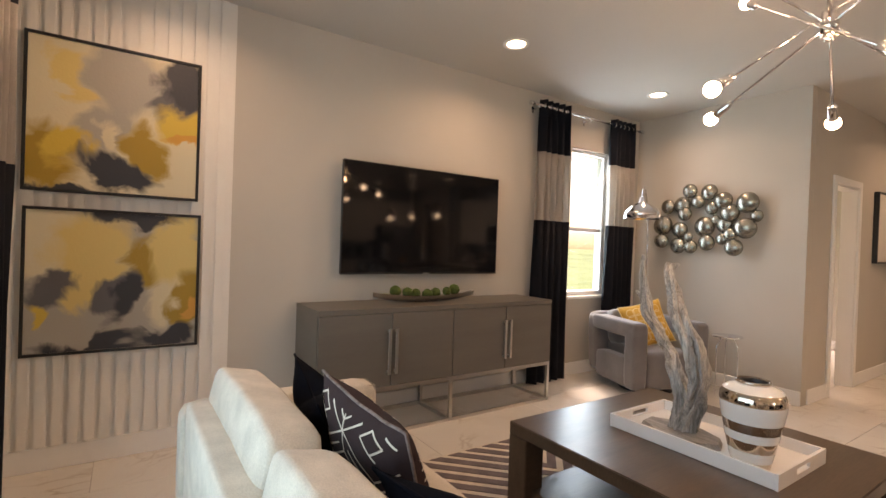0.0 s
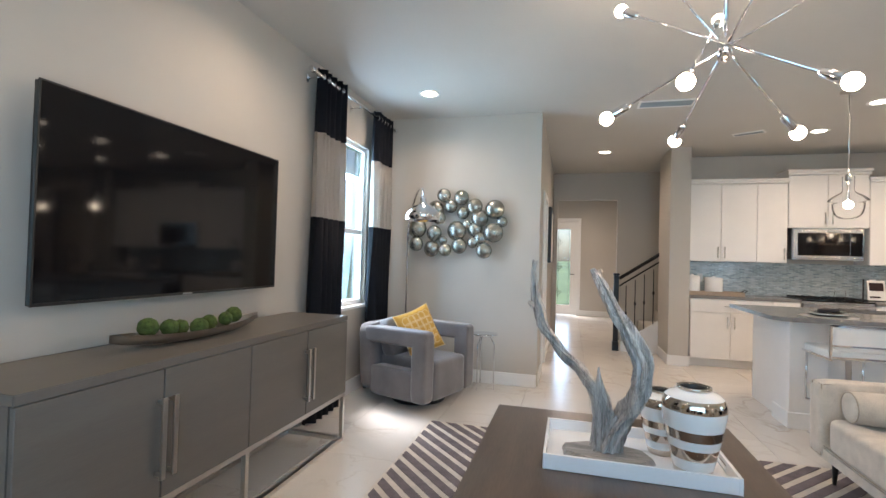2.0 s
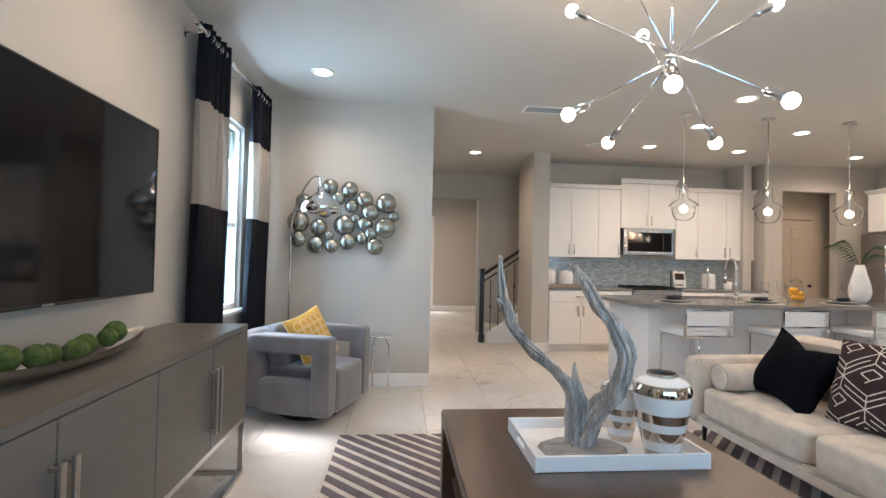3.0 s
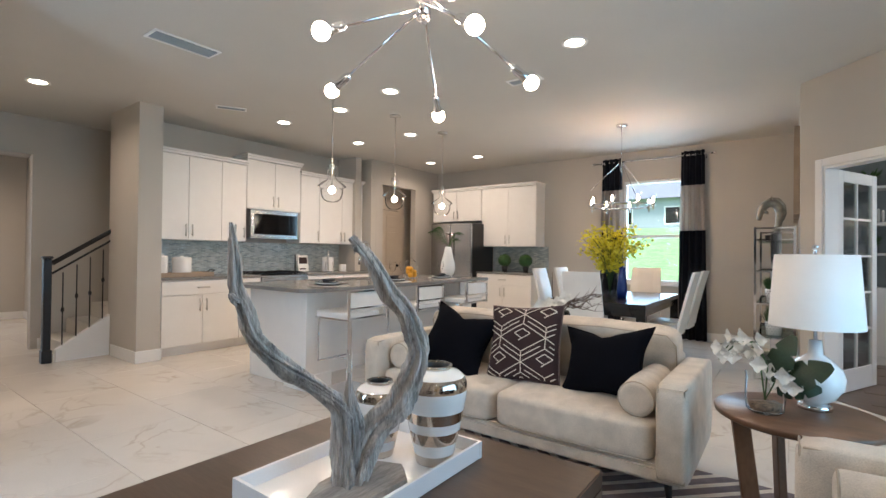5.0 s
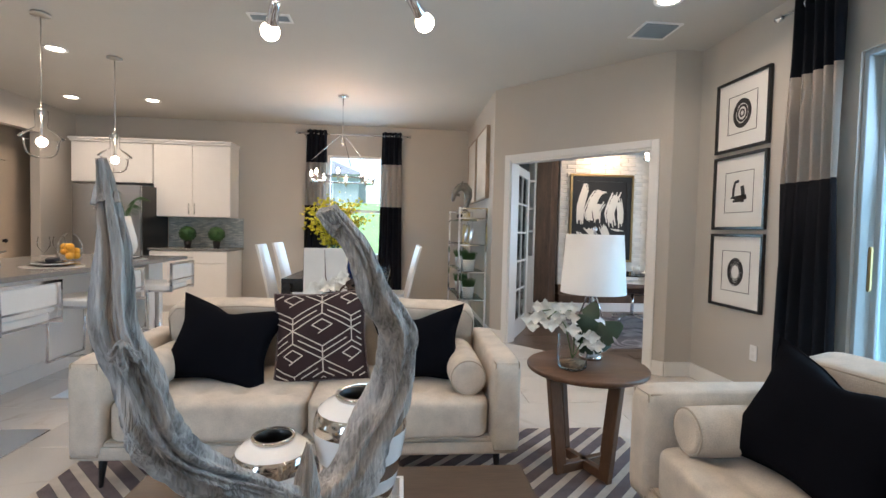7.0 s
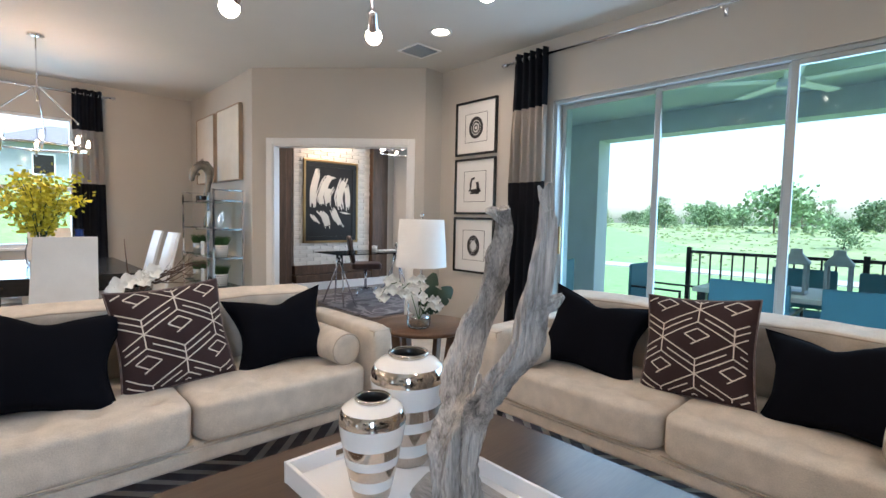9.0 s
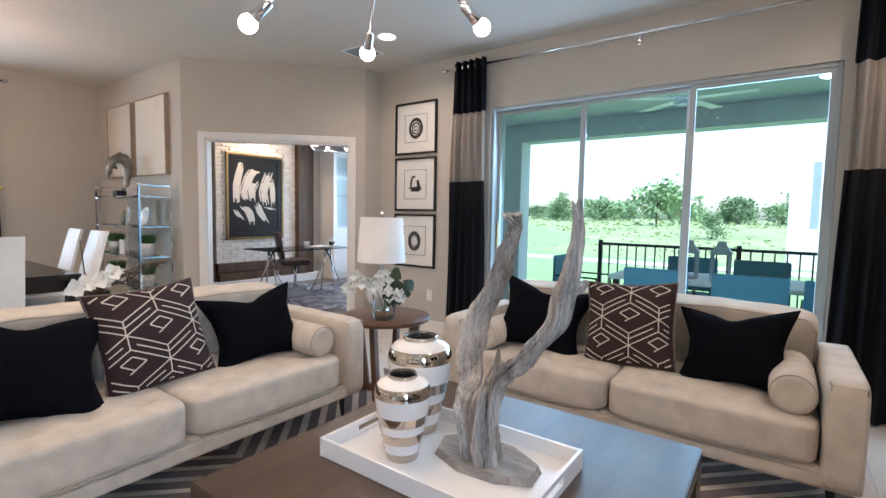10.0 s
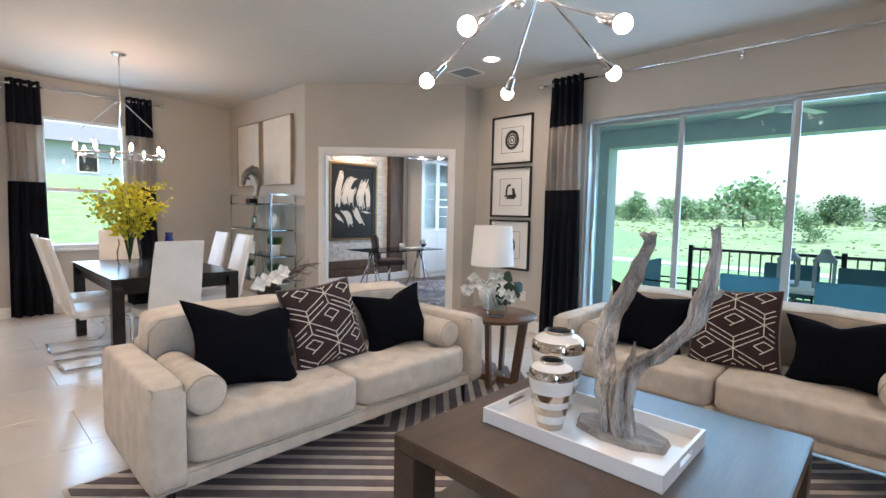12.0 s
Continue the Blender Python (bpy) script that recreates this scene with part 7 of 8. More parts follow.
part("pot", bm, M_BLACKWOOD, oa)
ro = random.Random(5)
bm = bmesh.new()
for k in range(9):
    x0 = ro.uniform(-0.05, 0.0)
    P = [Vector((0, 0, 0.05)), Vector((x0 - 0.03, ro.uniform(-0.04, 0.04), 0.14))]
    for j in range(5):
        P.append(P[-1] + Vector((-ro.uniform(0.03, 0.075), ro.uniform(-0.03, 0.03), ro.uniform(-0.03, 0.055))))
    tube(bm, P, [0.005, 0.0045, 0.004, 0.0035, 0.003, 0.0022, 0.001], 5)
    for j in range(3, 7):
        tube(bm, [P[j - 1], P[j - 1] + Vector((ro.uniform(-0.06, 0.0), ro.uniform(-0.05, 0.05), ro.uniform(-0.01, 0.07)))], [0.002, 0.001], 4)
tube(bm, [(0, 0, 0.05), (0.05, 0.02, 0.2), (0.06, 0.0, 0.38)], [0.005, 0.004, 0.002], 5)
part("twig_spray", bm, M_TWIG, oa)
for k in range(6):
    bm = bmesh.new()
    c = Vector((0.13 - 0.04 * k + ro.uniform(-0.02, 0.02), 0.05 + ro.uniform(-0.03, 0.03), 0.12 + 0.012 * k + ro.uniform(-0.02, 0.02)))
    petal_flower(bm, c, 0.055, Vector((ro.uniform(-0.5, 0.5), 0.9, ro.uniform(0, 0.6))).normalized())
    part("bloom", bm, M_ORCHID, oa, "white magnolia bloom")

# ---- study beyond the wide doorway ----
OY = -4.62
beams = thing("timber_frame", "rough dark timber beams framing the white brick wall of the study", "timber frame", at(0, 0, 0), kind="structure")
for b in ((0.44, OY - 0.1, 0.14, 0.56, OY + 0.05, 2.60), (0.561, OY - 0.1, 0.14, 0.80, OY + 0.10, 2.60), (-1.30, OY - 0.1, 0.14, -1.10, OY + 0.10, 2.60), (-1.48, OY - 0.1, 0.14, -1.31, OY + 0.05, 2.60),
          (-1.09, OY - 0.1, 0.14, 0.39, OY + 0.10, 0.26), (-1.09, OY - 0.1, 0.27, 0.39, OY + 0.05, 0.42), (-1.48, OY - 0.1, 2.61, 0.80, OY + 0.10, 2.80)):
    part("beam", B(b, bev=0.006, seg=1), M_BEAM, beams)
tagged(part("baseboard", B((-1.6, OY - 0.02, 0, 0.85, OY + 0.115, 0.135), bev=0.004, seg=1), M_TRIM), "white baseboard under the timber frame", "baseboard", kind="structure")
bw = thing("brick_wall", "white painted thin brick wall panel in the study", "brick wall", at(0, 0, 0), kind="structure")
part("mortar", B((-1.095, OY - 0.1, 0.421, 0.395, OY - 0.008, 2.605)), M_WHITEBRICK, bw)

# paintings, desk and chair
op = thing("painting", "large black and white abstract painting in a gilt frame", "painting", at(-0.815, OY + 0.012, 0.80))
PWW, PHH = 1.05, 1.40
part("frame", B((0, 0, 0, PWW, 0.04, 0.035), (0, 0, PHH - 0.035, PWW, 0.04, PHH), (0, 0, 0.0351, 0.035, 0.04, PHH - 0.0351), (PWW - 0.035, 0, 0.0351, PWW, 0.04, PHH - 0.0351), bev=0.003, seg=1), M_GOLD, op)
part("inner_frame", B((0.036, 0, 0.036, PWW - 0.036, 0.03, 0.11), (0.036, 0, PHH - 0.11, PWW - 0.036, 0.03, PHH - 0.036), (0.036, 0, 0.1101, 0.11, 0.03, PHH - 0.1101), (PWW - 0.11, 0, 0.1101, PWW - 0.036, 0.03, PHH - 0.1101)), M_BLACKPL, op)
part("canvas", B((0.1101, 0.004, 0.1101, PWW - 0.1101, 0.018, PHH - 0.1101)), M_BLACKPL, op)
bm = bmesh.new()


def brush(pts, w0, y=0.0195):
    L = []
    for j, p in enumerate(pts):
        a, b = Vector(pts[max(j - 1, 0)]), Vector(pts[min(j + 1, len(pts) - 1)])
        d = (b - a).normalized()
        wd = w0 * (0.55 + 0.45 * math.sin(math.pi * (j + 0.7) / len(pts))) * (1 + 0.45 * noise.noise((j * 1.3, w0 * 90, p[0] * 9)))
        L.append((bm.verts.new((p[0] + d.y * wd, y, p[1] - d.x * wd)), bm.verts.new((p[0] - d.y * wd, y, p[1] + d.x * wd))))
    for a, b in zip(L, L[1:]):
        bm.faces.new((a[0], a[1], b[1], b[0]))


bb_ = random.Random(12)
for pts, w0 in (([(0.88, 0.60), (0.89, 0.85), (0.84, 1.05), (0.78, 1.24)], 0.075), ([(0.70, 0.62), (0.74, 0.80), (0.66, 1.0), (0.58, 1.12), (0.50, 1.10)], 0.10), ([(0.60, 0.64), (0.60, 0.82), (0.52, 0.95)], 0.07), ([(0.36, 0.58), (0.40, 0.78), (0.35, 0.95), (0.28, 1.12)], 0.095), ([(0.20, 0.56), (0.20, 0.8), (0.24, 1.02)], 0.065),
                ([(0.78, 0.55), (0.66, 0.44), (0.60, 0.24)], 0.085), ([(0.52, 0.60), (0.44, 0.42), (0.34, 0.28)], 0.075), ([(0.90, 0.48), (0.78, 0.33)], 0.055), ([(0.17, 0.50), (0.36, 0.53)], 0.035)):
    line = [Vector(pts[i]).lerp(Vector(pts[i + 1]), k / 4) for i in range(len(pts) - 1) for k in range(4)] + [Vector(pts[-1])]
    brush([tuple(p) for p in line[1:-1]], w0 * 0.5)
    for j in range(10):
        off = Vector((bb_.uniform(-1, 1), bb_.uniform(-0.3, 0.3))) * w0 * 0.8
        a_, b_ = bb_.randrange(0, 3), len(line) - bb_.randrange(0, 3)
        brush([tuple(Vector((min(0.925, max(0.125, (p + off).x)), min(1.275, max(0.125, (p + off).y))))) for p in line[a_:b_]], w0 * bb_.uniform(0.08, 0.2), 0.0199 + 0.0002 * j)
part("white_brushwork", bm, M_CANVASW, op, "broad white brush strokes")
pic_l = thing("picture_light", "warm recessed spotlight above the study painting", "recessed light", at(-0.25, -4.28, CEIL))
bm = bmesh.new()
lathe(bm, [(0.085, -0.0005), (0.08, -0.008), (0.06, -0.003), (0.0, -0.003)], 24)
part("lens", bm, M_CANLENS, pic_l)
area("study_spot", look((-0.25, -4.28, CEIL - 0.02), (-0.28, -4.6, 1.6)), 0.12, 0.12, 4, (1, 0.70, 0.42), 130, True)
# added area lamps brighten the study: no ceiling fitting, west window out of view
area("study_fill", look((-0.6, -2.9, CEIL - 0.02), (-0.6, -2.9, 0)), 0.3, 0.3, 8, (1, 0.9, 0.78), 170, True)
area("study_daylight_fill", look((-2.95, -3.2, 1.5), (0, -3.2, 1.2)), 1.3, 1.4, 16, DAY)
window("window_study", at(-3.0, -3.52, 0.70, 90), 1.4, 1.5, "white window of the study")

bc = thing("bookcase", "white built-in bookcase with open shelves over panelled doors", "bookcase", at(0.86, -4.70, 0))
part("back_panel", B((0.0301, 0, 0.86, 0.7999, 0.0199, 2.43)), M_LANTERN, bc)
part("carcass", B((0, 0, 0, 0.03, 0.36, 2.5), (0.80, 0, 0, 0.83, 0.36, 2.5), (0.0301, 0, 0, 0.7999, 0.0199, 0.85), (0.0301, 0.0201, 2.44, 0.7999, 0.36, 2.5), (0.0301, 0.0201, 0.0, 0.7999, 0.34, 0.85)), M_CAB, bc)
for z in (0.851, 1.25, 1.60, 2.02):
    part("shelf", B((0.0301, 0.0201, z, 0.7999, 0.355, z + 0.03)), M_CAB, bc)
for x in (0.035, 0.417):
    part("door", B((x, 0.341, 0.10, x + 0.378, 0.36, 0.84), bev=0.004, seg=1), M_CAB, bc)
for z in (2.051, 1.281):
    t = thing("fern", "small green fern in a dark pot on the bookcase shelf", "potted plant", at(1.18, -4.50, z), group="ferns on the bookcase")
    bm = bmesh.new()
    lathe(bm, [(0, 0), (0.05, 0), (0.06, 0.09), (0, 0.08)], 16)
    part("pot", bm, M_BLACKPL, t)
    bm = bmesh.new()
    rf = random.Random(3)
    for k in range(60):
        a = rf.uniform(0, 6.283)
        P0 = Vector((0, 0, 0.08))
        d = Vector((math.cos(a) * 0.12, math.sin(a) * 0.10, rf.uniform(0.03, 0.15)))
        s = Vector((-math.sin(a), math.cos(a), 0)) * 0.012
        bm.faces.new([bm.verts.new(P0), bm.verts.new(P0 + d * 0.6 - s), bm.verts.new(P0 + d), bm.verts.new(P0 + d * 0.6 + s)])
    part("foliage", bm, M_LEAF, t)
t = thing("coral_sculpture", "white ridged coral sculpture on the bookcase shelf", "sculpture", at(1.20, -4.50, 1.631))
bm = bmesh.new()
for i in range(7):
    soft(bm, 0.03, 0.05, 0.20 - 0.02 * abs(i - 3), pose(-0.12 + 0.04 * i, 0, 0.11 - 0.01 * abs(i - 3)), 0.6, 4)
part("ridge_body", bm, M_CERAM, t)
gc = thing("glass_cabinet", "tall white cabinet with glazed upper doors in the study", "cabinet", at(-2.62, -4.70, 0))
part("carcass", B((0, 0, 0, 0.03, 0.42, 2.42), (0.88, 0, 0, 0.91, 0.42, 2.42), (0.0301, 0, 0, 0.8799, 0.02, 2.42), (0.0301, 0.0201, 2.38, 0.8799, 0.42, 2.42), (0.0301, 0.0201, 0, 0.8799, 0.40, 0.95)), M_CAB, gc)
for z in (1.25, 1.6, 1.95):
    part("shelf", B((0.0301, 0.0201, z, 0.8799, 0.38, z + 0.02)), M_CAB, gc)
for x in (0.032, 0.457):
    d = part("door", B((x, 0.402, 0.96, x + 0.05, 0.42, 2.37), (x + 0.371, 0.402, 0.96, x + 0.421, 0.42, 2.37), (x + 0.0501, 0.402, 2.32, x + 0.3709, 0.42, 2.37), (x + 0.0501, 0.402, 0.96, x + 0.3709, 0.42, 1.01),
                       (x + 0.0501, 0.404, 1.44, x + 0.3709, 0.418, 1.47), (x + 0.0501, 0.404, 1.90, x + 0.3709, 0.418, 1.93)), M_CAB, gc)
    part("pane", B((x + 0.0501, 0.408, 1.0101, x + 0.3709, 0.411, 1.4399), (x + 0.0501, 0.408, 1.4701, x + 0.3709, 0.411, 1.8999), (x + 0.0501, 0.408, 1.9301, x + 0.3709, 0.411, 2.3199)), M_PANE, d)
    part("door", B((x, 0.402, 0.10, x + 0.421, 0.42, 0.94), bev=0.004, seg=1), M_CAB, gc)
orug = thing("study_rug", "grey and plum distressed rug on the study floor", "rug", at(-0.55, -3.05, 0))
part("backing", B((-1.3, -0.95, 0, 1.15, 0.95, 0.010), bev=0.003, seg=1), M_OFFRUG, orug)
dk = thing("desk", "glass-topped desk on crossed chrome legs in the study", "desk", at(-0.06, -3.10, 0.010))
part("glass_top", B((-0.70, -0.35, 0.72, 0.70, 0.35, 0.732), bev=0.002, seg=1), M_SMOKEGLASS, dk)
for x in (-0.5, 0.5):
    for s in (-1, 1):
        bm = bmesh.new()
        tube(bm, [(x - 0.10 * s, -0.28, 0.0), (x + 0.04 * s, 0.0, 0.719)], 0.011, 8)
        tube(bm, [(x - 0.10 * s, 0.28, 0.0), (x + 0.04 * s, 0.0, 0.719)], 0.011, 8)
        part("leg", bm, M_CHROME, dk)
for nm, lb, x, y, r in (("glass_orb", "silver glass orb on the study desk", -0.485, -2.94, 0.062),):
    t = thing(nm, lb, "ornament", at(x, y, 0.7425))
    bm = bmesh.new()
    bmesh.ops.create_icosphere(bm, subdivisions=3, radius=r, matrix=Matrix.Translation((0, 0, r + 0.03)))
    lathe(bm, [(0.03, 0), (0.015, 0.02), (0.02, 0.035)], 20)
    part("orb", bm, M_CHROME, t, smooth=True)
t = thing("mug", "white mug on the study desk", "mug", at(-0.12, -3.05, 0.7425))
bm = bmesh.new()
lathe(bm, [(0, 0), (0.038, 0), (0.042, 0.09), (0.038, 0.09), (0.035, 0.01), (0, 0.008)], 24)
part("body", bm, M_CERAM, t)
t = thing("open_book", "open white book lying on the study desk", "book", at(-0.38, -3.08, 0.7425, 10))
part("page_block", B((-0.16, -0.10, 0, -0.002, 0.10, 0.018), (0.002, -0.10, 0, 0.16, 0.10, 0.018), bev=0.004, seg=1), M_PAPER, t)
oc = thing("office_chair", "brown quilted leather desk chair on a chrome star base", "office chair", at(-0.42, -3.72, 0.010, -118))
bm = bmesh.new()
soft(bm, 0.50, 0.48, 0.10, pose(0, 0, 0.46), 0.3, 8)
part("seat", bm, M_BROWNLEATH, oc)
bm = bmesh.new()
soft(bm, 0.46, 0.07, 0.44, pose(0, 0.24, 0.72, -10), 0.35, 10)
part("backrest", bm, M_BROWNLEATH, oc)
bm = bmesh.new()
for k in range(-3, 4):
    tube(bm, [(k * 0.06 - 0.05, 0.195, 0.56), (k * 0.06 + 0.05, 0.235, 0.90)], 0.003, 5)
    tube(bm, [(k * 0.06 + 0.05, 0.195, 0.56), (k * 0.06 - 0.05, 0.235, 0.90)], 0.003, 5)
part("quilting", bm, M_BLACKPL, oc)
bm = bmesh.new()
tube(bm, [(0, 0, 0.08), (0, 0, 0.41)], 0.022, 14)
for k in range(5):
    a = 2 * math.pi * k / 5
    tube(bm, [(0, 0, 0.09), (0.27 * math.cos(a), 0.27 * math.sin(a), 0.06)], [0.018, 0.012], 8)
    tube(bm, [(0.27 * math.cos(a), 0.27 * math.sin(a), 0.06), (0.27 * math.cos(a), 0.27 * math.sin(a), 0.0)], 0.016, 8)
part("star_base", bm, M_CHROME, oc)
och = thing("study_chandelier", "chrome ring chandelier with lit bulbs in the study", "chandelier", at(-0.31, -2.73, CEIL))
bm = bmesh.new()
tube(bm, [(0, 0, 0), (0, 0, -0.62)], 0.007, 8)
for k in range(32):
    a, b = 2 * math.pi * k / 32, 2 * math.pi * (k + 1) / 32
    tube(bm, [(0.28 * math.cos(a), 0.28 * math.sin(a), -0.66), (0.28 * math.cos(b), 0.28 * math.sin(b), -0.66)], 0.010, 6, False)
for k in range(3):
    a = 2 * math.pi * k / 3
    tube(bm, [(0, 0, -0.60), (0.28 * math.cos(a), 0.28 * math.sin(a), -0.66)], 0.005, 6)
part("ring", bm, M_CHROME, och)
for k in range(6):
    a = 2 * math.pi * k / 6
    bm = bmesh.new()
    bmesh.ops.create_icosphere(bm, subdivisions=2, radius=0.022, matrix=Matrix.Translation((0.28 * math.cos(a), 0.28 * math.sin(a), -0.62)))
    part("bulb", bm, M_BULB, och, smooth=True)
# glazed leaf of the study's double door, folded open
fd = thing("glazed_door", "white glazed door leaf standing open into the study", "door", at(1.60, -2.52, 0.008, -116))
w, h = 0.74, 2.0
part("frame", B((0, 0, 0, 0.09, 0.035, h), (w - 0.09, 0, 0, w, 0.035, h), (0.0901, 0, h - 0.10, w - 0.0901, 0.035, h), (0.0901, 0, 0, w - 0.0901, 0.035, 0.20), bev=0.003, seg=1), M_TRIM, fd)
bars = [(0.0901, 0.008, 0.2 + 0.34 * k, w - 0.0901, 0.027, 0.22 + 0.34 * k) for k in range(1, 5)] + [(w / 2 - 0.01, 0.0085, 0.2001, w / 2 + 0.01, 0.0265, h - 0.1001)]
part("glazing_bar_grid", B(*bars), M_TRIM, fd)
part("pane", B((0.0901, 0.015, 0.2001, w - 0.0901, 0.019, h - 0.1001)), M_PANE, fd)

# ---- hall: stairs, front door, picture, laundry ----
stair = thing("staircase", "staircase with white risers and a black balustrade of twisted balusters", "staircase", at(0, 0, 0), kind="structure")
for i in range(9):
    part("step", B((8.43, 1.20 - 0.26 * (i + 1), 0, 9.38, 1.20 - 0.26 * i, 0.178 * (i + 1)), bev=0.008, seg=1), M_CANVASW, stair)
bm = bmesh.new()
z0, z1, y0, y1 = 0.13, 1.05, 1.30, -0.05
vs = [(8.36, y0, 0), (8.36, y0, z0), (8.36, y1, z1), (8.36, y1, 0)]
a = [bm.verts.new(v) for v in vs]
b = [bm.verts.new((8.425, v[1], v[2])) for v in vs]
bm.faces.new(a)
bm.faces.new(list(reversed(b)))
for i in range(4):
    j = (i + 1) % 4
    bm.faces.new((a[i], b[i], b[j], a[j]))
part("stringer", bm, M_TRIM, stair)
bm = bmesh.new()
box(bm, 8.355, 1.345, 0, 8.425, 1.415, 1.12, bev=0.006, seg=1)
box(bm, 8.345, 1.335, 1.121, 8.435, 1.425, 1.15, bev=0.008, seg=1)
box(bm, 8.345, 1.335, 0.0, 8.435, 1.425, 0.14, bev=0.006, seg=1)
part("newel_post", bm, M_BLACKMETAL, stair)
sl = (1.05 - 0.13) / 1.35
for dz, r in ((0.97, 0.026), (0.86, 0.012)):
    bm = bmesh.new()
    tube(bm, [(8.39, 1.34, 0.13 + dz - 0.03), (8.39, -0.05, 0.13 + dz - 0.03 + sl * 1.39)], r, 10)
    part("handrail", bm, M_BLACKMETAL, stair)
for i in range(9):
    y = 1.24 - 0.125 * i
    zb = 0.13 + sl * (1.30 - y)
    bm = bmesh.new()
    tube(bm, [(8.39, y, zb), (8.39, y, zb + 0.80)], 0.007, 6)
    zk = zb + (0.42 if i % 2 else 0.36)
    tube(bm, [(8.39, y, zk), (8.39, y, zk + 0.02), (8.39, y, zk + 0.04), (8.39, y, zk + 0.06)], [0.007, 0.017, 0.017, 0.007], 8)
    part("baluster", bm, M_BLACKMETAL, stair)

M_LEADGLASS = glass("frosted_door_glass", (0.62, 0.66, 0.70), thin=True, ior=1.3)
fdoor = thing("front_door", "white front door with a tall frosted glass panel of leaded diamonds", "front door", at(12.94, 2.80, 0, -90), kind="structure")
w = 0.92
part("leaf", B((0.0, 0, 0.01, 0.17, 0.045, 2.28), (w - 0.17, 0, 0.01, w, 0.045, 2.28), (0.1701, 0, 2.10, w - 0.1701, 0.045, 2.28), (0.1701, 0, 0.01, w - 0.1701, 0.045, 0.24), bev=0.003, seg=1), M_TRIM, fdoor)
g = part("glass_panel", B((0.1701, 0.018, 0.2401, w - 0.1701, 0.026, 2.0999)), M_LEADGLASS, fdoor)
g.visible_shadow = False
bm = bmesh.new()
for zc in (0.55, 1.17, 1.79):
    for s in (0.09, 0.05):
        P = [(w / 2 - s, 0.014, zc), (w / 2, 0.014, zc + s * 1.1), (w / 2 + s, 0.014, zc), (w / 2, 0.014, zc - s * 1.1), (w / 2 - s, 0.014, zc)]
        tube(bm, P, 0.007, 6)
tube(bm, [(w / 2, 0.014, 0.25), (w / 2, 0.014, 2.09)], 0.004, 5)
for x in (0.21, w - 0.21):
    tube(bm, [(x, 0.014, 0.25), (x, 0.014, 2.09)], 0.004, 5)
part("leading", bm, M_BLACKMETAL, fdoor)
bm = bmesh.new()
tube(bm, [(w - 0.08, -0.02, 1.0), (w - 0.08, -0.05, 1.0), (w - 0.18, -0.05, 1.0)], 0.010, 8)
part("handle", bm, M_BLACKMETAL, fdoor)
hp = thing("hall_picture", "pale framed picture with a deep black edge on the hall wall", "painting", at(7.62, 2.358, 1.28))
part("frame", B((0, -0.045, 0, 0.98, 0, 0.02), (0, -0.045, 0.76, 0.98, 0, 0.78), (0, -0.045, 0.0201, 0.02, 0, 0.7599), (0.96, -0.045, 0.0201, 0.98, 0, 0.7599)), M_BLACKPL, hp)
part("canvas", B((0.0201, -0.035, 0.0201, 0.9599, -0.003, 0.7599)), M_CANVASW, hp)
# added area lamp with no fitting, to brighten the foyer
area("foyer_fill", look((11.0, 2.0, CEIL - 0.02), (11.0, 2.0, 0)), 0.3, 0.3, 10, WARM, 170, True)
area("front_door_daylight", look((12.86, 2.34, 1.2), (10, 2.34, 1.0)), 0.55, 1.8, 4, DAY)
ft = thing("foyer_painting", "tall painting with warm tones on the foyer wall under a spotlight", "painting", at(10.5, 0.604, 0.7, 180))
part("frame", B((0, -0.04, 0, 0.7, 0, 1.5), bev=0.004, seg=1), M_OAK, ft)
part("canvas", B((0.02, -0.044, 0.02, 0.68, -0.0405, 1.48)), M_ART2, ft)
wc = thing("laundry_cabinet", "white washing machine with a grey shelf unit in the laundry", "washing machine", at(6.55, 3.3, 0))
part("body", B((0, 0, 0.02, 0.65, 0.65, 0.92), bev=0.02), M_CAB, wc)
part("control_panel", B((0.02, -0.01, 0.80, 0.63, -0.0005, 0.90)), M_STEEL, wc)
part("door", B((0.10, -0.02, 0.2, 0.55, -0.0005, 0.68), bev=0.008), M_STEEL, wc)
part("shelf_unit", B((0, 0.35, 1.3, 0.65, 0.65, 2.2)), M_CAB, wc)
# unseen fill lamp added for the laundry, without a fitting
area("laundry_fill", look((7.0, 3.3, CEIL - 0.02), (7.0, 3.3, 0)), 0.3, 0.3, 6, WARM, 170, True)

# ---- covered terrace and garden ----
tagged(part("terrace_floor", B((-2.35, -1.29, -0.30, 0.149, 5.6, -0.03)), M_CONC), "pale concrete terrace slab", "terrace", kind="structure")
tagged(part("terrace_ceiling", B((-2.35, -1.29, 2.60, 0.149, 5.6, 2.75), (-2.35, -0.57, 2.35, -2.05, 5.3, 2.599)), M_LANAI), "smooth grey-green terrace ceiling and beam", "terrace ceiling", kind="structure")
tagged(part("terrace_column", B((-2.35, -1.29, -0.03, -2.05, -0.57, 2.599), (-2.35, 5.3, -0.03, -2.05, 5.6, 2.599)), M_LANAI), "grey-green stucco terrace column", "column", kind="structure")
tagged(part("terrace_side_wall", B((-2.049, -1.30, -0.03, 0.149, -1.20, 2.599), (-2.049, 5.5, -0.03, 0.149, 5.6, 2.599)), M_LANAI), "grey-green stucco terrace wall", "wall", kind="structure")
tagged(part("house_outer_wall", B((0.02, -1.199, -0.03, 0.149, 0.279, 2.599), (0.02, 2.881, -0.03, 0.149, 5.499, 2.599), (0.02, 0.28, 2.301, 0.149, 2.88, 2.599)), M_LANAI), "grey-green stucco outer wall", "wall", kind="structure")
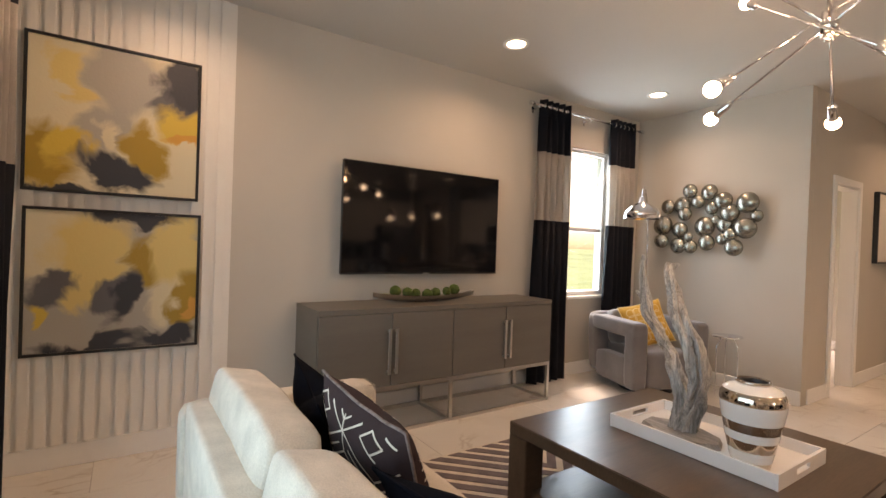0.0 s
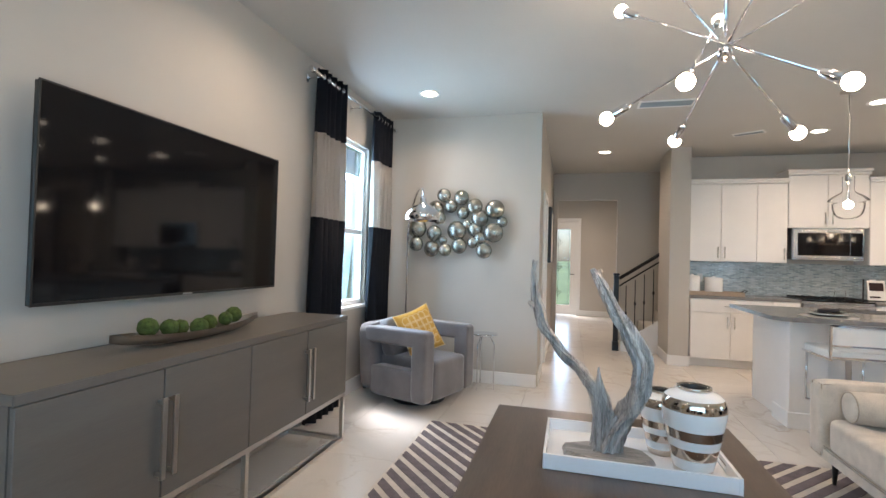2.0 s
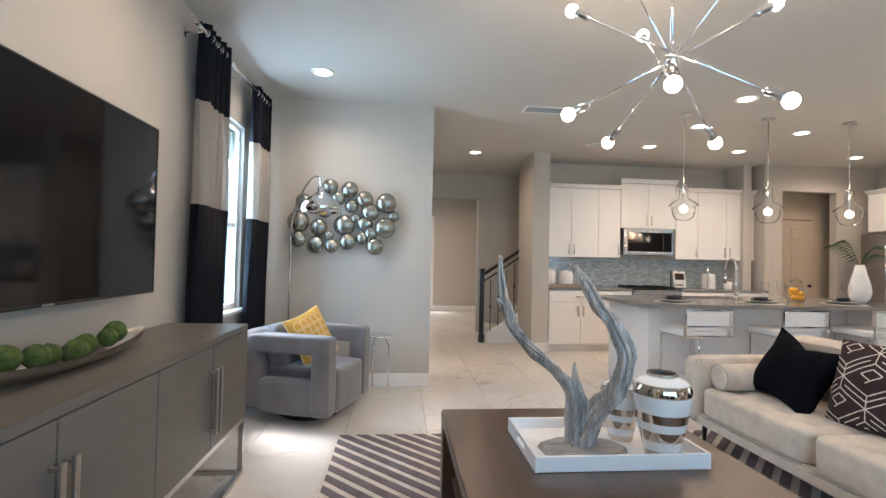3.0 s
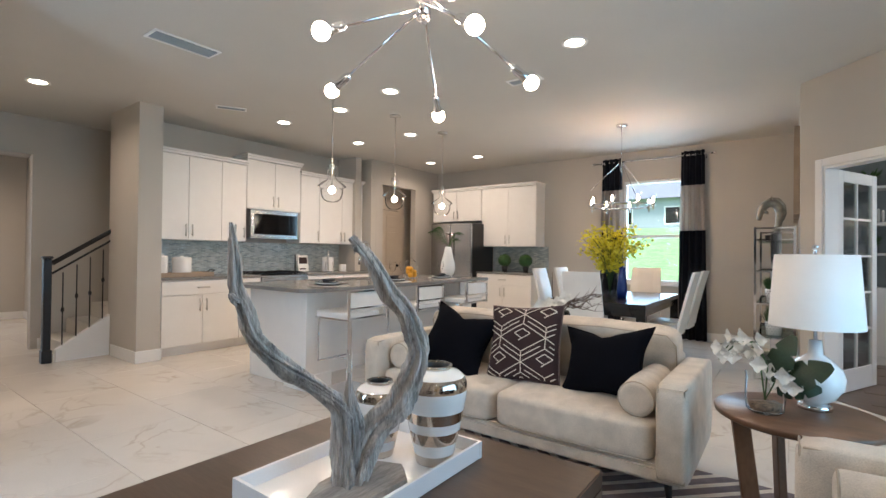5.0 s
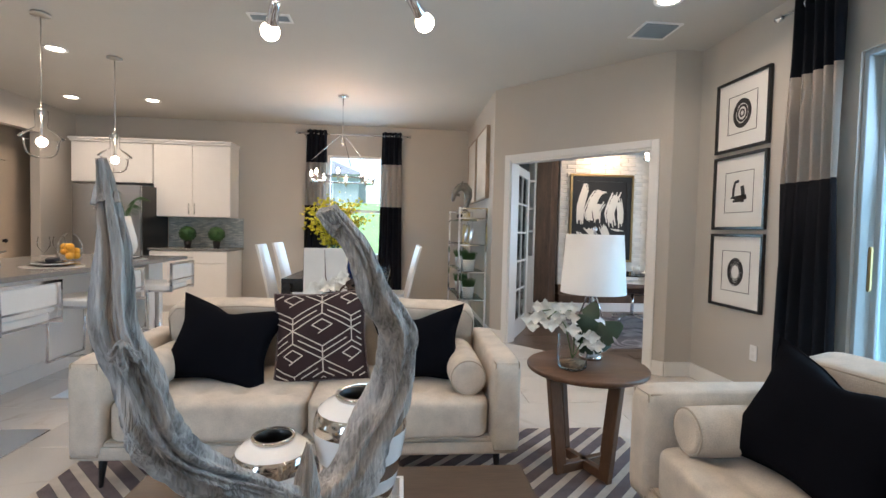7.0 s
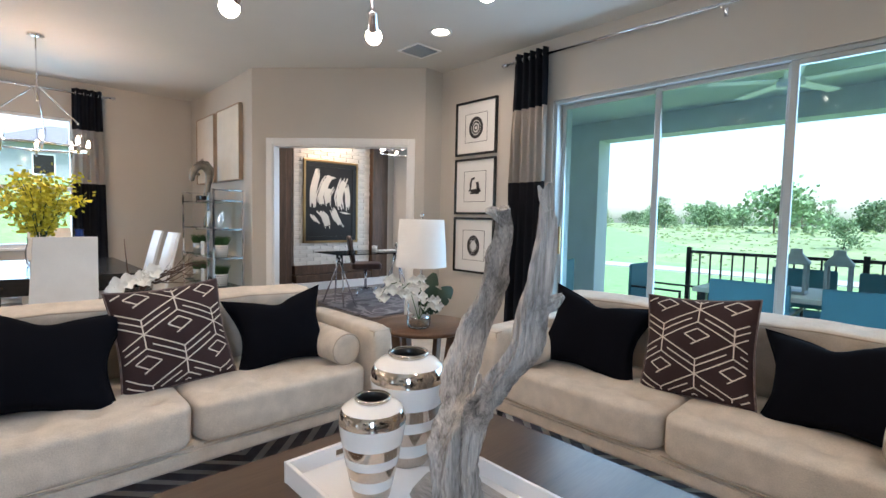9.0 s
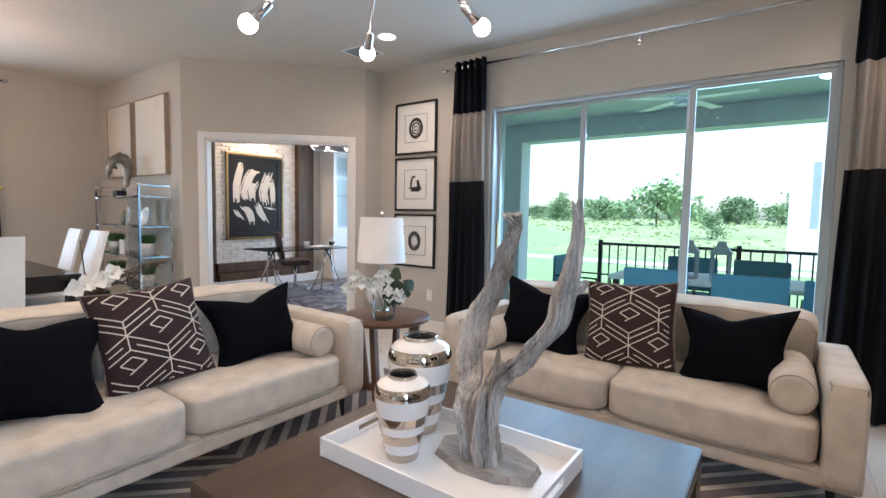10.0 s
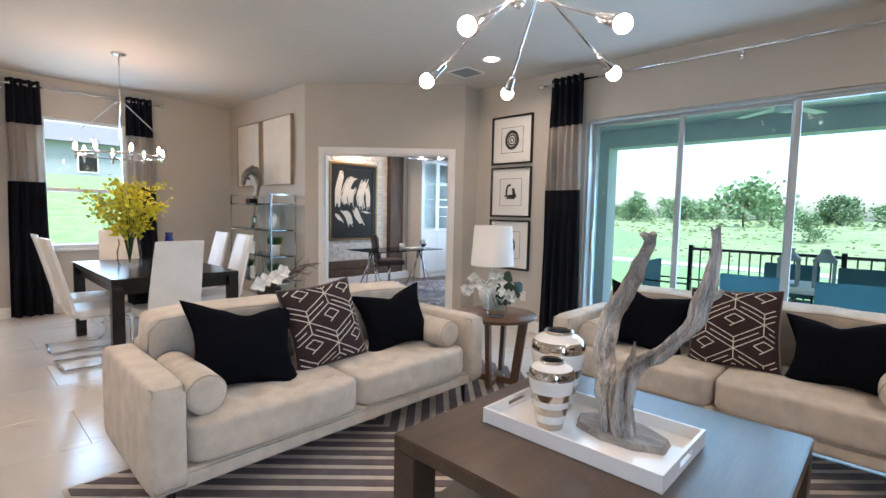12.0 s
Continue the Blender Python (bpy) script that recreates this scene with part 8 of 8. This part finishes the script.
for x, y in ((-0.9, -0.1), (-1.3, 2.9)):
    t = thing("recessed_light", "round recessed light in the terrace ceiling, lit", "recessed light", at(x, y, 2.60))
    bm = bmesh.new()
    lathe(bm, [(0.085, -0.0005), (0.08, -0.008), (0.06, -0.003), (0.0, -0.003)], 24)
    part("lens", bm, M_CANLENS, t)
fan = thing("ceiling_fan", "white ceiling fan with a light under the terrace ceiling, at rest", "ceiling fan", at(-0.95, 1.75, 2.60))
bm = bmesh.new()
tube(bm, [(0, 0, 0), (0, 0, -0.14)], 0.015, 10)
tube(bm, [(0, 0, -0.10), (0, 0, -0.12), (0, 0, -0.18), (0, 0, -0.2)], [0.03, 0.10, 0.10, 0.06], 24)
part("motor", bm, M_TRIM, fan)
for k in range(5):
    bm = bmesh.new()
    box(bm, 0.10, -0.06, -0.145, 0.62, 0.06, -0.137, bev=0.003, seg=1, m=Matrix.Rotation(radians(72 * k + 15), 4, "Z") @ pose(0, 0, 0, 0, 0, 0))
    part("blade", bm, M_TRIM, fan)
rl = thing("railing", "black metal railing with slim balusters along the terrace edge", "railing", at(-2.13, 0, -0.03))
for y in (0.62, 2.22, 3.82, 5.27):
    part("post", B((-0.025, y - 0.025, 0, 0.025, y + 0.025, 1.0), bev=0.003, seg=1), M_BLACKMETAL, rl)
for z in (0.93, 0.10):
    part("rail", B((-0.02, 0.646, z, 0.02, 5.24, z + 0.035), bev=0.003, seg=1), M_BLACKMETAL, rl)
bal = None
for i in range(40):
    y = 0.74 + 0.114 * i
    if all(abs(y - q) > 0.04 for q in (2.22, 3.82)):
        if bal is None:
            bal = part("baluster", B((-0.008, -0.008, 0.1351, 0.008, 0.008, 0.9299)), M_BLACKMETAL, rl, m=Matrix.Translation((0, y, 0)))
            bmesh_data = bal.data
        else:
            o = new("baluster", bmesh_data)
            o.parent, o.location = rl, (0, y, 0)
pt = thing("patio_table", "patio table with a pale stone top on the terrace", "patio table", at(-1.15, 2.1, -0.03))
part("tabletop", B((-0.45, -0.95, 0.66, 0.45, 1.15, 0.70), bev=0.005), M_CANVASW, pt)
for x in (-0.38, 0.38):
    for y in (-0.88, 1.08):
        part("leg", B((x - 0.03, y - 0.03, 0, x + 0.03, y + 0.03, 0.6599)), M_BLACKMETAL, pt)


def patio_chair(m):
    t = thing("patio_chair", "patio armchair with teal sling fabric and a dark metal frame", "patio chair", m, group="patio chairs on the terrace")
    part("seat", B((-0.26, -0.25, 0.40, 0.26, 0.25, 0.43), bev=0.008), M_TEAL, t)
    part("backrest", B((-0.27, 0.25, 0.44, 0.27, 0.28, 0.84), bev=0.008), M_TEAL, t)
    for x in (-0.27, 0.25):
        part("leg", B((x, -0.25, 0, x + 0.02, -0.23, 0.62), (x, 0.26, 0, x + 0.02, 0.28, 0.439), (x, -0.2299, 0.60, x + 0.02, 0.249, 0.62)), M_BLACKMETAL, t)
    return t


pc = patio_chair(at(-0.52, 1.70, -0.03, -90))
for x, y, r in ((-0.52, 2.42, -90), (-0.52, 3.05, -90), (-1.80, 1.75, 90), (-1.80, 2.45, 90), (-1.2, 0.72, 180), (-0.70, -0.45, 20)):
    copy_thing(pc, at(x, y, -0.03, r))


def lantern(m):
    t = thing("lantern", "grey painted metal lantern with arched openings on the patio table", "lantern", m, group="patio lanterns")
    s = 0.085
    part("base", B((-s, -s, 0, s, s, 0.03), bev=0.003, seg=1), M_LANTERN, t)
    for x in (-s, s - 0.02):
        for y in (-s, s - 0.02):
            part("post", B((x, y, 0.0301, x + 0.02, y + 0.02, 0.26)), M_LANTERN, t)
    bm = bmesh.new()
    lathe(bm, [(0.125, 0.255), (0.13, 0.27), (0.07, 0.33), (0.055, 0.345), (0.05, 0.38), (0.0, 0.385)], 4)
    part("roof", bm, M_LANTERN, t, m=Matrix.Rotation(radians(45), 4, "Z"))
    return t


ln = lantern(at(-1.0, 1.86, 0.671))
copy_thing(ln, at(-1.05, 2.14, 0.671))
bn = thing("banner", "tall white feather banner with blurred lettering on the lawn", "banner", at(-10.0, 3.15, -0.31, 90))
part("cloth", B((-0.45, -0.01, 0.4, 0.45, 0.01, 3.2), bev=0.004, seg=1), M_PAPER, bn)
part("lettering", B((-0.02, -0.013, 1.4, 0.14, -0.0105, 3.0)), M_LANTERN, bn)
part("pole", B((0.451, -0.02, 0, 0.48, 0.02, 3.3)), M_BLACKMETAL, bn)


def tree(x, y, h, r, seed, z=-0.35, pine=False):
    t = thing("tree", "slender pine with sparse clumps beyond the meadow" if pine else "broad leafy green tree beyond the meadow", "tree", at(x, y, z))
    rr = random.Random(seed)
    bm = bmesh.new()
    tube(bm, [(0, 0, 0), (0.1 * r, 0, h * 0.4), (0, 0.05 * r, h * 0.9)], [0.05 * h * 0.5, 0.03 * h * 0.5, 0.01 * h], 8)
    cs_ = []
    for k in range(9):
        a, hh = rr.uniform(0, 6.283), rr.uniform(0.35, 0.95)
        q = r * (1.1 - hh * 0.7) * rr.uniform(0.4, 1)
        e = Vector((q * math.cos(a), q * math.sin(a), h * hh))
        tube(bm, [(0, 0, h * hh * 0.75), e], [0.02 * h * 0.4, 0.004 * h], 5)
        cs_.append(e)
    part("trunk", bm, M_BARK, t)
    bm = bmesh.new()
    for c in cs_ + [Vector((0, 0, h * 0.9))]:
        rad = r * rr.uniform(0.28, 0.5) * (0.6 if pine else 1)
        for k in range(90):
            d = Vector((rr.gauss(0, 1), rr.gauss(0, 1), rr.gauss(0, 0.7))) * rad * 0.55
            s = rad * 0.16
            n_ = Vector((rr.gauss(0, 1), rr.gauss(0, 1), rr.gauss(0, 1))).normalized()
            u_ = n_.orthogonal().normalized() * s
            v_ = n_.cross(u_).normalized() * s
            p = c + d
            bm.faces.new([bm.verts.new(p - u_), bm.verts.new(p - v_ * 0.7), bm.verts.new(p + u_), bm.verts.new(p + v_)])
    part("crown", bm, M_TREE, t)
    return t


rt = random.Random(21)
protos = [tree(-60, 12, 6.5, 4.2, 1), tree(-66, 24, 9, 3.2, 2, pine=True), tree(-58, -10, 5.5, 4.5, 3)]
for k in range(130):
    a = radians(rt.uniform(118, 212))
    R = rt.uniform(70, 110)
    s = rt.uniform(0.38, 0.78)
    o = copy_thing(protos[rt.choice((0, 0, 2, 2, 1))], at(R * math.cos(a), R * math.sin(a), 0.3, rt.uniform(0, 360)))
    o.scale = (s, s, s)
for x, y, s in ((-34, -1.5, 0.3), (-40, 8.5, 0.35)):
    o = copy_thing(protos[0], at(x, y, -0.3, x * 7))
    o.scale = (s, s, s)
bm = bmesh.new()
rb = random.Random(9)
for k in range(2600):
    a = radians(rb.uniform(110, 220))
    R = rb.uniform(16, 85)
    c = Vector((R * math.cos(a), R * math.sin(a), -0.3 + min(1.6, max(0, (R - 22) * 0.022))))
    s = rb.uniform(0.08, 0.3) * R / 50
    for j in range(2):
        b_ = rb.uniform(0, 6.28)
        d = Vector((math.cos(b_), math.sin(b_), 0)) * s
        bm.faces.new([bm.verts.new(c - d), bm.verts.new(c + d), bm.verts.new(c + d * 0.5 + Vector((0, 0, s * 0.5))), bm.verts.new(c - d * 0.4 + Vector((0, 0, s * 0.6)))])
tagged(part("meadow_scrub", bm, M_FIELD), "tall green and straw-coloured meadow scrub", "scrub", kind="stuff")

hz = thing("neighbour_house", "pale blue-grey house with a dark shingle roof across the lawn", "house", at(-2, -42, 2.8))
part("wall", B((-6, -4, -0.5, 6, 4, 2.8)), M_LANTERN, hz)
bm = bmesh.new()
vs = [bm.verts.new(v) for v in ((-6.6, -4.6, 2.8), (6.6, -4.6, 2.8), (6.6, 4.6, 2.8), (-6.6, 4.6, 2.8), (-3, 0, 4.6), (3, 0, 4.6))]
for f in ((0, 1, 5, 4), (1, 2, 5), (2, 3, 4, 5), (3, 0, 4), (3, 2, 1, 0)):
    bm.faces.new([vs[i] for i in f])
part("roof", bm, M_COUNTER, hz)
for x in (-4, -0.5, 3):
    wn_ = part("window", B((x, 4.001, 0.8, x + 1.2, 4.05, 2.2)), M_TRIM, hz)
    part("pane", B((x + 0.08, 4.051, 0.88, x + 1.12, 4.06, 2.12)), M_BLACKGLASS, wn_)
h2 = copy_thing(hz, at(12.5, -40, 2.8))
h3 = copy_thing(hz, at(6.5, 30, 0.2))

# ---- floor pieces ----
tile_mesh = bpy.data.meshes.new("tile")
tb = bmesh.new()
box(tb, 0.0015, 0.0015, -0.006, 1.1985, 0.5985, 0.0, bev=0.0015, seg=1)
tb.to_mesh(tile_mesh)
tb.free()
tile_mesh.materials.append(M_TILE)
row = 0
y = -4.75
while y < 4.5:
    x = 0.15 + (0 if row % 2 else -0.6)
    while x < 13:
        inside = x + 1.2 > 0.15 and not (y + 0.6 > 2.5 and x > 8.2) and not (y > 4.1 and x < 5.2) and not (y < -0.2 and x > 9.4)
        if inside:
            tile = new("tile", tile_mesh)
            tile.parent = floor
            tile.location = (x, y, 0)
        x += 1.2
    y += 0.6
    row += 1

# dark planks of the study, then its bricks
pm = bpy.data.meshes.new("plank")
tb = bmesh.new()
box(tb, 0.001, 0.001, -0.008, 1.249, 0.149, 0.0, bev=0.002, seg=1)
tb.to_mesh(pm)
tb.free()
pm.materials.append(M_DARKFLOOR)
y, row = -4.72, 0
while y < -1.4:
    x = -3.0 + 0.4 * (row % 3) - 0.6
    while x < 1.8:
        if x + 1.25 < min(1.75, 1.80 - (y + 0.15 + 2.51) * 0.92) and x > -3.01:
            o = new("plank", pm)
            o.parent, o.location = of, (x, y, 0.005)
        x += 1.25
    y += 0.15
    row += 1
bk = bpy.data.meshes.new("brick")
tb = bmesh.new()
box(tb, 0.003, -0.012, 0.003, 0.246, 0.010, 0.060, bev=0.004, seg=1)
tb.to_mesh(bk)
tb.free()
bk.materials.append(M_WHITEBRICK)
rbk = random.Random(6)
count = 0
for row in range(34):
    z = 0.424 + row * 0.064
    x = -1.09 - (0.125 if row % 2 else 0)
    while x < 0.39 and count < 300:
        a, b = max(x, -1.095), min(x + 0.25, 0.395)
        if b - a > 0.08 and z + 0.064 < 2.61:
            o = new("brick", bk)
            o.parent, o.location = bw, (a, OY + rbk.uniform(-0.004, 0.006), z)
            o.scale = ((b - a) / 0.25, 1, 1)
            count += 1
        x += 0.25
